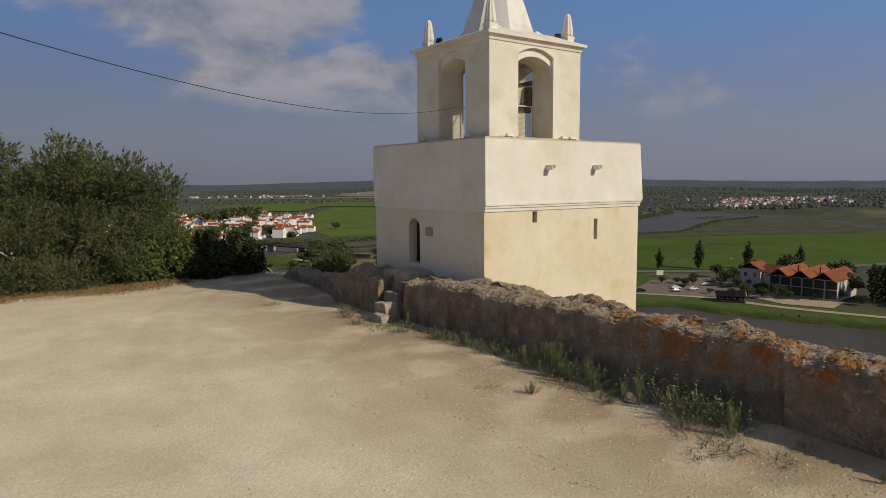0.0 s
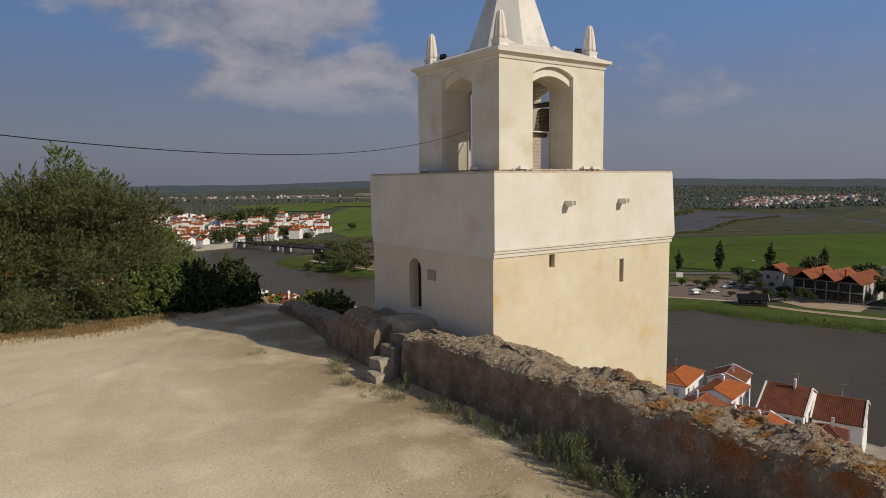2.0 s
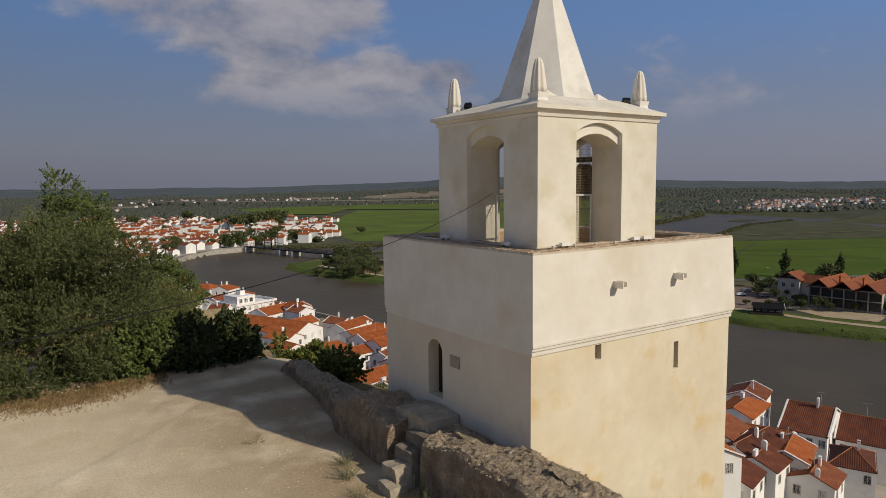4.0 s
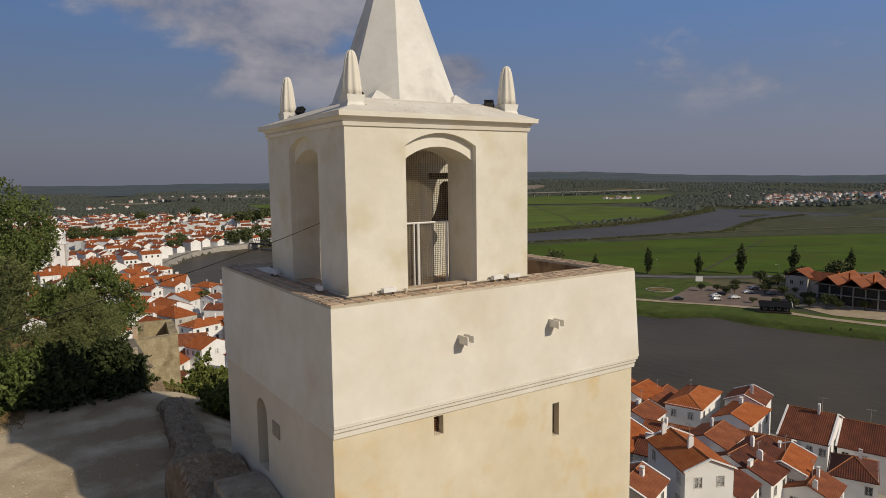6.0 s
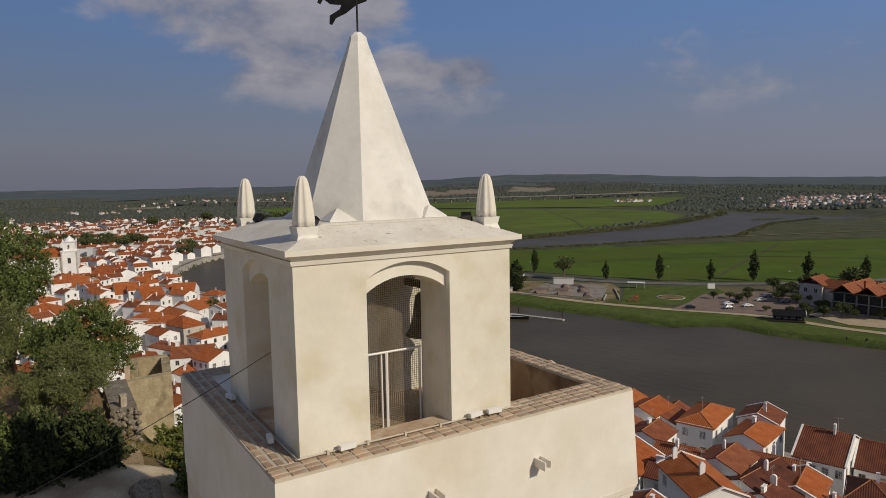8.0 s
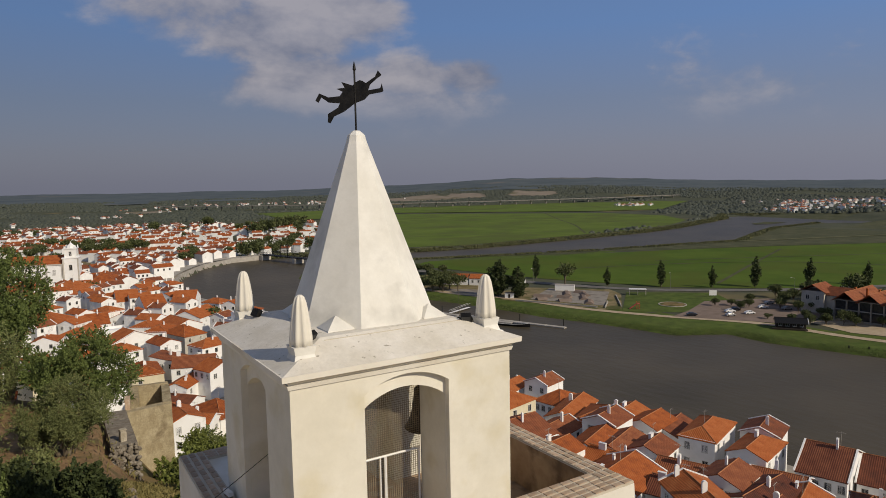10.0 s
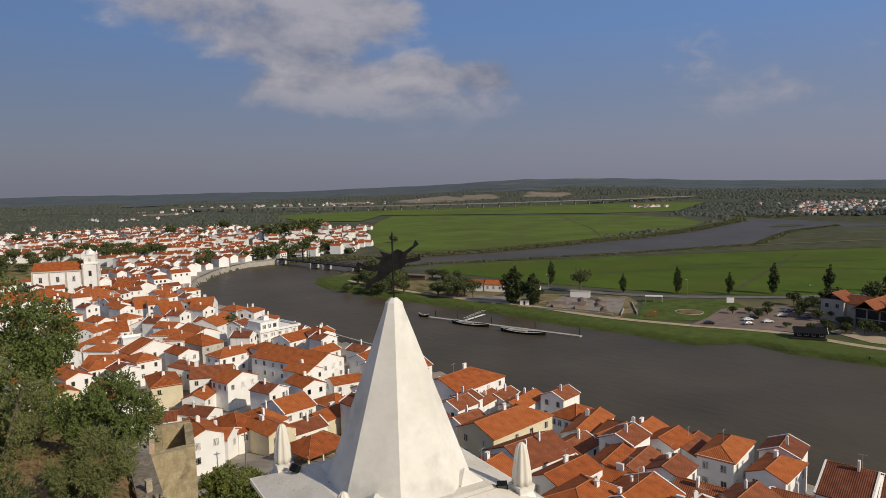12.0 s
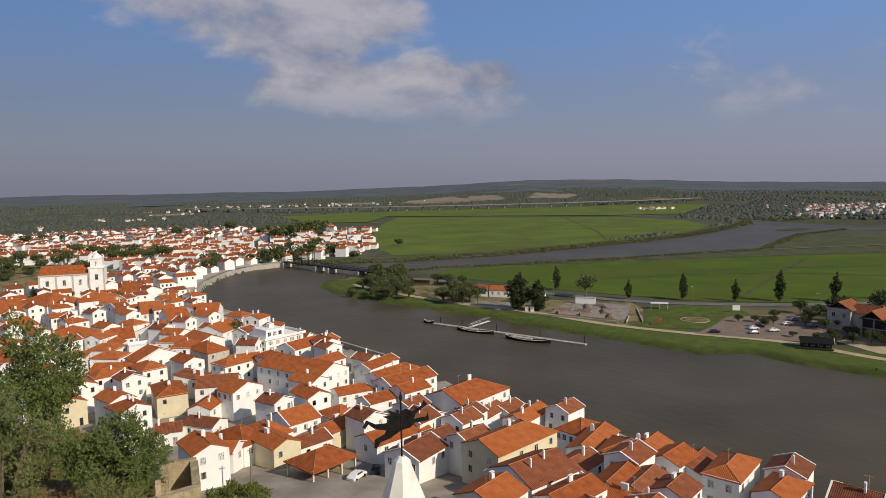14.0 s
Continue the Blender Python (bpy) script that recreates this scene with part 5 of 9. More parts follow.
house(110.9, 50.4, 6.2, 8.2, -66, 5.0, "hip", wall="wall_white", tile="tile_c", rows=1, cols=3, sides="SE")
house(93.7, 62.0, 7.3, 6.2, 13, 6.0, "gable", wall="wall_white", tile="tile_b", rows=1, cols=2, sides="SW")
house(94.5, 57.2, 10.7, 6.2, 5, 5.4, "gable", wall="wall_white", tile="tile_c", rows=1, cols=2, sides="SW")
house(92.1, 54.3, 6.2, 6.2, 11, 4.6, "gable", wall="wall_white", tile="tile_c", rows=1, cols=2, sides="SW")
house(99.0, 54.0, 7.8, 6.2, 20, 5.4, "gable", wall="wall_white", tile="tile_a", rows=1, cols=2, sides="SW")
house(83.5, 53.1, 6.2, 6.2, 15, 4.2, "gable", wall="wall_white", tile="tile_c", rows=1, cols=2, sides="SW")
house(67.8, 55.0, 6.2, 6.2, 20, 4.2, "gable", wall="wall_white", tile="tile_b", rows=1, cols=2, sides="SW")
house(97.7, 49.4, 6.2, 6.2, 14, 4.2, "gable", wall="wall_white", tile="tile_b", rows=1, cols=2, sides="SW")


def scatter_town():
    """The rest of the old town: plain houses packed along lanes, built once in a few shapes and copied; the far ones joined."""
    rng = random.Random(11)
    shapes = []
    for k, (w, d, h, kind, wall, tile, rows, cols) in enumerate(((9, 6.8, 7.6, "gable", "wall_white", "tile_a", 2, 3), (8, 6.4, 4.4, "gable", "wall_white", "tile_b", 1, 2), (10, 7.5, 7.0, "hip", "wall_white", "tile_a", 2, 3),
                                                  (7, 6.5, 8.0, "gable", "wall_white", "tile_b", 2, 2), (11, 6.5, 6.2, "gable", "wall_cream", "tile_a", 2, 3), (8.5, 7.5, 8.2, "half", "wall_white", "tile_a", 2, 2), (8, 7, 7.0, "flat", "wall_white", "tile_a", 2, 2))):
        shapes.append(house((52, 24, 60, 40, 62, 14, 34)[k], (330, 350, 352, 372, 385, 250, 258)[k], w, d, 15 * k, h, kind, wall=wall, tile=tile, rows=rows, cols=cols, sides="SEW", plain=True))
    names = ("house", "church", "market_pavilion", "terrace_building")
    near = np.array([(o.matrix_basis.translation.x, o.matrix_basis.translation.y) for o in scene.collection.objects if o.parent is None and o.name.split(".")[0] in names] + [(28, 432), (15, 448), (5, 450)])
    spots = [(gx + rng.uniform(-3, 3), gy + rng.uniform(-3, 3)) for gy in np.arange(95, 1120, 11.0) for gx in np.arange(-130, 430, 11.0)]
    px, py = np.array([s[0] for s in spots]), np.array([s[1] for s in spots])
    ok = (signed(px, py, TOWN) < 0) & (signed(px, py, SHORE) > 9) & (signed(px, py, CASTLE) > 52 + 42 * smoothstep(18, 75, py)) & (signed(px, py, GREEN) > 0) & (signed(px, py, SQUARE) > 3) & (signed(px, py, SLOPE) > 4)
    infill = [(gx + rng.uniform(-2, 2), gy + rng.uniform(-2, 2)) for gy in np.arange(60, 165, 7.5) for gx in np.arange(40, 140, 7.5)]
    ix, iy = np.array(infill).T
    snug = (signed(ix, iy, TOWN) < 0) & (signed(ix, iy, SHORE) > 9) & (signed(ix, iy, CASTLE) > 58 + 42 * smoothstep(18, 75, iy)) & (signed(ix, iy, SQUARE) > 4) & (np.hypot(ix - 53.5, iy - 128.5) > 10)
    for (x, y), good in zip(infill, snug):
        if good and np.hypot(near[:, 0] - x, near[:, 1] - y).min() > 7.4:
            near = np.vstack([near, (x, y)])
            copy_thing(shapes[rng.choice((1, 1, 4, 3))], pose(x, y, at_land(x, y) - rng.uniform(0.2, 1.5), 0, 0, 17 + rng.choice((0, 90, 180)) + rng.uniform(-6, 6)))
    far, count = [], 0
    for (x, y), good in zip(spots, ok):
        if not good or (y > 430 and rng.random() < 0.30 + 0.2 * (y > 700) + 0.25 * (x > 170)):
            continue
        if np.hypot(near[:, 0] - x, near[:, 1] - y).min() < 9.2:
            continue
        near = np.vstack([near, (x, y)])
        base = (17 if y < 230 else 40 + 30 * math.sin(y / 90)) + rng.choice((0, 90, 90)) + rng.uniform(-10, 10)
        k = rng.choice((0, 0, 1, 2, 3, 3, 4, 5, 5, 6 if y > 300 else 2))
        if y < 400 and count < 222:
            copy_thing(shapes[k], pose(x, y, at_land(x, y), 0, 0, base))
            count += 1
        else:
            far.append((x, y, base, k))
    far_houses("far_town", far, "distant white town houses with orange tile roofs")


def far_houses(name, spots, label, size=1.0):
    """Houses too far off to pick apart, joined: walls, a tiled gable roof, dark windows and a chimney each."""
    rng = random.Random(77)
    bm = bmesh.new()
    uvl = bm.loops.layers.uv.new("UVMap")
    for x, y, yaw, k in spots:
        w, d, h = size * rng.uniform(7, 12), size * rng.uniform(6, 8.5), size * rng.choice((4.2, 5.5, 6.8, 7.8))
        m = pose(x, y, at_land(x, y), 0, 0, yaw)
        r = 0.24 * d
        a, b = w / 2, d / 2
        box(bm, -a, a, -b, b, -3, h, 0, m)
        P = lambda *q: m @ Vector(q)
        for s in (-1, 1):
            tri = [P(s * a, -s * b, h), P(s * a, s * b, h), P(s * a, 0, h + r)]
            bm.faces.new([bm.verts.new(p) for p in tri])
            uv_face(bm, uvl, [P(-s * a - s * 0.3, -s * b - s * 0.3, h - 0.05), P(s * a + s * 0.3, -s * b - s * 0.3, h - 0.05), P(s * a + s * 0.3, 0, h + r + 0.06), P(-s * a - s * 0.3, 0, h + r + 0.06)], 2 if k in (3, 5) else 1)
        for u in (-0.5, 0.0, 0.5):
            box(bm, u * w * 0.6 - 0.5, u * w * 0.6 + 0.5, -b - 0.04, -b, h - 2.2, h - 0.9, 3, m)
        box(bm, a * 0.3, a * 0.3 + 0.7, 0.3, 0.9, h, h + r + 0.9, 0, m)
    solo(name, bm, [M["wall_white"], M["tile_a"], M["tile_b"], M["glass"]], label, "houses", kind="stuff")


SQUARE = [(30, 112), (62, 104), (66, 124), (52, 136), (40, 134), (33, 128)]
TOWN = [(20, 95), (60, 40), (150, 30), (125, 180), (100, 300), (84, 400), (98, 460), (125, 515), (150, 545), (230, 560), (285, 600), (310, 660), (350, 770), (400, 850), (330, 960), (200, 1060), (-60, 1080), (-140, 700), (-110, 330), (-40, 250), (0, 190)]
GREEN = [(-70, 462), (-10, 468), (34, 480), (58, 545), (30, 640), (-80, 660), (-130, 560)]


def build_church():
    t = thing("church", "large whitewashed baroque church with orange tile roof and square bell tower", "church", pose(19.5, 440, at_land(19.5, 440), 0, 0, -12))
    bm = bmesh.new()
    box(bm, -16, 9, -7.5, 7.5, -3, 15.2)
    part("nave", bm, M["wall_white"], t)
    bm = roof_mesh(25, 15, 15.2, 4.4, "gable")
    for v in bm.verts:
        v.co.x -= 3.5
    part("roof", bm, [M["tile_a"], M["cap"]], t)
    bm = bmesh.new()
    box(bm, 9, 17, -8.2, 1.5, -3, 18.0)
    box(bm, 8.7, 17.3, -8.5, 1.8, 18.0, 18.6)
    box(bm, 10, 16, -7.2, 0.5, 18.6, 23.2)
    box(bm, 9.7, 16.3, -7.5, 0.8, 23.2, 23.7)
    lathe(bm, [(2.6, 23.7), (2.3, 24.8), (1.2, 25.6), (0.25, 26.6), (0.05, 27.6)], 8, (13, -3.3, 0))
    part("tower", bm, M["wall_white"], t, "white square church tower with small dome")
    for x, y in ((10.2, -7.0), (15.8, -7.0), (10.2, 0.3), (15.8, 0.3)):
        bm = bmesh.new()
        lathe(bm, [(0.4, 23.7), (0.3, 24.4), (0.05, 25.4)], 6, (x, y, 0))
        part("pinnacle", bm, M["wall_white"], t)
    for x in (-15.9, -7.5, 0.8, 8.6):
        bm = bmesh.new()
        box(bm, x - 0.45, x + 0.45, -7.75, -7.5, -2, 15.0)
        part("pilaster", bm, M["wall_grey"], t)
    for x, z in ((-12, 9.0), (-3.5, 9.0), (4.5, 9.0), (13, 4), (13, 11.5)):
        window(t, pose(x, -8.2 if x > 9 else -7.5, z), 1.5, 3.0)
    for z in (4, 11.5):
        window(t, pose(17, -3.3, z, 0, 0, 90), 1.4, 2.8)
    for x in (-12, -3.5, 4.5):
        window(t, pose(x, -7.5, 3.0), 1.3, 2.2)
    bm = bmesh.new()
    box(bm, -16.2, 9, -7.9, -7.5, 14.6, 15.25)
    part("cornice", bm, M["wall_grey"], t)
    bm = bmesh.new()
    for x, y in ((9.0, -8.2), (16.4, -8.2)):
        box(bm, x - 0.05, x + 0.65, y - 0.12, y, -2, 18.0)
    part("corner_stones", bm, M["wall_grey"], t)
    for m in (pose(13, -7.2, 19.4), pose(16, -3.3, 19.4, 0, 0, 90)):
        window(t, m, 1.2, 2.4)
    return t


def build_pavilion():
    """The open market shelter: a hipped tile roof on square posts."""
    x, y = 53.5, 128.5
    g = at_land(x, y)
    t = thing("market_pavilion", "open market shelter with hipped orange tile roof on posts", "pavilion", pose(x, y, g, 0, 0, 18))
    part("roof", roof_mesh(11, 8.5, 3.2, 2.0, "hip", 0.5), [M["tile_a"], M["cap"]], t)
    for sx in (-1, -0.33, 0.33, 1):
        for sy in (-1, 1):
            bm = bmesh.new()
            box(bm, sx * 5.2 - 0.16, sx * 5.2 + 0.16, sy * 4 - 0.16, sy * 4 + 0.16, -2, 3.2)
            part("post", bm, M["wall_cream"], t)
    bm = bmesh.new()
    box(bm, -2, 5.2, 0.5, 4.2, -2, 3.0)
    part("back_room", bm, M["wall_ochre"], t, "ochre back room")


def build_terrace_building():
    t = thing("terrace_building", "white modern flat-roofed building with stepped terraces", "building", pose(78, 243, at_land(78, 243), 0, 0, 18))
    bm = bmesh.new()
    box(bm, -8, 8, -6, 6, -4, 8.5)
    part("lower_block", bm, M["wall_white"], t)
    bm = bmesh.new()
    box(bm, -8.6, 8.8, -6.6, -6.35, 8.5, 9.3)
    box(bm, -8.6, 8.8, 6.35, 6.6, 8.5, 9.3)
    box(bm, -8.6, -8.35, -6.35, 6.35, 8.5, 9.3)
    box(bm, 8.55, 8.8, -6.35, 6.35, 8.5, 9.3)
    part("terrace_parapet", bm, M["wall_white"], t)
    bm = bmesh.new()
    box(bm, -6.5, 1, -4, 4, 8.5, 11.5)
    box(bm, -3, -1, -1, 1, 11.5, 13)
    part("upper_block", bm, M["wall_white"], t)
    for z in (1.5, 4.5, 6.6):
        for k in range(5):
            window(t, pose(-6 + 3 * k, -6, z), 1.6, 1.2)
        for k in range(3):
            window(t, pose(-8, -4 + 4 * k, z, 0, 0, -90), 1.6, 1.2)
    for k in range(3):
        window(t, pose(-5 + 2.2 * k, -4, 9.2), 1.3, 1.4)


build_church()
build_pavilion()
build_terrace_building()
scatter_town()


# ---- the river and the far bank ----
def ribbon(name, line, width, z, material, label, category, lift=None):
    """A strip of ground along a line."""
    pts = [Vector((x, y)) for x, y in line]
    fine = []
    for i in range(len(pts) - 1):
        p0, p1, p2, p3 = pts[max(i - 1, 0)], pts[i], pts[i + 1], pts[min(i + 2, len(pts) - 1)]
        for k in range(6):
            s = k / 6
            fine.append(0.5 * ((2 * p1) + (p2 - p0) * s + (2 * p0 - 5 * p1 + 4 * p2 - p3) * s * s + (3 * p1 - p0 - 3 * p2 + p3) * s ** 3))
    fine.append(pts[-1])
    bm = bmesh.new()
    rows = []
    for i, p in enumerate(fine):
        d = (fine[min(i + 1, len(fine) - 1)] - fine[max(i - 1, 0)]).normalized()
        n = Vector((-d.y, d.x))
        rows.append([bm.verts.new((*(p + n * o), z if lift is None else z + lift * (o < 0))) for o in (width / 2, -width / 2)])
    for a, b in zip(rows, rows[1:]):
        bm.faces.new((a[0], a[1], b[1], b[0]))
    bmesh.ops.recalc_face_normals(bm, faces=bm.faces[:])
    for f in bm.faces:
        if f.normal.z < 0:
            f.normal_flip()
    return solo(name, bm, material, label, category, kind="structure")


ribbon("path", [(176, 400), (178, 371), (192, 310), (210, 262), (219, 222), (233, 190), (252, 156), (256, 122), (275, 60), (300, -20)], 4.2, -44.46, M["sand"], "sandy riverside promenade", "path")
ribbon("road", [(207, 416), (226, 385), (240, 344), (252, 300), (277, 246), (324, 203), (400, 165), (520, 130), (700, 70)], 7, -44.38, M["asphalt"], "grey asphalt road along the rice fields", "road")
sheet("lawn", [(228, 206), (268, 240), (300, 212), (284, 190), (252, 184)], -44.5, M["bank"], "park lawn beside the river", "lawn")
sheet("car_park", [(236, 186), (252, 190), (276, 200), (306, 186), (290, 150), (262, 146), (250, 164)], -44.44, M["lot"], "reddish paved car park", "car park")
sheet("terrace", [(268, 146), (281, 147), (284, 115), (268, 112), (262, 128)], -44.42, M["sand"], "sandy forecourt of the riverside building", "forecourt")
sheet("scrub_lot", [(205, 262), (214, 280), (236, 286), (268, 252), (262, 238), (232, 210), (224, 214)], -44.47, M["dry_grass"], "trodden dry ground round the skate park", "lot")
sheet("gravel_lot", [(192, 300), (204, 306), (222, 284), (212, 272), (200, 276)], -44.47, M["skate"], "gravel lot beside the low building", "lot")
sheet("skate_park", [(216, 254), (246, 274), (262, 246), (232, 220)], -44.40, M["skate"], "grey concrete skate park", "skate park")
sheet("dry_meadow", [(182, 372), (206, 392), (238, 330), (226, 300), (206, 290), (192, 318)], -44.5, M["dry_grass"], "dry grass meadow", "meadow")
for k, line in enumerate(([(330, 648), (430, 612), (545, 574)], [(414, 786), (570, 720), (722, 650)], [(529, 928), (690, 820), (850, 710)], [(532, 540), (620, 650), (700, 770), (817, 936)])):
    ribbon("field_dike", line, 2.6, -44.28, M["marsh"], "low grassy dike between rice plots", "dike")
for line in ([(327, 229), (420, 268), (520, 309)], [(385, 320), (450, 288), (521, 252), (640, 190)], [(300, 330), (380, 300), (440, 262), (480, 200)]):
    ribbon("field_path", line, 2.2, -44.28, M["marsh"], "narrow grassy path between rice plots", "path")
ribbon("field_dike", [(470, 392), (520, 379), (560, 369), (679, 328), (745, 304)], 5.0, -44.1, M["dike"], "pale grassy dike across the marsh", "dike")
# quay of the town
ribbon("quay", [(90, 300), (80, 340), (73, 375), (72, 408), (86, 459), (112, 508), (141, 536), (176, 543)], 11, -42.7, M["concrete"], "stone-paved town quay", "quay")


def quay_wall():
    bm = bmesh.new()
    line = [(113, 215), (108, 240), (104, 262), (94, 290), (86, 330), (80, 365), (79, 406), (93, 455), (118, 503), (145, 529), (175, 536)]
    for (ax, ay), (bx, by) in zip(line, line[1:]):
        vs = [bm.verts.new(p) for p in ((ax, ay, -48), (bx, by, -48), (bx, by, -42.5), (ax, ay, -42.5))]
        bm.faces.new(vs)
        d = Vector((bx - ax, by - ay, 0)).normalized()
        n = Vector((d.y, -d.x, 0)) * -0.8
        vs2 = [bm.verts.new(p + n if i < 2 else p) for i, p in enumerate((Vector((ax, ay, -42.5)), Vector((bx, by, -42.5)), Vector((bx, by, -42.5)), Vector((ax, ay, -42.5))))]
        bm.faces.new(vs2)
    solo("wall_quay", bm, M["concrete"], "pale stone quay wall", "quay wall", kind="structure")


quay_wall()


def tree(x, y, height, width, material="leaf_dark", seed=1, lumps=9, leaf=0.55, n=1500, trunk=0.3, name="tree", label="", slim=False, base=None, group="", lean=0.0, bare=0.28):
    """A tapered trunk with limbs and a crown of leaf clumps with an uneven outline."""
    rng = random.Random(seed)
    z = at_land(x, y) if base is None else base
    t = thing(name, label or "dark green leafy tree", "tree", pose(x, y, z, 0, 0, rng.uniform(0, 360)), group)
    blobs = []
    bm = bmesh.new()
    h0 = height * bare
    tube(bm, [(0, 0, -0.6), (0.1 * lean, 0.05, h0 * 0.6), (0.4 * lean, 0.1, h0 * 1.3), (0.6 * lean, 0.0, height * 0.7)], [trunk, trunk * 0.8, trunk * 0.6, trunk * 0.15], 7)
    for k in range(lumps):
        f = (k + 0.5) / lumps
        a = k * 2.4 + rng.uniform(-0.5, 0.5)
        if slim:
            zz = h0 + (height - h0) * f
            r = width / 2 * math.sin(math.pi * (0.16 + 0.78 * f)) ** 0.8 * rng.uniform(0.45, 0.75)
            off = width * 0.26 * math.sin(math.pi * (0.16 + 0.78 * f)) * rng.uniform(0.5, 1.1)
            blobs.append((off * math.cos(a), off * math.sin(a), zz - 0.1 + rng.uniform(-0.4, 0.4), r, r, (height - h0) / lumps * rng.uniform(1.2, 1.9)))
        else:
            zz = h0 + (height - h0) * (0.25 + 0.6 * rng.random())
            off = width / 2 * rng.uniform(0.2, 0.72)
            r = width * rng.uniform(0.17, 0.30)
            blobs.append((off * math.cos(a), off * math.sin(a), min(zz, height - r * 0.7), r, r, r * rng.uniform(0.6, 0.85)))
        bx, by, bz = blobs[-1][:3]
        tube(bm, [(0, 0, h0 * rng.uniform(0.6, 1.1)), (bx * 0.5, by * 0.5, (h0 + bz) / 2), (bx * 0.9, by * 0.9, bz)], [trunk * 0.45, trunk * 0.3, trunk * 0.08], 5)
    part("trunk", bm, M["bark"], t)
    pl, nm = crown_points(blobs, n, seed)
    crown = new("crown", leaf_mesh("crown", pl, nm, leaf, 0.42, seed, M[material], 0.8))
    crown.parent = t
    return t


def far_trees():
    slim = tree(264, 306, 13, 5.5, "leaf_dark", 3, 9, 0.8, 900, slim=True, label="dark slender roadside tree", group="trees along the road", bare=0.12)
    for k, (x, y, s) in enumerate(((274.8, 259.9, 0.75), (295, 240.5, 1.0), (313.6, 222.8, 0.8), (331, 209.8, 1.15), (352, 193, 1.05), (380, 178, 0.9), (291, 107, 1.1), (296, 104, 1.25), (300, 109, 1.0), (304, 101, 1.1))):
        o = copy_thing(slim, pose(x, y, at_land(x, y), 0, 0, 70 * k))
        o.scale = (s, s, s)
    tree(209, 270, 18, 13, "leaf_dark", 8, 16, 0.8, 4200, 0.5, label="big dark poplar beside the promenade", slim=True, bare=0.1)
    tree(215, 262, 15, 10, "leaf_dark", 9, 13, 0.8, 2600, 0.4, label="dark poplar beside the promenade", slim=True, bare=0.1)
    tree(260, 277, 12, 13, "leaf_olive", 12, 9, 0.8, 900, 0.55, label="spreading pale-trunked eucalyptus tree", bare=0.45)
    rnd = tree(171, 352, 9, 10, "leaf_olive", 21, 11, 0.7, 1300, label="round dark green riverside tree", group="trees in the river meadow", bare=0.2)
    for k, (x, y, s) in enumerate(((178, 362, 1.0), (186, 372, 0.9), (182, 344, 0.9), (192, 356, 0.8), (188, 385, 1.1), (200, 398, 1.0), (179, 331, 0.8), (196, 305, 0.95), (203, 298, 0.9), (190, 312, 0.8), (215, 345, 0.7), (222, 360, 0.7), (201, 420, 1.2),
                                   (268, 140, 0.5), (273, 136, 0.6), (264, 144, 0.5), (281, 126, 0.45), (268, 176, 0.45), (277, 178, 0.5), (284, 168, 0.55), (294, 172, 0.6), (300, 176, 0.65), (262, 150, 0.4), (268, 140, 0.45), (274, 132, 0.45), (310, 186, 0.7), (330, 160, 1.2), (318, 150, 1.0), (300, 105, 1.3), (305, 95, 1.4), (296, 88, 1.3), (335, 120, 1.1), (284, 160, 0.5), (290, 158, 0.55), (297, 163, 0.6), (304, 168, 0.6), (308, 176, 0.7), (272, 150, 0.45), (278, 145, 0.5), (281, 136, 0.5), (184, 350, 1.1), (176, 340, 0.9), (194, 366, 1.0), (189, 378, 1.0), (197, 384, 1.2), (205, 392, 1.1), (210, 405, 1.2), (176, 376, 0.9), (208, 330, 0.9), (214, 322, 0.8), (300, 120, 1.0))):
        o = copy_thing(rnd, pose(x, y, at_land(x, y), 0, 0, 53 * k))
        o.scale = (s, s, s * (0.9 + 0.1 * (k % 3)))
    # trees among the far houses
    dark = tree(116, 548, 12, 15, "leaf_olive", 31, 11, 1.3, 1100, label="broad green street tree", group="trees in the town", bare=0.2)
    rng = random.Random(4)
    for k in range(70):
        x, y = rng.uniform(-110, 330), rng.uniform(250, 1050)
        if float(signed(x, y, SHORE)) < 14 or float(signed(x, y, TOWN)) > 30:
            continue
        o = copy_thing(dark, pose(x, y, at_land(x, y), 0, 0, 40 * k))
        s = rng.uniform(0.5, 1.0)
        o.scale = (s, s, s)
    for k in range(26):
        x, y = rng.uniform(-75, 40), rng.uniform(470, 630)
        if float(signed(x, y, GREEN)) > 0:
            continue
        o = copy_thing(dark, pose(x, y, at_land(x, y), 0, 0, 40 * k))
        s = rng.uniform(0.45, 0.9)
        o.scale = (s, s, s)
    for k, (x, y, s) in enumerate(((162, 545, 1.2), (172, 556, 1.0), (190, 565, 0.8), (200, 580, 0.9), (215, 600, 0.9), (230, 625, 0.9), (118, 540, 0.9), (108, 520, 0.8), (260, 800, 1.6), (290, 830, 1.7), (320, 860, 1.6), (240, 780, 1.5))):
        o = copy_thing(dark, pose(x, y, at_land(x, y), 0, 0, 40 * k))
        o.scale = (s, s, s)

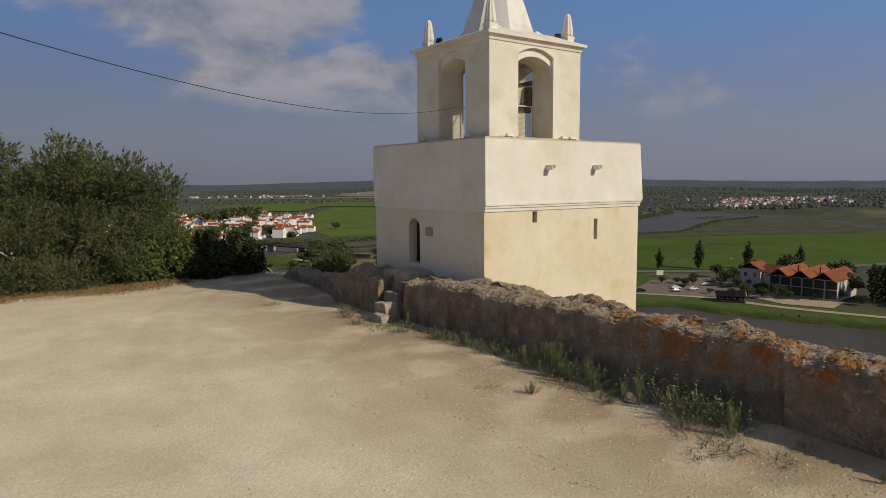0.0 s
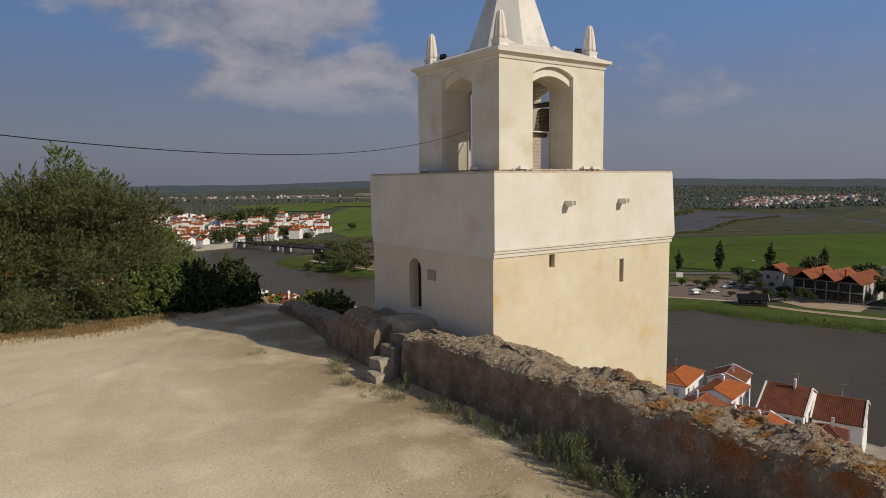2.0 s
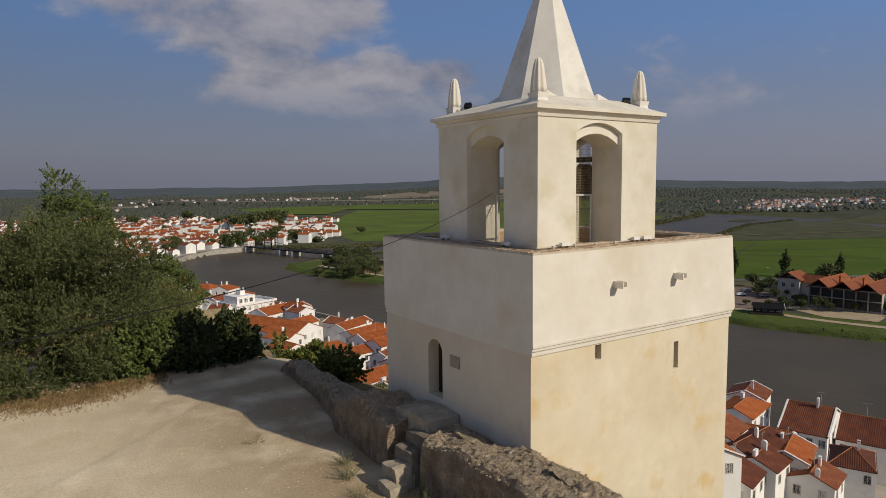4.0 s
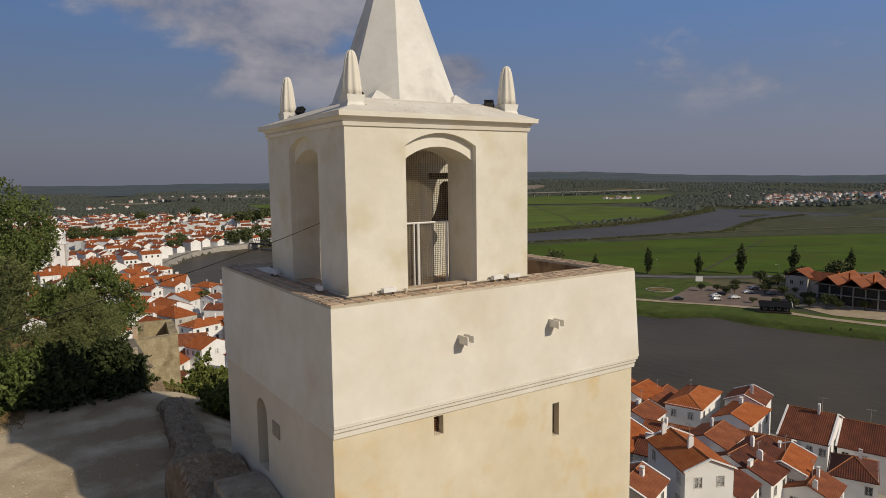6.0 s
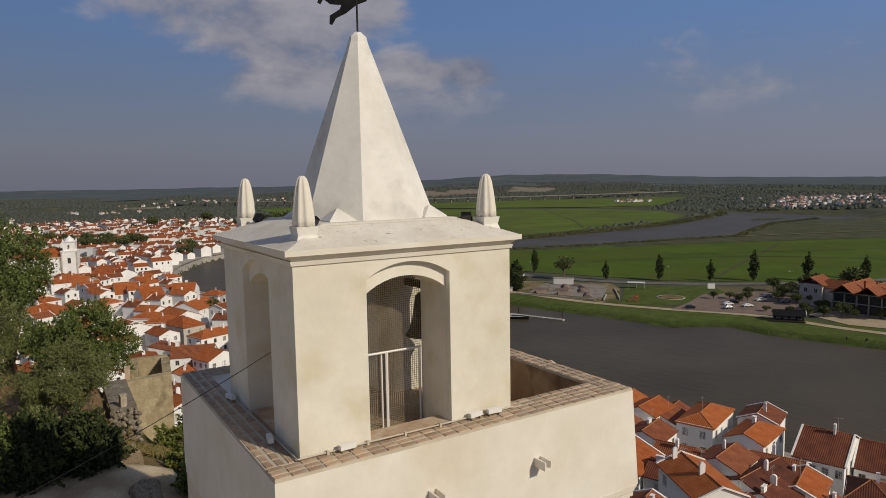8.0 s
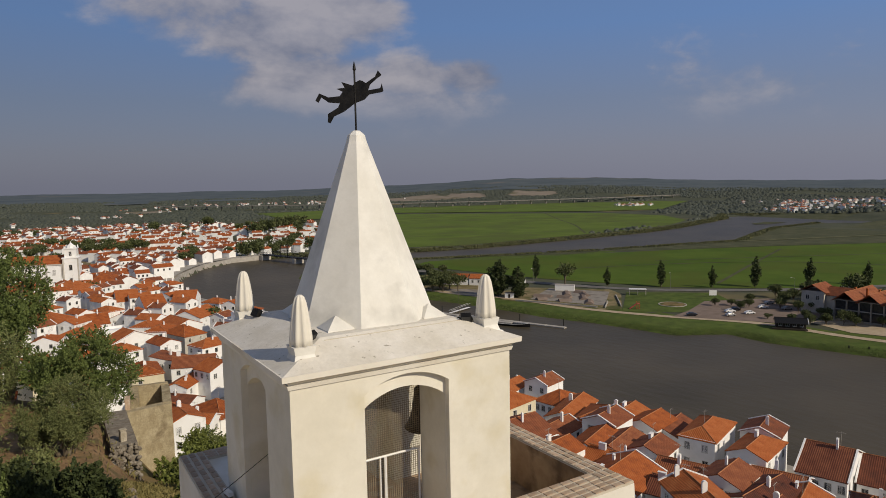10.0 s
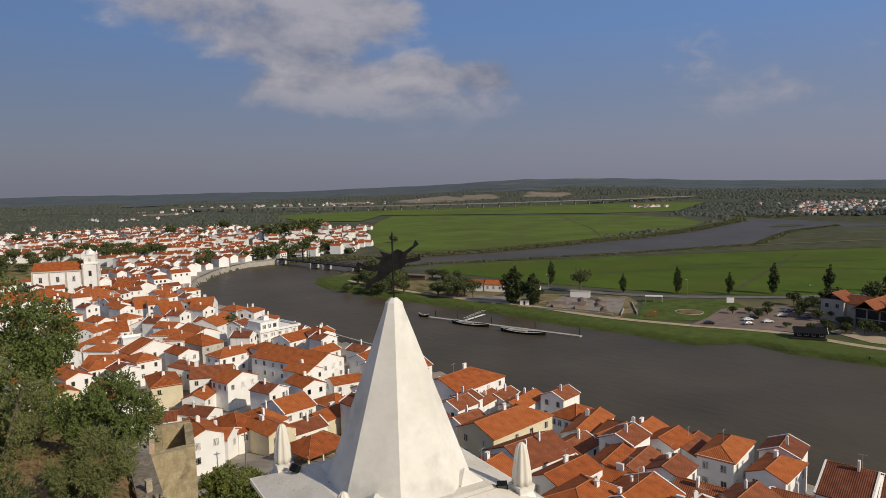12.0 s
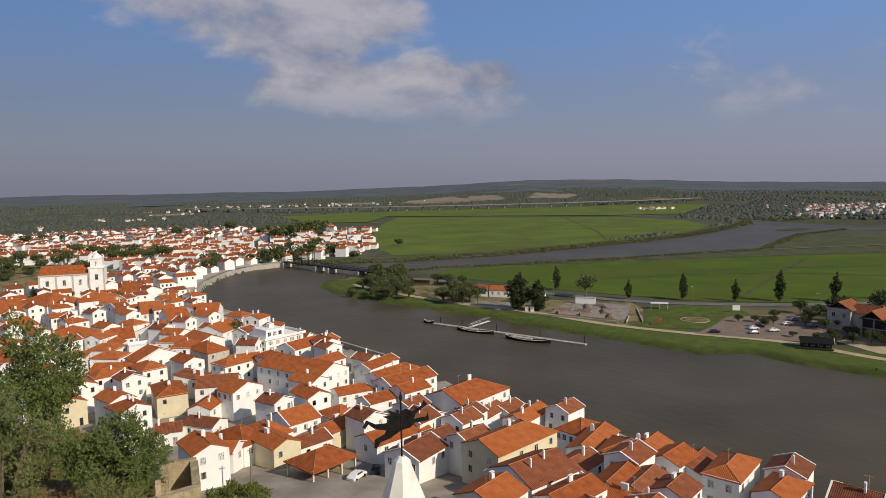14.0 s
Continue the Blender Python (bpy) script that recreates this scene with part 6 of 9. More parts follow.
    for k, (x, y, s) in enumerate(((158, 362, 0.8), (166, 346, 0.9), (170, 338, 0.8), (172, 378, 0.9), (181, 368, 1.0), (184, 358, 0.9), (192, 316, 1.0), (191, 304, 1.0), (195, 300, 1.0), (203, 306, 1.1), (204, 322, 1.0), (209, 318, 0.9), (221, 372, 0.9), (226, 366, 0.8), (230, 356, 0.7), (300, 120, 1.1), (312, 160, 0.9), (318, 170, 1.0), (325, 178, 1.0), (312, 142, 1.1), (322, 132, 1.3), (276, 186, 0.45), (290, 186, 0.5), (270, 190, 0.4), (262, 160, 0.35), (283, 150, 0.45), (287, 118, 0.5), (283, 108, 0.6), (150, 560, 1.1), (180, 575, 1.0), (205, 590, 1.1), (240, 640, 1.0), (215, 560, 0.8), (170, 585, 1.2))):
        o = copy_thing(rnd, pose(x, y, at_land(x, y) - 0.2, 0, 0, 47 * k))
        o.scale = (s, s, s * (0.8 + 0.12 * (k % 3)))
    for k, (x, y, s) in enumerate(((30, 700, 1.5), (41, 672, 1.5), (48, 650, 1.3), (55, 620, 1.4), (63, 622, 1.3), (73, 616, 1.4), (82, 628, 1.3), (89, 636, 1.5), (96, 632, 1.3), (117, 531, 1.1), (107, 520, 1.0), (16, 432, 0.7), (-13, 630, 1.3), (12, 660, 1.4), (-1, 596, 1.0), (58, 676, 1.5), (74, 676, 1.4), (147, 905, 1.8), (223, 950, 2.0), (191, 606, 1.2), (208, 634, 1.2), (20, 640, 1.3), (-30, 600, 1.2), (-20, 570, 0.9))):
        o = copy_thing(rnd, pose(x, y, at_land(x, y) - 0.2, 0, 0, 61 * k))
        o.scale = (s, s, s)


def woods():
    """Far woods and hedges: thousands of tree clumps in one mesh."""
    rng = np.random.default_rng(7)
    n = 76000
    r = 620 + 1980 * rng.random(n) ** 0.85
    a = np.radians(rng.uniform(-16, 82, n))
    x, y = 10 + r * np.sin(a), 6 + r * np.cos(a)
    keep = (signed(x, y, SHORE) > 25) & (signed(x, y, TOWN) > 20)
    for f in FIELDS:
        keep &= signed(x, y, f) > 6
    dens = np.array([noise.noise((p / 210, q / 210, 3.0)) + 0.5 * noise.noise((p / 60, q / 60, 1.0)) for p, q in zip(x, y)])
    keep &= np.hypot(x - 640, y - 409) > 60
    for f in STUBBLE:
        keep &= signed(x, y, f) > 4
    keep &= dens > np.where(r > 1900, -0.22, np.where(np.degrees(a) < 26, -0.10, np.where(np.degrees(a) > 50, -0.30, 0.10)))
    keep &= (r > 1090) | (np.degrees(a) < 57)
    x, y, r = x[keep], y[keep], r[keep]
    z = land(x, y)
    size = (1.7 + 2.6 * rng.random(len(x)) ** 1.5) * (0.75 + r / 4600)
    k = len(x)
    ang = np.arange(5) * 2 * np.pi / 5 + rng.uniform(0, 6, (k, 1))
    loops = []
    for wide, up in ((1.15, -0.05), (0.85, 0.5)):
        wd = wide * size[:, None] * rng.uniform(0.7, 1.25, (k, 5))
        loops.append(np.stack([x[:, None] + wd * np.cos(ang), y[:, None] + wd * np.sin(ang), z[:, None] + up * size[:, None] * rng.uniform(0.75, 1.25, (k, 5))], 2))
    top = np.stack([x + 0.2 * size * rng.normal(size=k), y + 0.2 * size * rng.normal(size=k), z + size * rng.uniform(0.75, 1.1, k)], 1)[:, None, :]
    co = np.concatenate([*loops, top], 1).reshape(-1, 3)
    cell = [(i, (i + 1) % 5, 5 + (i + 1) % 5, 5 + i) for i in range(5)]
    tris = [(5 + i, 5 + (i + 1) % 5, 10) for i in range(5)]
    base = 11 * np.arange(k)[:, None, None]
    me = bpy.data.meshes.new("woods")
    me.from_pydata(co.tolist(), [], (np.array(cell)[None] + base).reshape(-1, 4).tolist() + (np.array(tris)[None] + base).reshape(-1, 3).tolist())
    me.materials.append(M["leaf_wood"])
    me.shade_smooth()
    tagged(new("woods", me), "distant dark green woods and hedgerows", "woods", "", "stuff")


def reeds(name, line, n, wide, size, material, seed, label, gap=-0.25):
    """Reeds and scrub along a shore."""
    rng = np.random.default_rng(seed)
    line = np.array(line, float)
    seg = np.hypot(*np.diff(line, axis=0).T)
    k = rng.choice(len(seg), n, p=seg / seg.sum())
    s = rng.random((n, 1))
    p = line[k] + (line[k + 1] - line[k]) * s + rng.normal(size=(n, 2)) * wide
    d = signed(p[:, 0], p[:, 1], SHORE)
    clump = np.array([noise.noise((a / 9, b / 9, 4.0)) for a, b in p])
    p = p[(d > 0.3) & (d < 2.4 * wide) & (clump > gap)]
    far = np.hypot(p[:, 0], p[:, 1]) / 400
    pts = np.stack([p[:, 0], p[:, 1], land(p[:, 0], p[:, 1]) + 0.35 * size + 0.3 * size * rng.random(len(p)) * far], 1)
    me = leaf_mesh(name, pts, np.tile((0.0, 0.0, 1.2), (len(p), 1)), size, 0.25, 3, M[material], 0.5)
    tagged(new(name, me), label, "reeds", "", "stuff")


FIELDS = [[(262, 452), (335, 432), (415, 388), (488, 360), (560, 352), (640, 330), (800, 250), (900, 120), (700, 60), (420, 130), (345, 205), (300, 255), (262, 320), (250, 390), (160, 420), (160, 300), (200, 180), (240, 100), (500, 0)],
          [(280, 545), (325, 527), (440, 528), (590, 556), (735, 594), (870, 640), (925, 720), (905, 860), (1040, 860), (1500, 1150), (1380, 1300), (700, 1480), (430, 1430), (400, 1120), (350, 760), (300, 650)]]
M["leaf_wood"] = leaf_material("wood_leaves", (0.046, 0.055, 0.044), (0.084, 0.092, 0.070))
M["leaf_reed"] = leaf_material("reed_leaves", (0.065, 0.074, 0.030), (0.135, 0.135, 0.062))
M["leaf_bank"] = leaf_material("bank_grass_blades", (0.070, 0.095, 0.026), (0.108, 0.132, 0.040))
STUBBLE = [[(10 + r * math.sin(radians(a)), 6 + r * math.cos(radians(a))) for a, r in spec] for spec in (
    ((27.0, 2120), (31.5, 2080), (36.0, 2130), (35.4, 2330), (31.0, 2380), (27.4, 2260)), ((37.5, 2160), (41.5, 2140), (42.0, 2300), (38.5, 2380)), ((21.0, 2120), (24.5, 2120), (24.8, 2230), (21.4, 2240)),
    ((6.5, 1700), (9.6, 1700), (9.4, 1830), (6.8, 1850)), ((71.0, 1180), (76.5, 1150), (77.0, 1300), (72.0, 1330)))]
far_trees()
woods()


def draped(name, outline, material, label, lift=0.6, step=22.0):
    """A field that follows the slope of the land."""
    xs, ys = [p[0] for p in outline], [p[1] for p in outline]
    gx, gy = np.meshgrid(np.arange(min(xs), max(xs) + step, step), np.arange(min(ys), max(ys) + step, step))
    gz = land(gx, gy) + lift
    idx = np.arange(gx.size).reshape(gx.shape)
    faces = np.stack([idx[:-1, :-1], idx[:-1, 1:], idx[1:, 1:], idx[1:, :-1]], -1).reshape(-1, 4)
    cx, cy = gx.ravel()[faces].mean(1), gy.ravel()[faces].mean(1)
    faces = faces[signed(cx, cy, outline) < 0]
    me = bpy.data.meshes.new(name)
    me.from_pydata(np.stack([gx, gy, gz], -1).reshape(-1, 3).tolist(), [], faces.tolist())
    me.materials.append(material)
    me.shade_smooth()
    tagged(new(name, me), label, "field", "", "structure")


def far_ridge():
    """The wooded ridges that close the plain, miles away; their haze is tint and glow."""
    az = np.radians(np.arange(-28, 96, 0.35))
    rr = np.array([2450, 2550, 2700, 2900, 3100, 3300, 3550, 3900, 4500.0])
    ga, gr = np.meshgrid(az, rr)
    x, y = 10 + gr * np.sin(ga), 6 + gr * np.cos(ga)
    z = land(x, y) + 3.0 * smoothstep(2450, 2700, gr)
    z += np.array([2.0 * noise.noise((p / 160, q / 160, 2.0)) + 2.0 * noise.noise((p / 45, q / 45, 7.0)) for p, q in zip(x.ravel(), y.ravel())]).reshape(x.shape) * smoothstep(2450, 2800, gr)
    idx = np.arange(x.size).reshape(x.shape)
    faces = np.stack([idx[:-1, :-1], idx[:-1, 1:], idx[1:, 1:], idx[1:, :-1]], -1).reshape(-1, 4)[:, ::-1]
    me = bpy.data.meshes.new("backdrop")
    me.from_pydata(np.stack([x, y, z], -1).reshape(-1, 3).tolist(), [], faces.tolist())
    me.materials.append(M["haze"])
    me.shade_smooth()
    tagged(new("backdrop", me), "wooded ridges on the horizon, blue-grey haze put into their colour", "hills", "", "structure")


far_ridge()
for outline in STUBBLE:
    draped("stubble_field", outline, M["stubble"], "pale straw stubble field on the far slope")
UPPER = SHORE[20:SHORE.index((962, 500))]
LOWER = SHORE[SHORE.index((840, 460)):SHORE.index((166, 433))]
reeds("reeds", UPPER, 60000, 7.0, 1.4, "leaf_reed", 17, "olive reeds and scrub along the far shore")
reeds("reeds", LOWER, 60000, 6.0, 1.3, "leaf_reed", 18, "olive reeds along the meadow shore")
reeds("bank_grass", [p for p in SHORE[SHORE.index((215, 458)):] if p[1] > -40], 120000, 3.2, 0.30, "leaf_bank", 19, "long green grass and reeds along the river bank", -0.75)


def car_mesh(paint):
    bm = bmesh.new()
    prof = [(-2.1, 0.35), (-2.15, 0.75), (-1.95, 0.95), (-1.55, 1.0), (-0.95, 1.42), (0.55, 1.45), (1.15, 1.0), (1.95, 0.85), (2.12, 0.6), (2.1, 0.35)]
    rings(bm, [[(x, sy * (0.86 if z < 1.1 else 0.68), z) for x, z in prof] for sy in (-1, 1)])
    bmesh.ops.recalc_face_normals(bm, faces=bm.faces[:])
    return bm


def car(x, y, yaw, paint, label, z=-44.42):
    t = thing("car", label, "car", pose(x, y, z, 0, 0, yaw), "parked cars")
    part("body", car_mesh(paint), paint, t)
    for sy in (-1, 1):
        bm = bmesh.new()
        rings(bm, [[(-0.9, sy * 0.78, 1.05), (0.95, sy * 0.78, 1.05), (0.5, sy * 0.71, 1.38), (-0.85, sy * 0.71, 1.38)], [(-0.9, sy * 0.84, 1.05), (0.95, sy * 0.84, 1.05), (0.5, sy * 0.75, 1.38), (-0.85, sy * 0.75, 1.38)]])
        bmesh.ops.recalc_face_normals(bm, faces=bm.faces[:])
        part("side_window", bm, M["glass"], t)
    for sx in (-1.3, 1.3):
        for sy in (-0.8, 0.8):
            bm = bmesh.new()
            lathe(bm, [(0.2, -0.1), (0.32, -0.1), (0.32, 0.1), (0.2, 0.1)], 12)
            for v in bm.verts:
                v.co = Vector((sx + v.co.x, sy + v.co.z, 0.32 + v.co.y))
            part("wheel", bm, M["iron"], t)


CAR_WHITE = surface("white_car_paint", (0.75, 0.75, 0.75), (0.8, 0.8, 0.8), 1, 0.25)
CAR_DARK = surface("dark_car_paint", (0.02, 0.02, 0.025), (0.03, 0.03, 0.035), 1, 0.25)
CAR_SILVER = surface("silver_car_paint", (0.4, 0.4, 0.41), (0.45, 0.45, 0.46), 1, 0.3, metal=0.5)
for x, y, yaw, p, l in ((265, 169.9, -25, CAR_WHITE, "white car parked on the car park"), (255, 172, -22, CAR_SILVER, "silver car parked on the car park"), (281, 174, -30, CAR_WHITE, "white car parked on the car park"), (262, 177, -25, CAR_WHITE, "white car parked on the car park"),
                        (267, 178, -28, CAR_DARK, "dark car parked on the car park"), (243.5, 182, -40, CAR_DARK, "dark car parked at the promenade"), (286, 166, -25, CAR_SILVER, "silver car parked on the car park"), (292, 178, -25, CAR_SILVER, "silver car parked under trees")):
    car(x, y, yaw, p, l)


def build_restaurant():
    """The large waterside building: three glazed gables under orange roofs and a wing."""
    t = thing("riverside_building", "large riverside building with three weathered red tile gables and glass front", "building", pose(282, 130.5, -44, 0, 0, -84.6))
    bm = bmesh.new()
    box(bm, -13, 13, 0.4, 24, -1, 8.0)
    part("body", bm, M["wall_grey"], t)
    for k in range(3):
        cx = -8.66 + 8.66 * k
        bm = roof_mesh(27, 8.66, 8.0, 3.4, "gable", 0.4)
        for v in bm.verts:
            v.co = Vector((cx - v.co.y, 10.5 + v.co.x, v.co.z))
        bmesh.ops.recalc_face_normals(bm, faces=bm.faces[:])
        part("roof", bm, [M["tile_b"], M["cap"]], t, "weathered red tile gable roof")
        bm = bmesh.new()
        box(bm, cx - 4.2, cx + 4.2, 0.1, 0.38, 0.3, 8.0)
        part("glass_front", bm, M["glass"], t)
        for u in (-4.3, 0):
            bm = bmesh.new()
            box(bm, cx + u - 0.16, cx + u + 0.16, -0.9, 0.08, -1, 8.0)
            part("mullion", bm, M["concrete"], t)
    bm = bmesh.new()
    box(bm, -13, 13, -0.7, 0.06, 3.9, 4.2)
    box(bm, -13, 13, -0.7, 0.06, 7.7, 8.0)
    part("beam", bm, M["concrete"], t)
    bm = bmesh.new()
    box(bm, -30, -21, 9, 20, -1, 8.6)
    part("wing", bm, M["wall_grey"], t)
    bm = roof_mesh(12, 10, 8.6, 2.8, "gable", 0.5)
    for v in bm.verts:
        v.co = Vector((-25.5 - v.co.y, 14.5 + v.co.x, v.co.z))
    bmesh.ops.recalc_face_normals(bm, faces=bm.faces[:])
    part("wing_roof", bm, [M["tile_b"], M["cap"]], t)
    bm = bmesh.new()
    box(bm, -20.95, -13.05, 11, 20, -1, 7.6)
    part("link", bm, M["wall_grey"], t)
    bm = roof_mesh(8.6, 9, 7.6, 2.8, "gable", 0.5)
    for v in bm.verts:
        v.co += Vector((-17, 15.5, 0))
    part("link_roof", bm, [M["tile_b"], M["cap"]], t)
    for x in (-27.5, -23.5):
        window(t, pose(x, 9, 5.0), 1.4, 1.8)
    for k in range(5):
        bm = bmesh.new()
        x = -9.4 + 4.33 * k
        box(bm, x, x + 0.6, 8, 8.9, 8.5, 11.9)
        box(bm, x - 0.1, x + 0.7, 7.9, 9.0, 11.9, 12.1)
        part("chimney", bm, M["tile_a"], t)


def build_kiosk():
    t = thing("kiosk", "low dark timber waterside kiosk with white trim", "kiosk", pose(253.2, 145.5, -44.3, 0, 0, -54.6))
    bm = bmesh.new()
    box(bm, -5, 5, -2.8, 2.8, -0.3, 2.4)
    part("wall", bm, M["dark"], t)
    bm = roof_mesh(10.5, 6, 2.4, 1.3, "gable", 0.7)
    part("roof", bm, [M["iron"], M["iron"]], t, "dark felt roof")
    for sy in (-1, 1):
        bm = bmesh.new()
        tube(bm, [(5.8, sy * 3.6, 2.15), (5.8, 0, 3.8)], 0.09, 4)
        part("barge_board", bm, M["white_paint"], t, "white barge board")
    for k in range(4):
        window(t, pose(-3.6 + 2.4 * k, -2.8, 1.0), 1.1, 0.9)
    bm = bmesh.new()
    box(bm, -6.5, 5.4, -4.6, -2.9, -0.3, 0.25)
    part("deck", bm, M["dark"], t)


def build_long_house():
    t = thing("low_building", "long low white building with orange tile roof", "building", pose(222, 313, -44, 0, 0, -50))
    for a, b in ((-16, -1), (0, 15)):
        bm = bmesh.new()
        box(bm, a, b, -4, 4, -1, 3.6)
        part("wall", bm, M["wall_white"], t)
        bm = roof_mesh(b - a, 8, 3.6, 1.8, "gable")
        for v in bm.verts:
            v.co.x += (a + b) / 2
        part("roof", bm, [M["tile_a"], M["cap"]], t)
        for k in range(4):
            window(t, pose(a + 2 + 3.5 * k, -4, 0.9), 1.0, 1.5)


def boat(x, y, yaw, length, mast, label):
    t = thing("sailing_barge", label, "boat", pose(x, y, WATER_Z, 0, 0, yaw), "boats at the pontoon")
    bm = bmesh.new()
    loops = []
    for i in range(13):
        s = i / 12 * 2 - 1
        w = (1 - abs(s) ** 2.6) * length * 0.105 + 0.06
        sheer = 0.85 + 0.75 * s * s
        loops.append([Vector((s * length / 2, -w, sheer)), Vector((s * length / 2, -w * 0.75, -0.4)), Vector((s * length / 2, w * 0.75, -0.4)), Vector((s * length / 2, w, sheer))])
    rings(bm, loops)
    bmesh.ops.recalc_face_normals(bm, faces=bm.faces[:])
    part("hull", bm, M["iron"], t, "black wooden hull")
    bm = bmesh.new()
    for sy in (-1, 1):
        tube(bm, [(l[0].x, sy * l[3].y, l[0].z + 0.05) for l in loops], 0.09, 4)
    part("gunwale", bm, M["white_paint"], t, "white gunwale")
    bm = bmesh.new()
    box(bm, -length * 0.34, length * 0.1, -length * 0.06, length * 0.06, 0.6, 1.25)
    part("deck_house", bm, M["concrete"], t, "pale deck cover")
    if mast:
        bm = bmesh.new()
        tube(bm, [(length * 0.12, 0, 0), (length * 0.10, 0, mast)], [0.13, 0.05], 6)
        part("mast", bm, M["bark"], t)
        bm = bmesh.new()
        tube(bm, [(length * 0.1, 0, 2.0), (-length * 0.3, 0, 2.6)], 0.08, 5)
        part("boom", bm, M["bark"], t)


def build_pontoon():
    a, b = Vector((160.5, 271, 0)), Vector((190, 200.5, 0))
    d = b - a
    yaw = math.degrees(math.atan2(d.y, d.x))
    t = thing("pontoon", "long grey timber floating pontoon with piles", "pontoon", pose(a.x, a.y, WATER_Z, 0, 0, yaw))
    n = 9
    for k in range(n):
        bm = bmesh.new()
        box(bm, d.length * k / n + 0.15, d.length * (k + 1) / n - 0.15, -1.1, 1.1, -0.2, 0.45)
        part("float", bm, M["concrete"], t)
    for s in (0.04, 0.2, 0.44, 0.72, 0.98):
        bm = bmesh.new()
        tube(bm, [(d.length * s, 1.3, -2), (d.length * s, 1.3, 3.4)], 0.16, 8)
        part("pile", bm, M["iron"], t)
    bm = bmesh.new()
    box(bm, 19, 20.4, 1.2, 17, 0.5, 0.65)
    for sx in (19, 20.4):
        tube(bm, [(sx, 1.2, 1.6), (sx, 17, 2.4)], 0.05, 4)
    part("gangway", bm, M["white_paint"], t, "white gangway")

for x, y, yaw, p, l in ((57.6, 120.5, 30, CAR_WHITE, "white car parked beside the market shelter"), (62.5, 122.5, 60, CAR_DARK, "dark car parked beside the market shelter")):
    car(x, y, yaw, p, l, at_land(x, y) + 0.02)


def build_slipway():
    t = thing("slipway", "pale slipway with two dark mooring posts at the bank", "slipway", pose(246.2, 118.6, WATER_Z, 0, 0, -53))
    bm = bmesh.new()
    box(bm, -2.6, 2.6, -5, 5, -1.0, 0.35)
    part("ramp", bm, M["concrete"], t)
    for sx in (-2.9, 2.9):
        bm = bmesh.new()
        tube(bm, [(sx, -5, -2), (sx, -5, 2.0)], 0.22, 8)
        part("post", bm, M["iron"], t)


build_slipway()


def build_shed():
    t = thing("low_shed", "low brown shed with a flat pale roof", "shed", pose(212, 376, -44, 0, 0, -55))
    bm = bmesh.new()
    box(bm, -7, 7, -2.5, 2.5, -0.5, 2.4)
    part("wall", bm, M["bark"], t)
    bm = bmesh.new()
    box(bm, -7.6, 7.6, -3.2, 3.2, 2.4, 2.65)
    part("roof", bm, M["lot"], t)


build_shed()
build_restaurant()
build_kiosk()
build_long_house()
boat(166.8, 245.5, -66, 19, 13, "black and white wooden sailing barge moored at a pontoon")
boat(175.5, 219.5, -62, 20, 0, "black and white wooden river barge without a mast")
boat(159.5, 274, -70, 6, 0, "small white motor boat at the end of the pontoon")
build_pontoon()


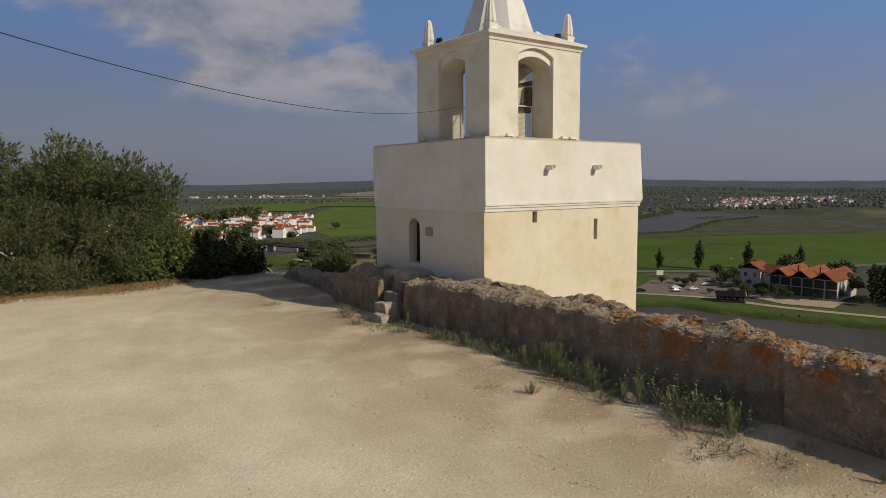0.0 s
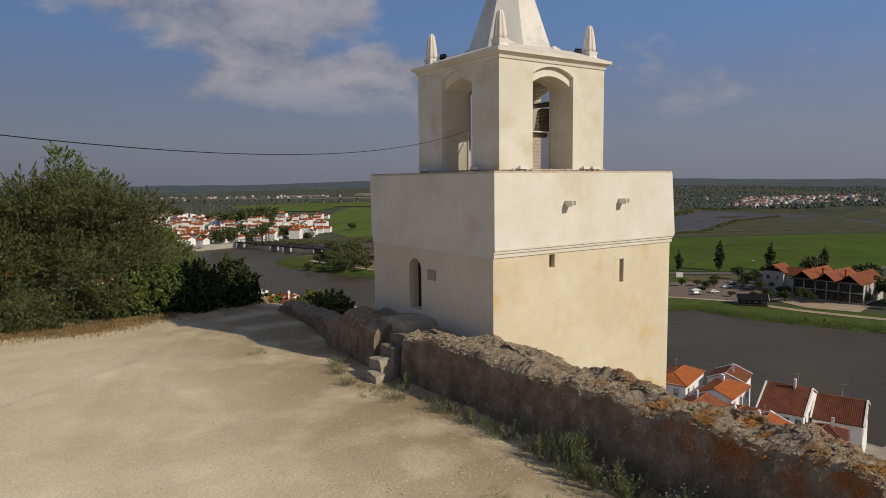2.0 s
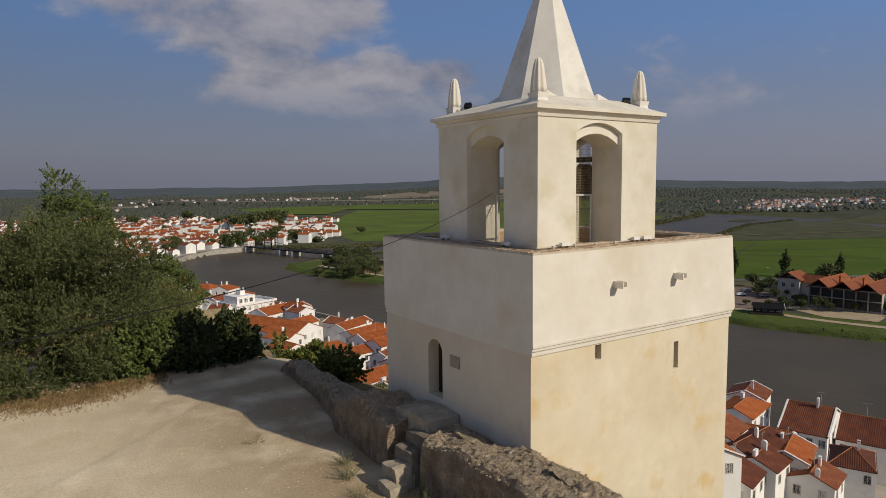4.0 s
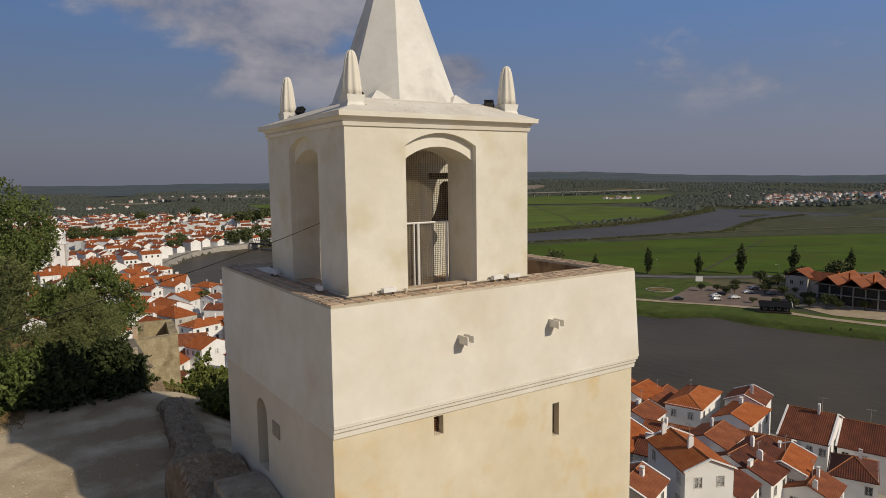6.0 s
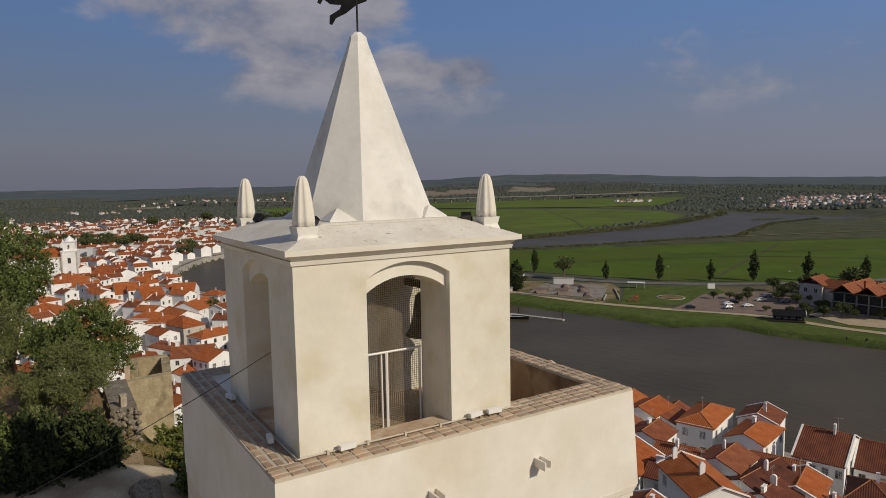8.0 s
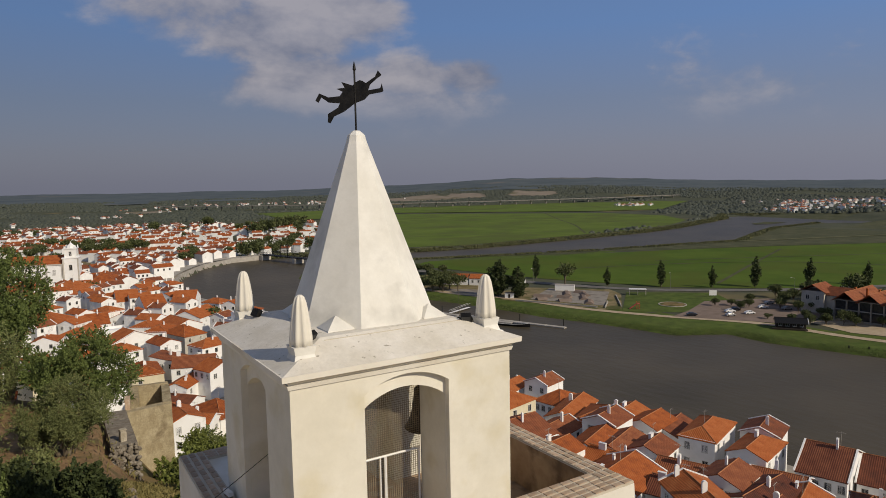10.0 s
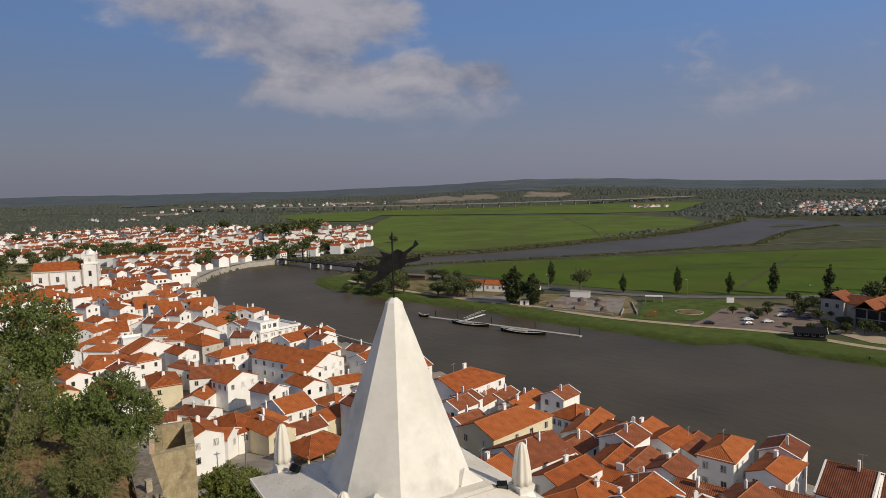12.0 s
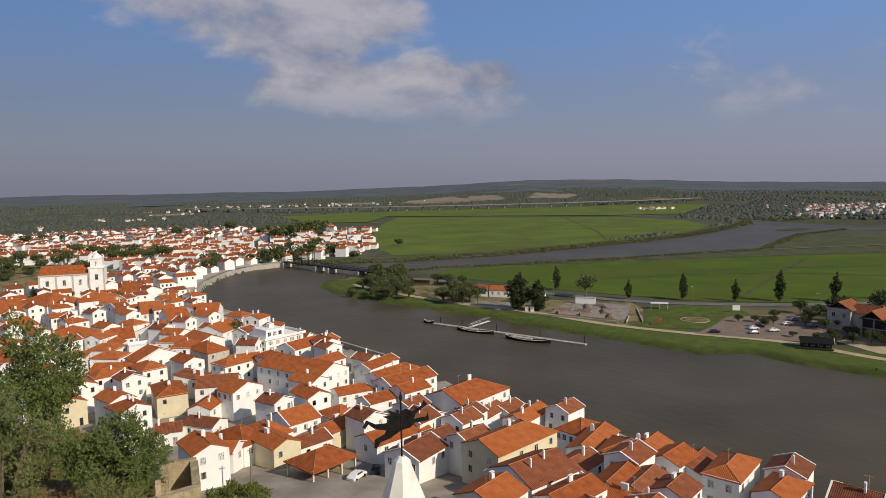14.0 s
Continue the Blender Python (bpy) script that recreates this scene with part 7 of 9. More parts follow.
def park_furniture():
    lamp = thing("street_lamp", "tall grey street lamp beside the road", "street lamp", pose(321, 183, -44.5, 0, 0, 150), "street lamps along the road")
    bm = bmesh.new()
    tube(bm, [(0, 0, 0), (0, 0, 8.5)], [0.10, 0.06], 6)
    part("pole", bm, M["grey_concrete"], lamp)
    bm = bmesh.new()
    tube(bm, [(0, 0, 8.5), (0.9, 0, 8.9), (1.8, 0, 8.9)], 0.05, 5)
    part("arm", bm, M["concrete"], lamp)
    bm = bmesh.new()
    box(bm, 1.5, 2.2, -0.15, 0.15, 8.8, 8.95)
    part("head", bm, M["white_paint"], lamp)
    for x, y in ((250, 292), (292, 232)):
        copy_thing(lamp, pose(x, y, -44.5, 0, 0, 200))
    # round flower bed on the lawn
    t = thing("flower_bed", "round dark flower bed with pale kerb on the lawn", "flower bed", pose(258, 203.5, -44.5))
    bm = bmesh.new()
    lathe(bm, [(6.2, 0), (6.2, 0.22), (5.8, 0.22), (5.8, 0.0)], 32)
    part("kerb", bm, M["concrete"], t)
    bm = bmesh.new()
    lathe(bm, [(5.75, 0.0), (5.75, 0.12), (3, 0.3), (0.1, 0.35)], 24)
    part("soil", bm, M["hill"], t, "dark planted soil")
    # container and skate ramps
    t = thing("container", "white office container on the skate park", "container", pose(247.5, 263.5, -44.4, 0, 0, -48))
    bm = bmesh.new()
    box(bm, -5, 5, -1.6, 1.6, 0, 2.9)
    part("body", bm, M["white_paint"], t)
    bm = bmesh.new()
    box(bm, -5.1, 5.1, -1.7, 1.7, 2.9, 3.05)
    part("roof", bm, M["concrete"], t)
    for x, y, yaw, w in ((226, 256, 30, 9), (232, 247, 20, 7), (240, 254, -40, 10), (238, 240, -40, 9), (226, 240, 60, 6), (245, 246, -30, 8), (232, 230, -45, 8), (248, 253, 10, 5), (220, 250, 70, 5)):
        bm = bmesh.new()
        prof = [(-2.2, 0), (2.2, 0), (1.6, 0.5), (0.7, 1.1), (-0.7, 1.1), (-1.6, 0.5)]
        rings(bm, [[(px, sy * w / 2, pz) for px, pz in prof] for sy in (-1, 1)])
        bmesh.ops.recalc_face_normals(bm, faces=bm.faces[:])
        solo("skate_ramp", bm, M["lot"], "low concrete skate ramp", "ramp", "ramps in the skate park", m=pose(x, y, -44.41, 0, 0, yaw))
    for x, y, yaw, w, d, hh in ((211.3, 264.0, -45, 4.4, 2.6, 2.5), (243.0, 296.0, -45, 7.0, 3.0, 2.6)):
        t = thing("park_hut", "small white park hut with flat roof", "hut", pose(x, y, -44.6, 0, 0, yaw))
        bm = bmesh.new()
        box(bm, -w / 2, w / 2, -d / 2, d / 2, 0, hh)
        part("wall", bm, M["wall_white"], t)
        bm = bmesh.new()
        box(bm, -w / 2 - 0.15, w / 2 + 0.15, -d / 2 - 0.15, d / 2 + 0.15, hh, hh + 0.12)
        part("roof", bm, M["grey_concrete"], t)
        bm = bmesh.new()
        box(bm, -0.45, 0.45, -d / 2 - 0.04, -d / 2, 0.05, 2.05)
        part("door", bm, M["dark"], t)
    for x0, y0, x1, y1 in ((208, 255, 226, 219), (236, 214, 256, 236), (228, 216, 240, 226)):
        bm = bmesh.new()
        d = Vector((x1 - x0, y1 - y0, 0))
        box(bm, 0, d.length, -0.2, 0.2, -0.3, 0.7)
        solo("low_wall", bm, M["concrete"], "low pale concrete wall beside the skate park", "wall", "low walls in the park", m=pose(x0, y0, -44.5, 0, 0, math.degrees(math.atan2(d.y, d.x))))
    # white awning and sign
    t = thing("awning", "white flat awning on posts in the park", "awning", pose(266, 231, -44.4, 0, 0, -45))
    bm = bmesh.new()
    box(bm, -4.2, 4.2, -1.7, 1.7, 2.8, 2.95)
    part("canopy", bm, M["white_paint"], t)
    for sx in (-3.9, 0, 3.9):
        for sy in (-1.5, 1.5):
            bm = bmesh.new()
            tube(bm, [(sx, sy, -0.2), (sx, sy, 2.8)], 0.08, 5)
            part("post", bm, M["concrete"], t)
    t = thing("information_board", "white blank board on posts beside the car park", "sign board", pose(288, 204, -44.4, 0, 0, -40))
    bm = bmesh.new()
    box(bm, -1.7, 1.7, -0.06, 0.06, 0.9, 3.4)
    part("panel", bm, M["white_paint"], t)
    for sx in (-1.4, 1.4):
        bm = bmesh.new()
        tube(bm, [(sx, 0.1, -0.3), (sx, 0.1, 3.2)], 0.06, 5)
        part("post", bm, M["iron"], t)
    t = thing("play_slide", "red playground slide on the lawn", "slide", pose(236, 206.5, -44.5, 0, 0, -30))
    red = surface("red_plastic", (0.5, 0.04, 0.02), (0.6, 0.06, 0.03), 1, 0.4)
    bm = bmesh.new()
    rings(bm, [[(-2, -0.5, 0.2), (-2, 0.5, 0.2), (-2, 0.5, 0.4), (-2, -0.5, 0.4)], [(1.2, -0.5, 2.4), (1.2, 0.5, 2.4), (1.2, 0.5, 2.6), (1.2, -0.5, 2.6)]])
    part("chute", bm, red, t)
    bm = bmesh.new()
    for sx in (1.2, 2.4):
        for sy in (-0.6, 0.6):
            tube(bm, [(sx, sy, 0), (sx, sy, 3.4)], 0.07, 5)
    box(bm, 1.1, 2.5, -0.7, 0.7, 2.3, 2.4)
    part("stand", bm, red, t)


park_furniture()


def build_iron_bridge():
    a, b = Vector((172, 536, -41.2)), Vector((208, 412, -41.6))
    d = b - a
    t = thing("iron_bridge", "old black iron girder bridge on stone piers", "bridge", pose(a.x, a.y, a.z, 0, 0, math.degrees(math.atan2(d.y, d.x))))
    L = d.to_2d().length
    bm = bmesh.new()
    box(bm, 0, L, -3, 3, -0.9, -0.3)
    part("deck", bm, M["iron"], t)
    for sy in (-3, 3):
        bm = bmesh.new()
        n = 26
        for k in range(n):
            x0, x1 = L * k / n, L * (k + 1) / n
            h0, h1 = (1.3 + 3.2 * max(0, 1 - abs(2 * s - 0.5) * 2.2) for s in (k / n, (k + 1) / n))
            tube(bm, [(x0, sy, -0.4), (x0, sy, h0)], 0.12, 4)
            tube(bm, [(x0, sy, h0), (x1, sy, h1)], 0.14, 4)
            tube(bm, [(x0, sy, -0.3), (x1, sy, h1)], 0.09, 4)
        part("girder", bm, M["iron"], t)
    for x in (L * 0.22, L * 0.29):
        for sy in (-3, 3):
            bm = bmesh.new()
            tube(bm, [(x, sy, -1), (x, sy, 9)], 0.3, 4)
            part("lift_tower", bm, M["iron"], t)
    for s in (0.02, 0.36, 0.48, 0.75, 0.98):
        bm = bmesh.new()
        box(bm, L * s - 1.6, L * s + 1.6, -4.2, 4.2, -8, -0.9)
        part("pier", bm, M["wall_grey"], t, "grey stone pier")


def build_viaduct():
    t = thing("viaduct", "long pale concrete motorway viaduct across the plain", "viaduct", pose(0, 0, 0))
    pts = [Vector((310, 1900, -35)), Vector((480, 1690, -35)), Vector((680, 1520, -35)), Vector((900, 1410, -35)), Vector((1150, 1345, -35)), Vector((1420, 1310, -35)), Vector((1650, 1300, -34))]
    for p, q in zip(pts, pts[1:]):
        bm = bmesh.new()
        d = (q - p).normalized()
        n = Vector((-d.y, d.x, 0)) * 7
        lo, hi = Vector((0, 0, 0.9)), Vector((0, 0, 2.5))
        rings(bm, [[p - n + lo, p + n + lo, p + n + hi, p - n + hi], [q - n + lo, q + n + lo, q + n + hi, q - n + hi]])
        bmesh.ops.recalc_face_normals(bm, faces=bm.faces[:])
        part("deck", bm, M["grey_concrete"], t)
    for p, q in zip(pts, pts[1:]):
        n = round((q - p).length / 44)
        for k in range(n):
            c = p.lerp(q, (k + 0.5) / n)
            bm = bmesh.new()
            box(bm, c.x - 1.5, c.x + 1.5, c.y - 1.5, c.y + 1.5, -47, -34.1)
            part("pier", bm, M["grey_concrete"], t)


build_iron_bridge()
build_viaduct()


def far_villages():
    """White houses on the far slopes."""
    rng = random.Random(23)
    spots = []
    for cx, cy, rx, ry, n in ((1175, 1050, 35, 25, 22), (1500, 800, 200, 120, 40), (560, 2050, 160, 60, 26), (820, 1950, 200, 80, 22), (280, 1850, 60, 120, 10), (150, 1500, 70, 60, 8), (-60, 1300, 60, 60, 5), (1080, 640, 50, 30, 12)):
        for _ in range(n):
            x, y = cx + rng.gauss(0, rx * 0.6), cy + rng.gauss(0, ry * 0.6)
            if float(signed(x, y, SHORE)) > 12:
                spots.append((x, y, rng.uniform(-40, 60), rng.choice((0, 1, 3))))
    for _ in range(120):
        a, d = radians(rng.uniform(22.5, 31.0)), rng.uniform(1180, 1700)
        x, y = d * math.cos(a) + rng.gauss(0, 12), d * math.sin(a) + rng.gauss(0, 12)
        if float(signed(x, y, SHORE)) > 12:
            spots.append((x, y, rng.uniform(-40, 60), rng.choice((0, 1, 3))))
    far_houses("far_villages", spots, "distant white village houses on the slopes", 0.72)


far_villages()


# ---- on the castle terrace ----
def rough_wall(name, line, label, step=0.055, seed=0.0):
    """A worn rubble wall along a line of (x, y, top, half width, foot): a lumpy skin with a crumbling top."""
    pts = [Vector(p) for p in [(a[0], a[1]) for a in line]]
    lens = [0.0]
    for p, q in zip(pts, pts[1:]):
        lens.append(lens[-1] + (q - p).length)
    n = int(lens[-1] / step)
    prof = [(-1.0, 0.0), (-1.02, 0.2), (-1.02, 0.3), (-1.0, 0.4), (-0.99, 0.5), (-0.97, 0.6), (-0.96, 0.7), (-0.94, 0.8), (-0.90, 0.88), (-0.85, 0.94), (-0.78, 0.98), (-0.68, 1.0), (-0.56, 1.0), (-0.43, 1.01), (-0.3, 1.0), (-0.15, 1.0), (0.0, 1.0), (0.15, 1.01), (0.3, 1.0), (0.45, 1.0), (0.6, 0.99), (0.75, 0.98), (0.86, 0.93), (0.94, 0.82), (0.98, 0.6), (1.0, 0.3), (1.02, 0.0)]
    bm = bmesh.new()
    rows = []
    for i in range(n + 1):
        s = lens[-1] * i / n
        k = min(len(lens) - 2, max(j for j in range(len(lens)) if lens[j] <= s + 1e-9))
        f = (s - lens[k]) / (lens[k + 1] - lens[k])
        x, y, top, half, foot = (line[k][j] * (1 - f) + line[k + 1][j] * f for j in range(5))
        d = (pts[k + 1] - pts[k]).normalized()
        nrm = Vector((d.y, -d.x))
        row = []
        for u, v in prof:
            q = Vector((s * 1.0, u * half, v * 1.6 + seed))
            lump = 0.30 * noise.fractal(q / 0.9, 0.9, 2.1, 5) + 0.12 * (0.5 - abs(noise.noise(q / 0.27))) + 0.10 * noise.noise(q / 0.11)
            drop = 0.16 * wob(s, 3.0, 1.7, seed) + 0.10 * wob(s, u, 0.6, seed + 4)
            crack = -0.12 * max(0.0, 1 - abs((y - 0.25 * v - 4.45 + 7.4) % 7.4) / 0.09) if v > 0.2 else 0.0
            off = u * half * (1 + 0.3 * lump + crack)
            z = foot + (top + drop * min(1, v) - foot) * v + (0.6 * lump if v > 0.9 else 0.15 * lump)
            row.append(bm.verts.new((x + nrm.x * off * -1 + 0.4 * lump * (-nrm.x if u < 0 else nrm.x), y + nrm.y * off * -1, z)))
        rows.append(row)
    for a, b in zip(rows, rows[1:]):
        for j in range(len(prof) - 1):
            f = bm.faces.new((a[j], a[j + 1], b[j + 1], b[j]))
    bm.faces.new(rows[0])
    bm.faces.new(rows[-1][::-1])
    bmesh.ops.recalc_face_normals(bm, faces=bm.faces[:])
    bm.normal_update()
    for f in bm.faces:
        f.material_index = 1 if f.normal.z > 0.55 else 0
    tops = [tuple(f.calc_center_median()) for f in bm.faces if f.normal.z > 0.35]
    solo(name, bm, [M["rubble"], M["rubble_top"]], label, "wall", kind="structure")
    return tops


def crumbs(name, places, n, seed, label):
    """Loose chips, gravel and clods of mortar strewn on a wall top."""
    rng = np.random.default_rng(seed)
    at = np.array(places)[rng.integers(0, len(places), n)] + rng.normal(size=(n, 3)) * np.array((0.03, 0.03, 0.004))
    r = 0.014 + 0.05 * rng.random(n) ** 3
    oct_v = np.array([(1, 0, 0), (-1, 0, 0), (0, 1, 0), (0, -1, 0), (0, 0, 0.42), (0, 0, -0.5)])
    co = at[:, None, :] + oct_v[None] * r[:, None, None] * rng.uniform(0.5, 1.4, (n, 6, 1)) * rng.uniform(0.6, 1.3, (n, 1, 3))
    tri = np.array([(0, 2, 4), (2, 1, 4), (1, 3, 4), (3, 0, 4), (2, 0, 5), (1, 2, 5), (3, 1, 5), (0, 3, 5)])
    me = bpy.data.meshes.new(name)
    me.from_pydata(co.reshape(-1, 3).tolist(), [], (tri[None] + 6 * np.arange(n)[:, None, None]).reshape(-1, 3).tolist())
    me.materials.append(M["rubble_top"])
    tagged(new(name, me), label, "rubble", "", "stuff")


TOPS = rough_wall("wall_terrace", [(12.25, -34, 1.6, 0.78, -0.6), (12.2, 0, 1.62, 0.76, -0.6), (12.25, 6, 1.64, 0.74, -0.6), (12.3, 12, 1.62, 0.8, -0.6), (12.15, 16.95, 1.55, 0.72, -0.6)], "worn rubble parapet wall with orange lichen along the terrace", seed=1.0)
TOPS_NORTH = rough_wall("wall_terrace_north", [(12.2, 18.3, 1.5, 0.9, -0.8), (12.25, 20.2, 1.48, 0.85, -0.8), (12.25, 21.6, 1.25, 0.85, -0.8), (12.4, 22.4, 0.85, 0.7, -1.0), (12.7, 25.0, 0.66, 0.56, -1.0), (13.05, 29.2, 0.55, 0.5, -1.5), (13.3, 30.6, -0.6, 0.45, -3)], "low crumbling rubble wall in the tower's shade", seed=4.0)
rough_wall("wall_slope", [(12.9, 33, 0.1, 0.7, -3.5), (13.6, 40, -2.2, 0.6, -6), (13.6, 47, -4.4, 0.6, -9), (13.4, 52.6, -5.2, 0.9, -11)], "ruined rubble wall running down the hillside", step=0.25, seed=7.0)

crumbs("rubble_chips", [p for p in TOPS if p[1] > 1.0], 9000, 5, "loose chips and dry litter on the parapet top")
crumbs("rubble_chips", TOPS_NORTH, 1800, 6, "loose chips on the low wall top")


def lump_block(name, x0, x1, y0, y1, z0, z1, mat, label, category, group="", seed=0.0, rough=0.05, cuts=3, chip=0.09):
    """A weathered block with chipped edges."""
    bm = bmesh.new()
    box(bm, x0, x1, y0, y1, z0, z1)
    bmesh.ops.subdivide_edges(bm, edges=bm.edges[:], cuts=cuts, use_grid_fill=True)
    c = Vector(((x0 + x1) / 2, (y0 + y1) / 2, (z0 + z1) / 2))
    for v in bm.verts:
        d = v.co - c
        k = max(abs(d.x) / (x1 - x0), abs(d.y) / (y1 - y0), abs(d.z) / (z1 - z0)) * 2
        far = d.length / Vector((x1 - x0, y1 - y0, z1 - z0)).length * 2
        v.co -= d.normalized() * min(0.10 * d.length * max(0, far - 0.72) / 0.28, chip)
        v.co += rough * Vector((wob(v.co.x, v.co.z, 0.3, seed), wob(v.co.y, v.co.x, 0.3, seed + 3), wob(v.co.z, v.co.y, 0.3, seed + 6)))
    return bm


t = thing("stone_steps", "four worn stone steps to the tower door, upper two darkened for shade", "steps", pose(0, 0, 0))
for k, (x0, x1, y0, y1, z1) in enumerate(((10.62, 11.15, 16.95, 17.6, 0.47), (10.9, 11.42, 17.1, 17.8, 0.80), (11.3, 11.85, 17.1, 17.95, 1.12), (11.7, 12.2, 17.1, 18.0, 1.45))):
    # the tower's shade on the upper two steps is put in as darker stone
    part("step", lump_block("step", x0, x1, y0, y1, -0.3, z1, None, "", "", seed=k * 2.0, rough=0.07), M["stone"] if k < 2 else M["cutstone"], t)
part("landing", lump_block("landing", 11.95, 12.97, 17.3, 19.0, 0.0, 1.72, None, "", "", seed=9.0, rough=0.03), M["stone"], t, "pale landing slab")
part("rubble_fill", lump_block("rubble_fill", 11.9, 12.96, 14.2, 17.25, 0.0, 1.42, None, "", "", seed=12.0, rough=0.08, cuts=5), M["cutstone"], t)
slab_bm = lump_block("rock_slab", -0.62, 0.62, -0.42, 0.42, -0.25, 0.14, None, "", "", seed=21.0, rough=0.12, cuts=6, chip=0.16)
slab_bm.transform(pose(11.2, 7.35, 0.2, 9, -12, 28))
solo("rock_slab", slab_bm, M["cutstone"], "flat pale rock slab among weeds at the wall foot", "rock")


def stems_of(n, per, w, h, seed, fan=0.5):
    """Places and ways of small leaves set along n rising stems, and the stems' tops."""
    rng = np.random.default_rng(seed)
    a, r = rng.uniform(0, 2 * np.pi, n), w * rng.random(n) ** 0.7
    foot = np.stack([0.45 * r * np.cos(a), 0.45 * r * np.sin(a), np.zeros(n)], 1)
    top = foot + np.stack([fan * r * np.cos(a), fan * r * np.sin(a), h * rng.uniform(0.55, 1.05, n)], 1) + rng.normal(size=(n, 3)) * (0.05, 0.05, 0.0)
    f = rng.random((n, per, 1)) ** 0.75
    way = (top - foot)[:, None, :]
    pts = foot[:, None, :] + way * (0.12 + 0.88 * f) + rng.normal(size=(n, per, 3)) * 0.022
    nm = np.broadcast_to(way / np.linalg.norm(way, axis=2, keepdims=True), pts.shape) * 1.1
    return pts.reshape(-1, 3), nm.reshape(-1, 3), foot, top


def weeds():
    """Weed clumps along the foot of the wall, each a bundle of stems and small leaves."""
    shapes = []
    for k, (n, per, h, w, fan, leaf, aspect, loose) in enumerate(((13, 70, 0.72, 0.20, 0.35, 0.048, 0.10, 0.30), (40, 26, 0.46, 0.42, 0.9, 0.026, 0.30, 1.0), (7, 80, 0.85, 0.12, 0.3, 0.045, 0.10, 0.28), (26, 18, 0.15, 0.50, 1.1, 0.028, 0.28, 1.0))):
        pts, nm, foot, top = stems_of(n, per, w, h, 50 + k, fan)
        me = leaf_mesh("leaves", pts, nm, leaf, aspect, 60 + k, M["leaf_shoot"] if k in (0, 2) else M["leaf_weed"], loose)
        t = thing("weed_clump", ("tall feathery green weed clump", "low bushy grey-green weed clump", "slender upright weed clump", "flat straggling weed clump")[k] + " at the wall foot", "weed", pose(10.6, 5 + k, 0.2), "weeds along the wall")
        ob = new("foliage", me)
        ob.parent = t
        bm = bmesh.new()
        for p, q in zip(foot, top):
            tube(bm, [(p[0], p[1], -0.05), tuple(q)], [0.005, 0.002], 3)
        part("stalk", bm, M["leaf_weed"], t, kind="stuff")
        shapes.append(t)
    rng = random.Random(3)
    y = -6.0
    while y < 16.6:
        k = rng.choice((0, 1, 1, 2, 3, 3))
        x = 11.15 - abs(rng.gauss(0, 0.42)) + (0.1 if y > 13 else 0)
        s = rng.uniform(0.30, 0.62) + (0.26 if y > 8.5 else 0.0)
        o = copy_thing(shapes[k], pose(x, y, 0.19, 0, 0, rng.uniform(0, 360)))
        o.scale = (s, s, s)
        y += rng.uniform(0.16, 0.5) if y > 4 else rng.uniform(0.6, 1.5)
    for x, y, k, s in ((10.95, 9.75, 0, 1.15), (11.1, 9.5, 2, 1.1), (10.8, 9.4, 0, 1.0), (11.15, 10.0, 0, 1.1), (10.9, 10.2, 2, 0.9), (10.7, 9.0, 0, 0.8), (10.75, 8.3, 2, 0.95), (10.65, 8.2, 0, 0.7), (11.0, 8.5, 1, 1.1), (11.2, 8.9, 1, 1.2), (11.15, 6.75, 1, 1.35), (11.3, 6.3, 1, 1.5), (11.0, 6.2, 1, 1.2), (11.2, 5.8, 1, 1.5),
                       (11.3, 5.4, 1, 1.45), (11.0, 5.2, 1, 1.1), (10.85, 5.7, 3, 1.2), (11.35, 7.6, 1, 1.2), (11.4, 7.2, 2, 0.9), (10.4, 7.85, 3, 0.8), (9.55, 8.95, 1, 0.5), (9.5, 8.9, 0, 0.45), (9.8, 5.1, 3, 1.1), (10.1, 4.8, 3, 0.8), (10.3, 4.1, 3, 0.7), (9.1, 9.9, 3, 0.5), (10.9, 12.0, 1, 0.9), (10.8, 13.0, 1, 0.9), (10.9, 14.1, 1, 0.8),
                       (10.2, 16.5, 3, 1.0), (10.0, 17.4, 1, 0.7), (10.3, 18.6, 1, 0.8), (10.6, 19.4, 1, 0.7), (9.2, 22.4, 3, 0.6)):
        o = copy_thing(shapes[k], pose(x, y, 0.19, 0, 0, 97 * k + 40 * x))
        o.scale = (s, s, s)
    bpy.context.view_layer.update()


weeds()


def pebbles():
    """Loose stones and crumbs on the gravel."""
    rng = np.random.default_rng(9)
    n = 9000
    x = np.where(rng.random(n) < 0.8, 11.2 - np.abs(rng.normal(size=n)) * 2.4, rng.uniform(-6, 11, n))
    y = np.where(rng.random(n) < 0.6, rng.uniform(1, 12, n), rng.uniform(-3, 27, n))
    r = 0.009 + 0.026 * rng.random(n) ** 3
    oct_v = np.array([(1, 0, 0), (-1, 0, 0), (0, 1, 0), (0, -1, 0), (0, 0, 0.55), (0, 0, -0.5)])
    z = np.array([0.22 + 0.07 * wob(a, b, 6) + 0.02 * wob(a, b, 1.3, 4) for a, b in zip(x, y)])
    co = np.stack([x, y, z + r * 0.05], 1)[:, None, :] + oct_v[None] * r[:, None, None] * rng.uniform(0.6, 1.3, (n, 1, 3))
    tri = np.array([(0, 2, 4), (2, 1, 4), (1, 3, 4), (3, 0, 4), (2, 0, 5), (1, 2, 5), (3, 1, 5), (0, 3, 5)])
    faces = (tri[None] + 6 * np.arange(n)[:, None, None]).reshape(-1, 3)
    me = bpy.data.meshes.new("pebbles")
    me.from_pydata(co.reshape(-1, 3).tolist(), [], faces.tolist())
    me.materials.append(M["pebble"])
    tagged(new("pebbles", me), "loose pebbles and crumbs on the gravel", "pebbles", "", "stuff")


pebbles()


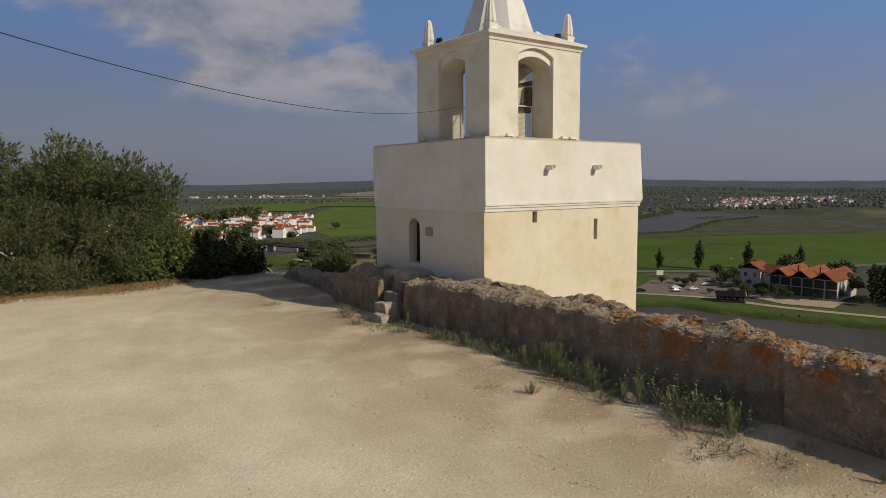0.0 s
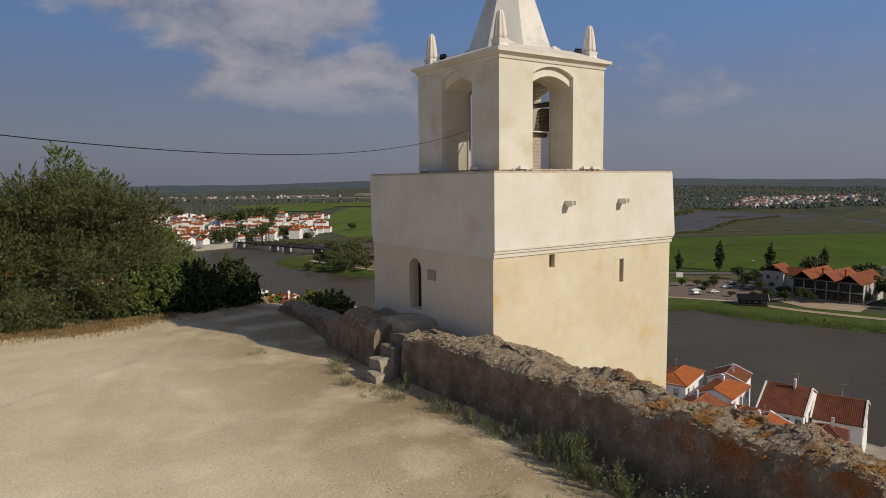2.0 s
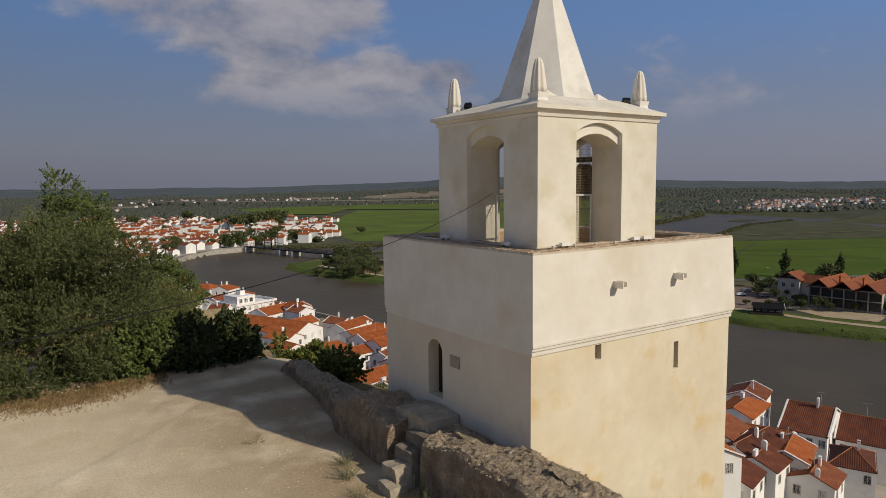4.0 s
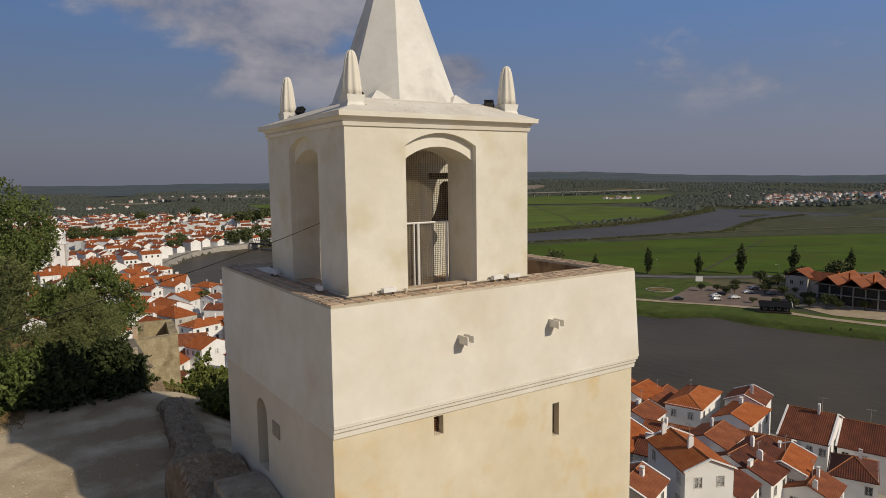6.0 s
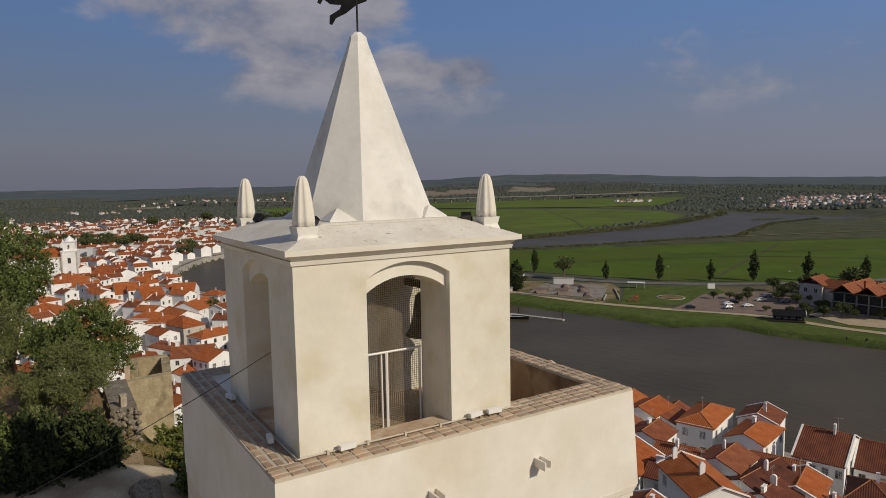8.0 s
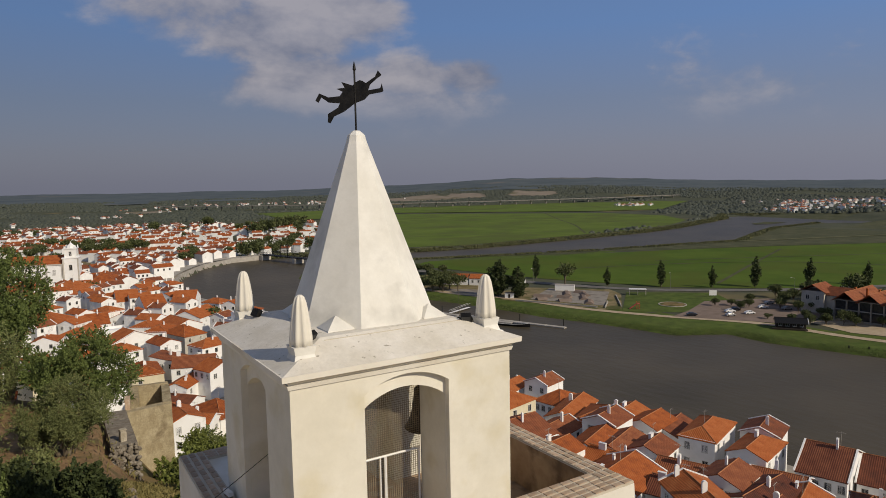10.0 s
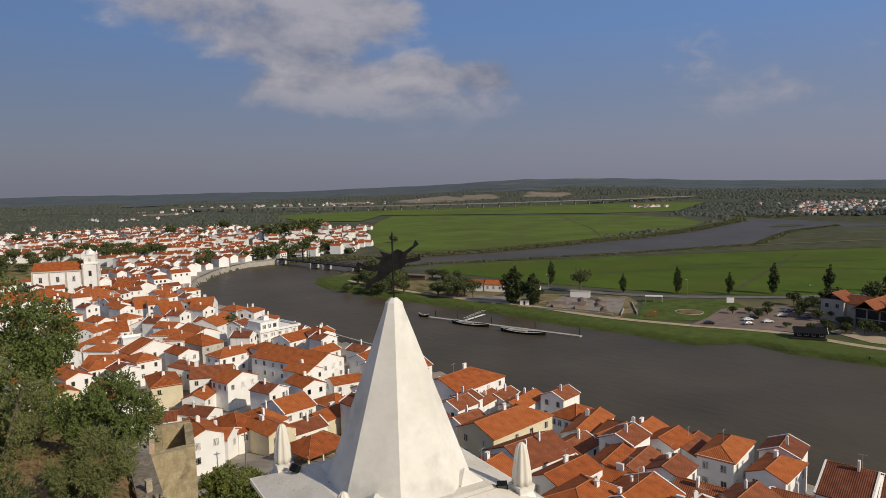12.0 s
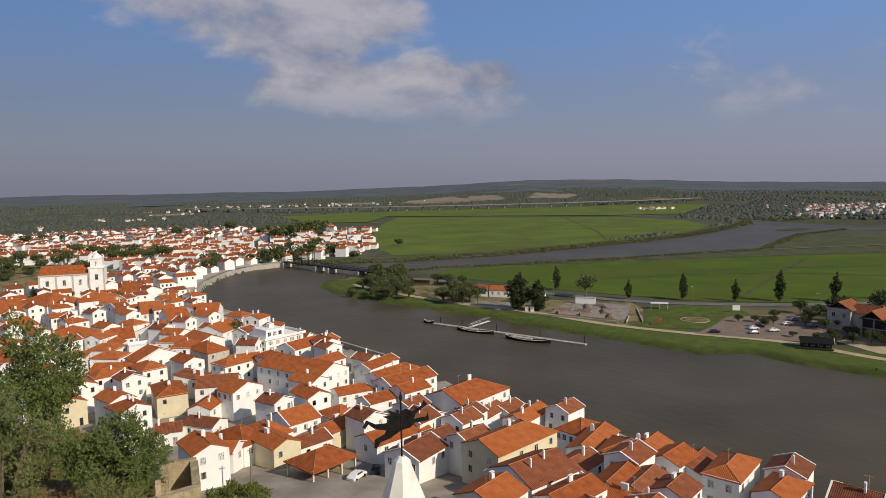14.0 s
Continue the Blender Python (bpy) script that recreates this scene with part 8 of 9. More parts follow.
def shoots(blobs, n, per, seed, length, rise=0.6):
    """Leaves set along n leafy shoots that stand out of a lumpy crown and turn upwards: places and ways."""
    rng = np.random.default_rng(seed)
    b = np.array(blobs, float)
    wt = (b[:, 3] * b[:, 4] * b[:, 5]) ** (2 / 3)
    k = rng.choice(len(b), n, p=wt / wt.sum())
    v = rng.normal(size=(n, 3))
    v /= np.linalg.norm(v, axis=1, keepdims=True)
    root = b[k, :3] + v * b[k, 3:] * rng.uniform(0.55, 0.95, (n, 1))
    way = v * 0.7 + np.array((0, 0, rise)) + rng.normal(size=(n, 3)) * 0.35
    way /= np.linalg.norm(way, axis=1, keepdims=True)
    ln = length * rng.uniform(0.45, 1.25, (n, 1))
    f = rng.random((n, per, 1)) ** 0.8
    pts = root[:, None, :] + (way * ln)[:, None, :] * f + rng.normal(size=(n, per, 3)) * (0.11 * length * (1.05 - f))
    pts[:, :, 2] -= 0.10 * length * f[:, :, 0] ** 2
    return pts.reshape(-1, 3), np.repeat(way, per, 0) * 0.9


def bush(name, label, x, y, z, blobs, n, leaf, aspect, material, seed, trunk=0.16, hollow=0.45, spread=0.6, group="", stems=7, shoot=0.55, per=34):
    """A shrub or small tree whose crown reaches the ground: limbs from one stool and thousands of leaves on shoots."""
    t = thing(name, label, "tree" if name.endswith("tree") else "shrub", pose(x, y, z), group)
    rng = random.Random(seed)
    bm = bmesh.new()
    for k in range(stems):
        b = blobs[(k * 3) % len(blobs)]
        tube(bm, [(rng.uniform(-0.3, 0.3), rng.uniform(-0.3, 0.3), -0.8), (b[0] * 0.35, b[1] * 0.35, b[2] * 0.4), (b[0] * 0.75, b[1] * 0.75, b[2] * 0.85), (b[0], b[1], b[2] + b[5] * 0.4)], [trunk, trunk * 0.75, trunk * 0.4, trunk * 0.1], 6)
    part("trunk", bm, M["bark"], t)
    inner, way = crown_points(blobs, n // 3, seed, hollow)
    pl, nm = shoots(blobs, (n - n // 3) // per, per, seed + 1, shoot)
    pl, nm = np.concatenate([inner, pl]), np.concatenate([way, nm])
    ok = pl[:, 2] > -0.1
    c = new("crown", leaf_mesh("crown", pl[ok], nm[ok], leaf, aspect, seed, M[material], spread))
    c.parent = t
    return t


def lumpy(w, d, h, n, seed, low=0.35, small=1.0):
    """Lumps that fill a crown of the given width, depth and height."""
    rng = random.Random(seed)
    out = []
    for k in range(n):
        a, r = rng.uniform(0, 2 * math.pi), rng.random() ** 0.5
        px, py = r * math.cos(a) * w * (0.5 - 0.14 * small), r * math.sin(a) * d * (0.5 - 0.14 * small)
        top = h * (1 - 0.42 * r * r)
        s = rng.uniform(0.09, 0.23) * (w + h) * 0.55 * small
        pz = rng.uniform(low * s, max(low * s + 0.1, top - s * 0.8))
        out.append((px, py, pz, s, s, s * rng.uniform(0.7, 1.0)))
    return out


rng_dome = random.Random(6)
DOME = []
for k in range(52):
    px = -5.8 + 11.2 * ((k * 0.618) % 1.0)
    roof = 6.75 - 0.055 * max(0.0, abs(px - 0.4) - 2.3) ** 2.3 + rng_dome.uniform(-0.5, 0.35)
    sz = rng_dome.uniform(0.8, 1.5)
    DOME.append((px, rng_dome.uniform(-2.0, 2.2), max(0.5, (roof - sz * 0.8) * ((k * 0.414) % 1.0) ** 0.55), sz, sz, sz * rng_dome.uniform(0.75, 1.0)))
for k in range(8):
    sz = rng_dome.uniform(0.8, 1.2)
    DOME.append((-6.6 + 11.5 * ((k * 0.618) % 1.0), rng_dome.uniform(-2.4, -1.2), rng_dome.uniform(0.3, 1.8), sz, sz, sz * 0.8))
bush("olive_tree", "large dense grey-green wild olive at the terrace edge", 2.8, 33.4, 0.0, DOME, 280000, 0.105, 0.18, "leaf_olive", 2, 0.22, hollow=0.3, spread=0.38, shoot=0.52, per=40)
bush("olive_tree", "tall grey-green wild olive behind the terrace edge", -8.5, 37.0, 0.0, lumpy(9, 8, 7.7, 26, 5), 80000, 0.12, 0.2, "leaf_olive", 5, 0.22, hollow=0.45, spread=0.4, shoot=0.8, per=40)
bush("dark_shrub", "mixed green broad-leaved shrub at the terrace edge", 7.9, 32.3, -0.1, lumpy(3.8, 3.2, 2.9, 16, 7), 20000, 0.14, 0.3, "leaf_mid", 7, 0.1)
bush("dark_shrub", "dark glossy evergreen shrub at the terrace edge", 6.3, 34.0, -0.2, lumpy(4.2, 3.2, 2.6, 12, 8), 10000, 0.16, 0.34, "leaf_dark", 8, 0.1)
bush("dark_shrub", "dark spiky evergreen shrub at the terrace corner", 10.55, 32.6, -0.2, lumpy(4.4, 3.4, 3.0, 22, 74), 28000, 0.16, 0.3, "leaf_dark", 74, 0.08)
bush("olive_shrub", "low grey-green olive shoots at the terrace edge", 0.2, 31.9, 0.1, lumpy(4.5, 2.2, 2.0, 14, 71), 20000, 0.10, 0.17, "leaf_olive", 71, 0.07, hollow=0.4)
bush("dark_shrub", "dark low shrub beyond the terrace edge", 9.6, 37.6, -1.6, lumpy(5, 4, 3.0, 14, 9), 12000, 0.18, 0.34, "leaf_dark", 9, 0.1)
bush("green_shrub", "bushy green shrub below the crumbling wall", 15.7, 33.4, -1.9, lumpy(2.7, 2.6, 2.5, 16, 75), 9000, 0.17, 0.3, "leaf_green", 75, 0.1)
bush("green_shrub", "bushy green shrub below the crumbling wall", 14.9, 29.0, -0.7, lumpy(1.9, 2.6, 2.2, 12, 76), 6000, 0.15, 0.3, "leaf_green", 76, 0.08)
bush("green_shrub", "tall green shrub on the slope beside the wall", 17.2, 41.5, -4.4, lumpy(3.4, 3.4, 3.2, 16, 77), 9000, 0.18, 0.3, "leaf_green", 77, 0.1)


def dry_grass():
    rng = np.random.default_rng(31)
    n = 26000
    x = rng.uniform(-9, 8.6, n)
    y = 30.0 + 0.16 * np.maximum(0, x) + rng.normal(size=n) * 0.75 + 0.6 * np.sin(x * 0.9)
    z = 0.22 - 0.02 * np.maximum(y - 26, 0) + 0.05 * rng.random(n)
    pts = np.stack([x, y, z + 0.02], 1)
    me = leaf_mesh("dry_grass", pts, np.tile((0.0, 0.0, 1.0), (n, 1)), 0.2, 0.05, 32, M["straw"], 0.6)
    tagged(new("dry_grass", me), "dry straw-coloured grass at the foot of the bushes", "grass", "", "stuff")
    n = 230000
    x, y = rng.uniform(-10, 42, n), 35 + 165 * rng.random(n) ** 1.5
    hs = signed(x, y, CASTLE)
    ok = (hs > 1) & ((hs < 70) & (y < 105) | (signed(x, y, SLOPE) < 0))
    ok &= (signed(x, y, BENCH) > 0.5) | (rng.random(n) < 0.16)
    x, y = x[ok], y[ok]
    z = land(x, y)
    me = leaf_mesh("hillside_grass", np.stack([x, y, z + 0.14], 1), np.tile((0.0, 0.0, 1.0), (len(x), 1)), 0.36, 0.09, 33, M["leaf_hill"], 0.7)
    tagged(new("hillside_grass", me), "rough dry and green grass on the castle hillside", "grass", "", "stuff")


M["leaf_hill"] = leaf_material("hill_grass", (0.11, 0.10, 0.03), (0.22, 0.18, 0.07), (0.26, 0.17, 0.07))
dry_grass()

# trees and shrubs on the hillside below
bush("hillside_tree", "bushy dark green tree beside the ruined turret", 13.0, 57.2, -2.6, lumpy(7.2, 5.6, 5.8, 54, 11, small=0.6), 60000, 0.12, 0.3, "leaf_mid", 11, 0.18)
bush("hillside_tree", "grey-green olive tree on the brown bench", 11.5, 47.6, -2.5, [(b[0], b[1], b[2] + 0.5, *b[3:]) for b in lumpy(5.0, 4.6, 3.9, 40, 12, small=0.6)], 80000, 0.09, 0.16, "leaf_sage", 12, 0.14)
bush("hillside_tree", "tall dark green tree on the hillside", 8.0, 65.0, -6.5, [(b[0], b[1], b[2] + 4.5, *b[3:]) for b in lumpy(9.4, 8, 11.8, 60, 13, small=0.62)], 80000, 0.15, 0.3, "leaf_mid", 13, 0.3)
bush("hillside_tree", "grey-green olive tree on the hillside", 6.0, 57.5, -5.0, lumpy(8.8, 7, 11.6, 60, 14, small=0.62), 80000, 0.13, 0.18, "leaf_sage", 14, 0.25)
for k, (x, y, w, h, leaf) in enumerate(((20.7, 57.0, 3.6, 5.4, "leaf_green"), (22.4, 61.5, 4.2, 5.8, "leaf_sage"), (24.6, 66.0, 4.6, 5.2, "leaf_green"), (21.4, 52.5, 3.4, 4.4, "leaf_green"))):
    bush("hillside_tree", "bushy young tree on the slope below the turret", x, y, at_land(x, y), lumpy(w, w, h, 16, 80 + k), 12000, 0.17, 0.3, leaf, 80 + k, 0.1)
SHRUB = bush("hillside_shrub", "bushy green shrub on the hillside", 17.5, 49.5, at_land(17.5, 49.5), lumpy(4.2, 3.8, 2.6, 11, 15), 4200, 0.22, 0.3, "leaf_green", 15, 0.08, group="shrubs on the hillside")
SHRUB2 = bush("hillside_shrub", "grey-green shrub on the hillside", 9.4, 41.4, at_land(9.4, 41.4), lumpy(3.6, 3.4, 2.2, 10, 16), 4200, 0.19, 0.22, "leaf_sage", 16, 0.08, group="shrubs on the hillside")


def hillside_shrubs():
    rng = random.Random(19)
    for k in range(216):
        x, y = rng.uniform(-6, 46), rng.uniform(38, 112)
        if k < 26:
            x, y = rng.uniform(18, 46), rng.uniform(24, 60)
        elif k < 40:
            x, y = rng.uniform(19.4, 24), rng.uniform(46, 66)
        elif k > 189:
            x, y = rng.uniform(31, 39.5), rng.uniform(114, 126)
        elif k > 109:
            x, y = rng.uniform(-20, 28), rng.uniform(100, 205)
        hs = float(signed(x, y, CASTLE))
        if k > 189 or k > 109 and float(signed(x, y, SLOPE)) < -1:
            hs = 5
        if hs < 3 or hs > 62 or (7 < x < 19 and 40 < y < 60):
            continue
        o = copy_thing(SHRUB if rng.random() < 0.6 else SHRUB2, pose(x, y, at_land(x, y) - 0.1, 0, 0, rng.uniform(0, 360)))
        s = rng.uniform(0.55, 1.25)
        o.scale = (s, s, s)


hillside_shrubs()


def build_turret():
    """The roofless corner turret of the old castle wall."""
    t = thing("ruined_turret", "roofless rubble turret with broken walls, open to the sky", "ruin", pose(16.9, 56.6, -2.6, 0, 0, -8))
    front = lump_block("front_wall", 0.0, 3.1, 0.0, 0.6, -9.0, 0.0, None, "", "", seed=30.0, rough=0.05, cuts=11)
    front.transform(pose(-1.29, -3.16, 0, 0, 0, 16.7))
    part("front_wall", front, M["ruin"], t)
    spec = (("back_wall", -1.0, 1.6, 2.6, 3.15, 0.12), ("side_wall", 1.08, 1.66, -2.15, 2.6, 0.05), ("side_wall", -1.05, -0.5, -0.4, 2.6, 0.1))
    for k, (nm, x0, x1, y0, y1, top) in enumerate(spec):
        part(nm, lump_block(nm, x0, x1, y0, y1, -9.0, top, None, "", "", seed=31.0 + k, rough=0.05, cuts=9), M["ruin"], t)
    part("pier", lump_block("pier", -1.3, -0.95, -2.55, -1.7, -2.0, 0.75, None, "", "", seed=38.0, rough=0.05, cuts=5), M["brick"], t, "broken brick pier of the doorway")
    part("floor", lump_block("floor", -1.0, 1.2, -2.4, 2.6, -9, -1.9, None, "", "", seed=41.0, rough=0.06), M["ruin"], t)


def build_bench_wall():
    """The broad old wall that holds the bench: a worn top and a broken rubble end."""
    t = thing("ruined_wall", "broad old castle wall with a broken rubble end", "ruin", pose(14.5, 50.3, -2.4, 0, 0, -1.5))
    part("core", lump_block("core", -0.75, 0.72, -3.45, 3.5, -8.0, 0.0, None, "", "", seed=43.0, rough=0.1, cuts=14), M["cutstone"], t)
    rng = random.Random(44)
    bm = bmesh.new()
    for k in range(230):
        x, z = rng.uniform(-0.8, 0.78), -3.6 * rng.random() ** 0.8
        s = rng.uniform(0.06, 0.17)
        lump = bmesh.ops.create_icosphere(bm, subdivisions=1, radius=s, matrix=pose(x, -3.5 + 0.12 * z + rng.uniform(-0.05, 0.04), z, rng.uniform(0, 90), rng.uniform(0, 90), 0))
        for v in lump["verts"]:
            v.co += 0.35 * s * Vector((wob(v.co.x, v.co.z, s, k), wob(v.co.z, v.co.y, s, k + 3), wob(v.co.x, v.co.y, s, k + 6)))
    part("rubble", bm, M["cutstone"], t, "broken rubble core at the end of the wall")
    t = thing("stub_post", "short grey concrete stub post on the old wall", "post", pose(14.4, 47.6, -2.42, 0, 0, 12))
    part("shaft", lump_block("shaft", -0.17, 0.17, -0.15, 0.15, -0.1, 0.62, None, "", "", seed=46.0, rough=0.02), M["stone"], t)
    part("cap", lump_block("cap", -0.2, 0.2, -0.18, 0.18, 0.62, 0.7, None, "", "", seed=47.0, rough=0.02), M["stone"], t)


M["ruin"] = surface("old_rubble_masonry", (0.36, 0.29, 0.175), (0.49, 0.41, 0.265), 0.6, 0.97, 0.03, 0.08, (0.26, 0.205, 0.125), 1.0, (0.55, 0.70), cells=0.4, fine=(0.12, 0.16))
def build_shed():
    """A small plank shed with a tiled lean-to roof among the trees."""
    t = thing("garden_shed", "small plank shed with a red tiled roof", "shed", pose(7.6, 66.4, at_land(7.6, 66.4) - 0.2, 0, 0, -6))
    z0 = -3.75 - at_land(7.6, 66.4)
    bm = bmesh.new()
    box(bm, -2.2, 1.2, -1.0, 1.2, -1.5, z0 - 0.35)
    body = part("wall", bm, M["cutstone"], t)
    for k in range(11):
        bm = bmesh.new()
        box(bm, -2.2 + 0.31 * k, -1.94 + 0.31 * k, -1.05, -1.003, -0.6 + 0.04 * (k % 3), z0 - 0.4)
        part("plank", bm, M["stone"], body)
    for k in range(9):
        bm = bmesh.new()
        x = -2.4 + 0.43 * k
        tube(bm, [(x, -1.35, z0 - 0.42), (x, 1.35, z0 + 0.35)], 0.17, 8)
        part("tile_row", bm, M["tile_a"], t)
    bm = bmesh.new()
    rings(bm, [[(-2.5, -1.4, z0 - 0.5), (1.3, -1.4, z0 - 0.5), (1.3, -1.4, z0 - 0.42), (-2.5, -1.4, z0 - 0.42)], [(-2.5, 1.4, z0 + 0.26), (1.3, 1.4, z0 + 0.26), (1.3, 1.4, z0 + 0.34), (-2.5, 1.4, z0 + 0.34)]])
    bmesh.ops.recalc_face_normals(bm, faces=bm.faces[:])
    part("roof", bm, M["tile_a"], t)


build_turret()
build_bench_wall()
build_shed()


# ---- pole in the street below ----
t = thing("utility_pole", "slim grey concrete utility pole beside the street", "utility pole", pose(38.4, 123.5, at_land(38.4, 123.5)))
bm = bmesh.new()
tube(bm, [(0, 0, -0.5), (0, 0, 8.4)], [0.17, 0.10], 8)
part("shaft", bm, M["grey_concrete"], t)
bm = bmesh.new()
box(bm, -0.6, 0.6, -0.05, 0.05, 7.9, 8.02)
part("crossarm", bm, M["grey_concrete"], t)

# ---- fittings of the tower ----
def bell():
    t = thing("church_bell", "dark bronze bell hung on an iron yoke in the belfry arch", "bell", pose(17.05, 17.0, 7.25))
    bm = bmesh.new()
    lathe(bm, [(0.02, 0.88), (0.16, 0.88), (0.24, 0.80), (0.27, 0.55), (0.31, 0.32), (0.38, 0.12), (0.46, 0.0), (0.42, 0.0), (0.33, 0.15), (0.05, 0.7)], 24)
    part("body", bm, M["bronze"], t, smooth=True)
    bm = bmesh.new()
    box(bm, -0.07, 0.07, -0.82, 0.82, 0.94, 1.08)
    part("yoke", bm, M["iron"], t)
    bm = bmesh.new()
    tube(bm, [(0.0, -0.5, 1.05), (-0.35, -0.62, 0.72), (-0.62, -0.66, 0.55)], 0.035, 6)
    lathe(bm, [(0.16, 1.12), (0.2, 1.12), (0.2, 1.2), (0.16, 1.2)], 16, (0, -0.56, 0))
    part("striker", bm, M["iron"], t)
    bm = bmesh.new()
    tube(bm, [(0, 0, 0.6), (0, 0, -0.05)], [0.03, 0.06], 6)
    part("clapper", bm, M["iron"], t)


bell()


def weather_vane():
    """A plain sheet-iron winged silhouette with a long horn on an iron rod."""
    t = thing("weather_vane", "black sheet-iron weather vane shaped as a winged flying figure with horn", "weather vane", pose(15.73, 17.12, 13.1, 0, 0, -33))
    bm = bmesh.new()
    tube(bm, [(0, 0, -0.1), (0, 0, 1.18)], 0.018, 8)
    lathe(bm, [(0.005, 1.15), (0.032, 1.20), (0.022, 1.27), (0.004, 1.35)], 8)
    part("rod", bm, M["iron"], t)
    out = [(0.02, 0.98), (0.10, 1.02), (0.16, 1.00), (0.22, 0.96), (0.40, 1.08), (0.46, 1.20), (0.53, 1.11), (0.42, 1.03), (0.30, 0.93), (0.26, 0.82), (0.50, 0.86), (0.53, 0.95), (0.56, 0.80), (0.52, 0.78), (0.28, 0.74), (0.18, 0.64), (0.0, 0.58),
           (-0.22, 0.42), (-0.42, 0.33), (-0.50, 0.20), (-0.55, 0.22), (-0.54, 0.38), (-0.34, 0.50), (-0.30, 0.58), (-0.52, 0.60), (-0.66, 0.70), (-0.72, 0.60), (-0.78, 0.64), (-0.70, 0.78), (-0.52, 0.70), (-0.30, 0.72), (-0.24, 0.80), (-0.36, 0.86), (-0.20, 0.88), (-0.26, 0.99), (-0.04, 0.92)]
    loops = [[(x, y, z) for x, z in out] for y in (-0.008, 0.008)]
    rings(bm := bmesh.new(), loops)
    bmesh.ops.recalc_face_normals(bm, faces=bm.faces[:])
    bmesh.ops.triangulate(bm, faces=[f for f in bm.faces if len(f.verts) > 4])
    bmesh.ops.scale(bm, vec=(0.95, 1, 0.95), space=Matrix.Translation((0, 0, -0.75)), verts=bm.verts[:])
    part("plate", bm, M["iron"], t, "flat black figure silhouette")


weather_vane()


def floodlight(x, y, z, yaw):
    t = thing("floodlight", "small black floodlight on the belfry roof", "floodlight", pose(x, y, z, 0, 0, yaw), "floodlights on the tower roof")
    bm = bmesh.new()
    m = pose(0, 0, 0.2, 35, 0, 0)
    box(bm, -0.095, 0.095, -0.05, 0.05, -0.075, 0.075, m=m)
    part("housing", bm, M["iron"], t)
    bm = bmesh.new()
    box(bm, -0.085, 0.085, -0.056, -0.05, -0.065, 0.065, m=m)
    part("lens", bm, M["glass"], t)
    bm = bmesh.new()
    for sx in (-0.105, 0.105):
        tube(bm, [(sx, 0, -0.02), (sx, 0, 0.2)], 0.012, 4)
    tube(bm, [(-0.105, 0, 0.0), (0.105, 0, 0.0)], 0.012, 4)
    part("bracket", bm, M["iron"], t)


for x, y, z, yaw in ((BX0 + 0.60, BY0 + 0.66, 9.56, 20), (BX0 + 0.55, BY1 - 0.62, 9.52, 110), (BX1 - 0.60, BY0 + 0.52, 9.52, -30)):
    floodlight(x, y, z, yaw)


def coping_light(x, y, yaw):
    t = thing("coping_light", "white linear uplighter on the parapet coping", "light fitting", pose(x, y, TOP + 0.005, 0, 0, yaw), "uplighters on the coping")
    bm = bmesh.new()
    box(bm, -0.14, 0.14, -0.045, 0.045, 0.05, 0.13)
    part("housing", bm, M["white_paint"], t)
    for sx in (-0.1, 0.1):
        bm = bmesh.new()
        box(bm, sx - 0.015, sx + 0.015, -0.03, 0.03, 0, 0.05)
        part("foot", bm, M["wire"], t)


for x, y, yaw in ((14.31, 14.96, 4), (17.22, 14.95, -5), (13.38, 16.0, 80), (13.42, 18.6, 100), (16.82, 14.98, 8)):
    coping_light(x, y, yaw)

t = thing("conduit", "thin pale cable conduit along the belfry foot and roof", "conduit", pose(0, 0, 0))
bm = bmesh.new()
tube(bm, [(13.5, 15.03, TOP + 0.04), (17.74, 15.03, TOP + 0.04)], 0.014, 6)
part("pipe", bm, M["mortar"], t)
bm = bmesh.new()
tube(bm, [(13.5, 15.03, TOP + 0.04), (13.49, 18.9, TOP + 0.04)], 0.014, 6)
part("pipe", bm, M["mortar"], t)
bm = bmesh.new()
tube(bm, [(14.35, 15.62, 9.68), (17.1, 15.62, 9.68)], 0.012, 6)
part("pipe", bm, M["mortar"], t)
for x in (14.0, 14.7, 15.4, 16.1, 16.8):
    bm = bmesh.new()
    box(bm, x - 0.02, x + 0.02, 15.0, 15.06, TOP, TOP + 0.07)
    part("clip", bm, M["mortar"], t)


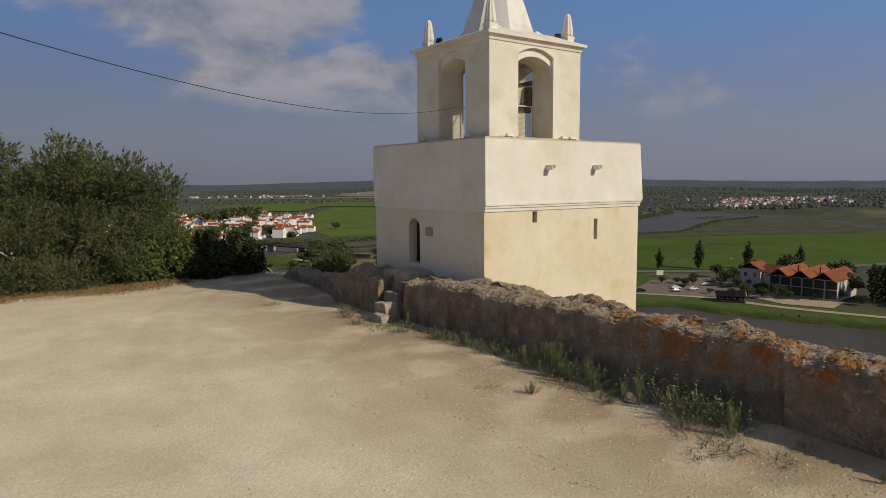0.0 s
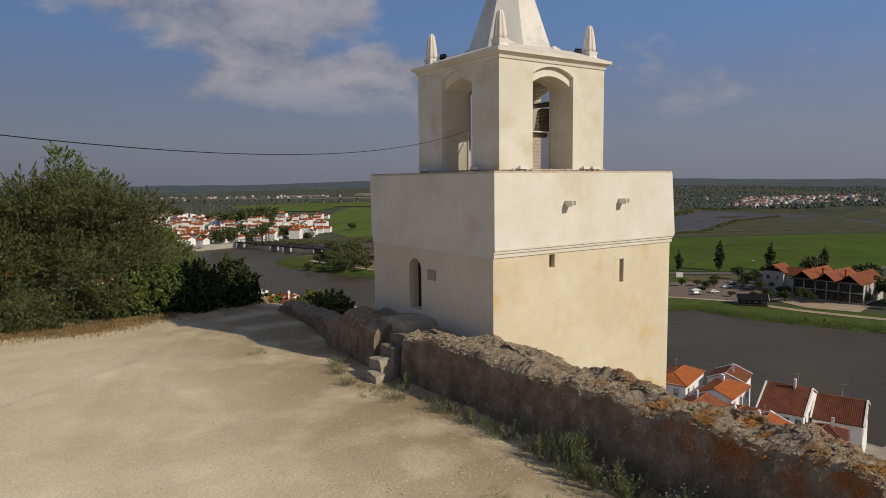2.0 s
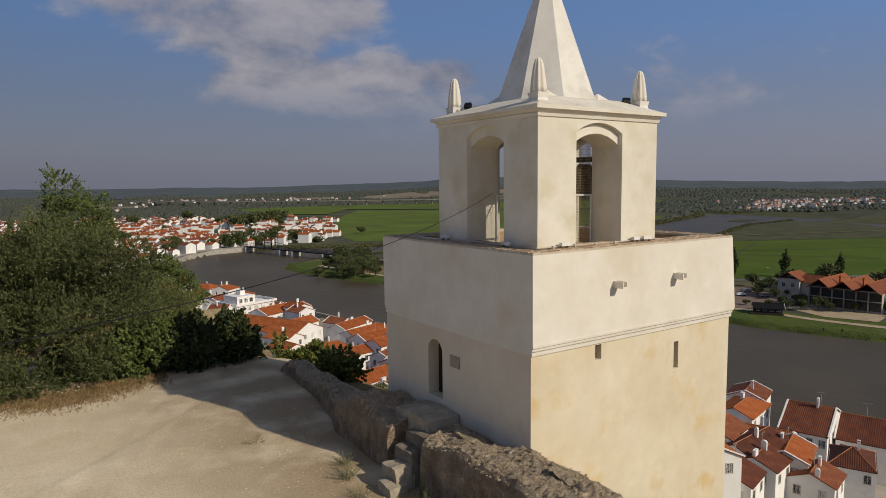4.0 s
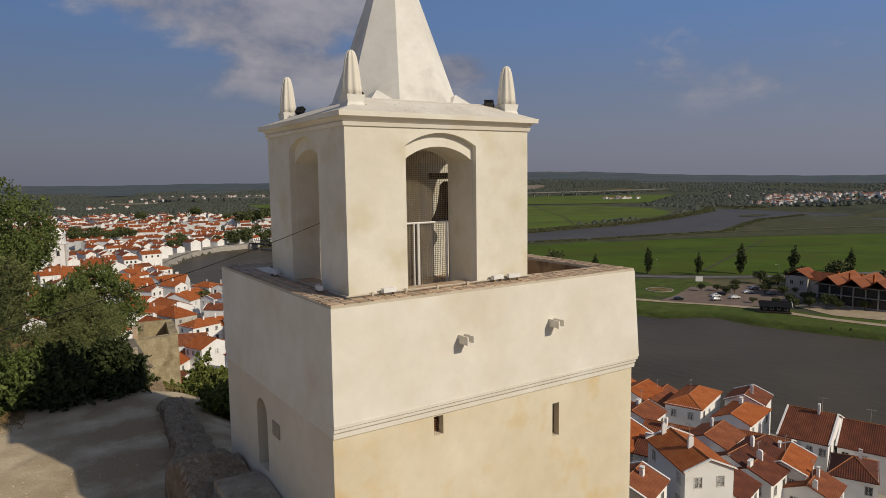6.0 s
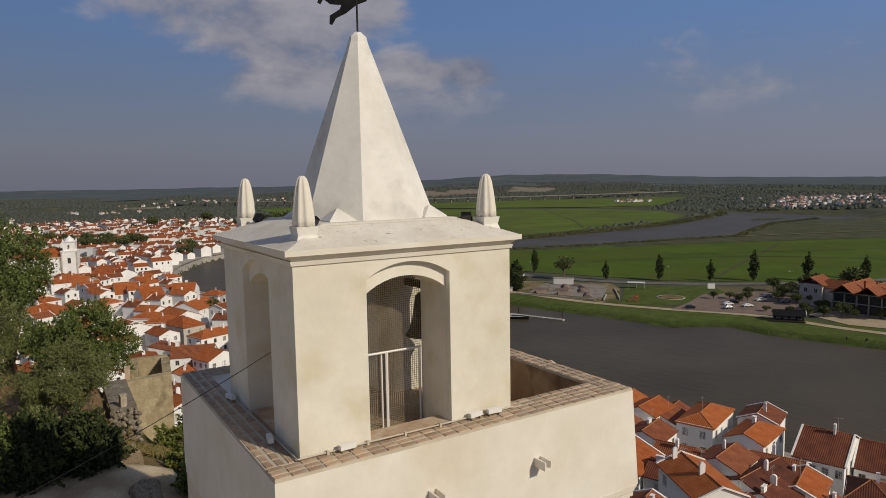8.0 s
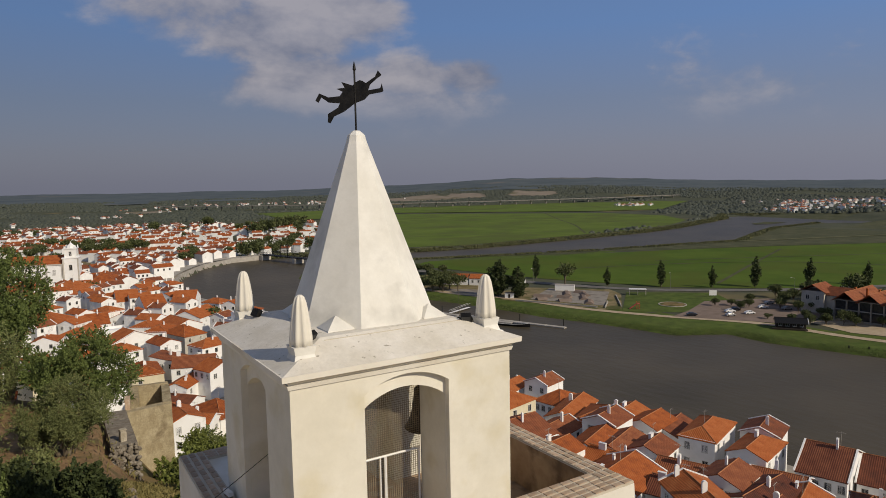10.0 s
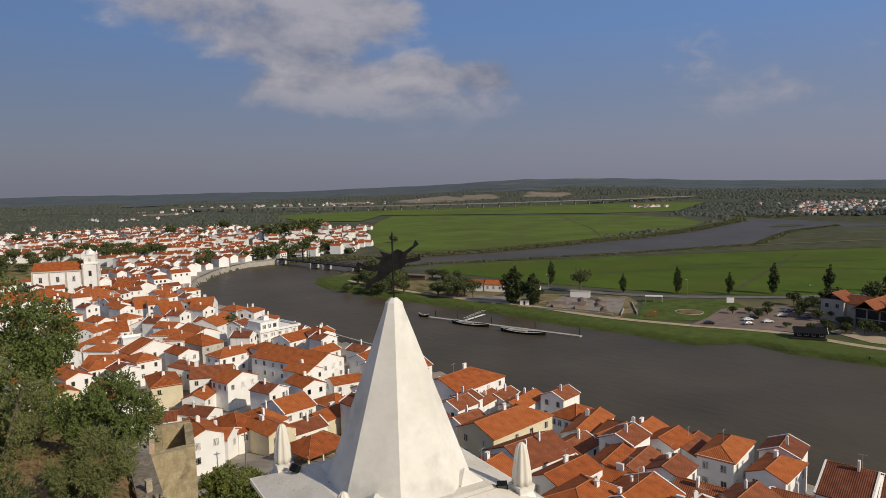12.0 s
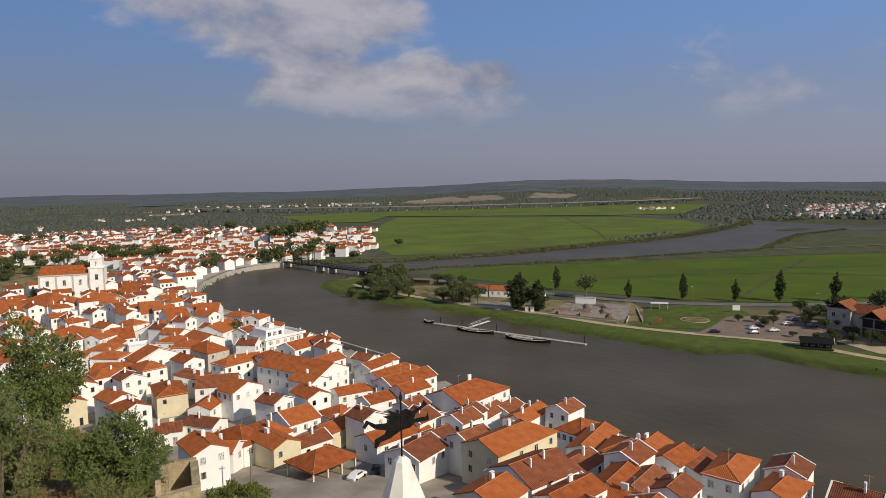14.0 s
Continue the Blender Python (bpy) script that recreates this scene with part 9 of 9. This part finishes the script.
def overhead_cable():
    """The black cable from the belfry to a post beyond the terrace."""
    t = thing("overhead_cable", "thin black overhead cable from the belfry to a wooden post", "cable", pose(0, 0, 0))
    c, s = math.cos(0.5866), math.sin(0.5866)
    pts = []
    for i in range(49):
        d = -0.8 + 33 * i / 48
        pts.append((13.793 - c * d, 17.38 - s * d, 7.232 - 0.1669 * d + 0.0076 * d * d))
    bm = bmesh.new()
    tube(bm, pts, 0.0065, 5)
    part("cable", bm, M["iron"], t)
    bm = bmesh.new()
    e = pts[-1]
    tube(bm, [(e[0], e[1], -0.3), (e[0], e[1], e[2] + 0.4)], [0.15, 0.11], 8)
    part("post", bm, M["bark"], t)


overhead_cable()


# ---- bricks of the coping ----
def coping():
    slab = bmesh.new()
    strips = ((13.0, 20.5, 14.61, 15.07, "x"), (17.74, 20.0, 15.08, 15.40, "x"), (20.0, 20.5, 15.08, 21.3, "y"), (13.0, 13.53, 15.08, 21.3, "y"), (13.52, 19.98, 20.82, 21.3, "x"))
    for x0, x1, y0, y1, _ in strips:
        box(slab, x0 + 0.01, x1 - 0.005, y0 + 0.01, y1 - 0.005, TOP - 0.07, TOP - 0.012)
    part("coping_bed", slab, M["mortar"], tower, "pale mortar bed")
    bm = bmesh.new()
    w, d = 0.252, 0.126
    frustum(bm, (-w / 2, w / 2, -d / 2, d / 2), (-w / 2 + 0.008, w / 2 - 0.008, -d / 2 + 0.008, d / 2 - 0.008), -0.03, 0.0)
    me = mesh_of("brick", bm, M["brick"])
    rng = random.Random(2)
    for x0, x1, y0, y1, way in strips:
        lx, ly = (0.265, 0.138) if way == "x" else (0.138, 0.265)
        nx, ny = max(1, int((x1 - x0) / lx)), max(1, int((y1 - y0) / ly))
        for i in range(nx):
            for j in range(ny):
                b = new("brick", me)
                b.parent = tower
                sh = 0.5 * (j % 2) * lx * 0.3 if way == "x" else 0.0
                b.matrix_basis = pose(x0 + (i + 0.5) * (x1 - x0) / nx, y0 + (j + 0.5) * (y1 - y0) / ny, TOP + rng.uniform(-0.004, 0.006), rng.uniform(-1.2, 1.2), rng.uniform(-1.2, 1.2), (0 if way == "x" else 90) + rng.uniform(-1.5, 1.5))


coping()
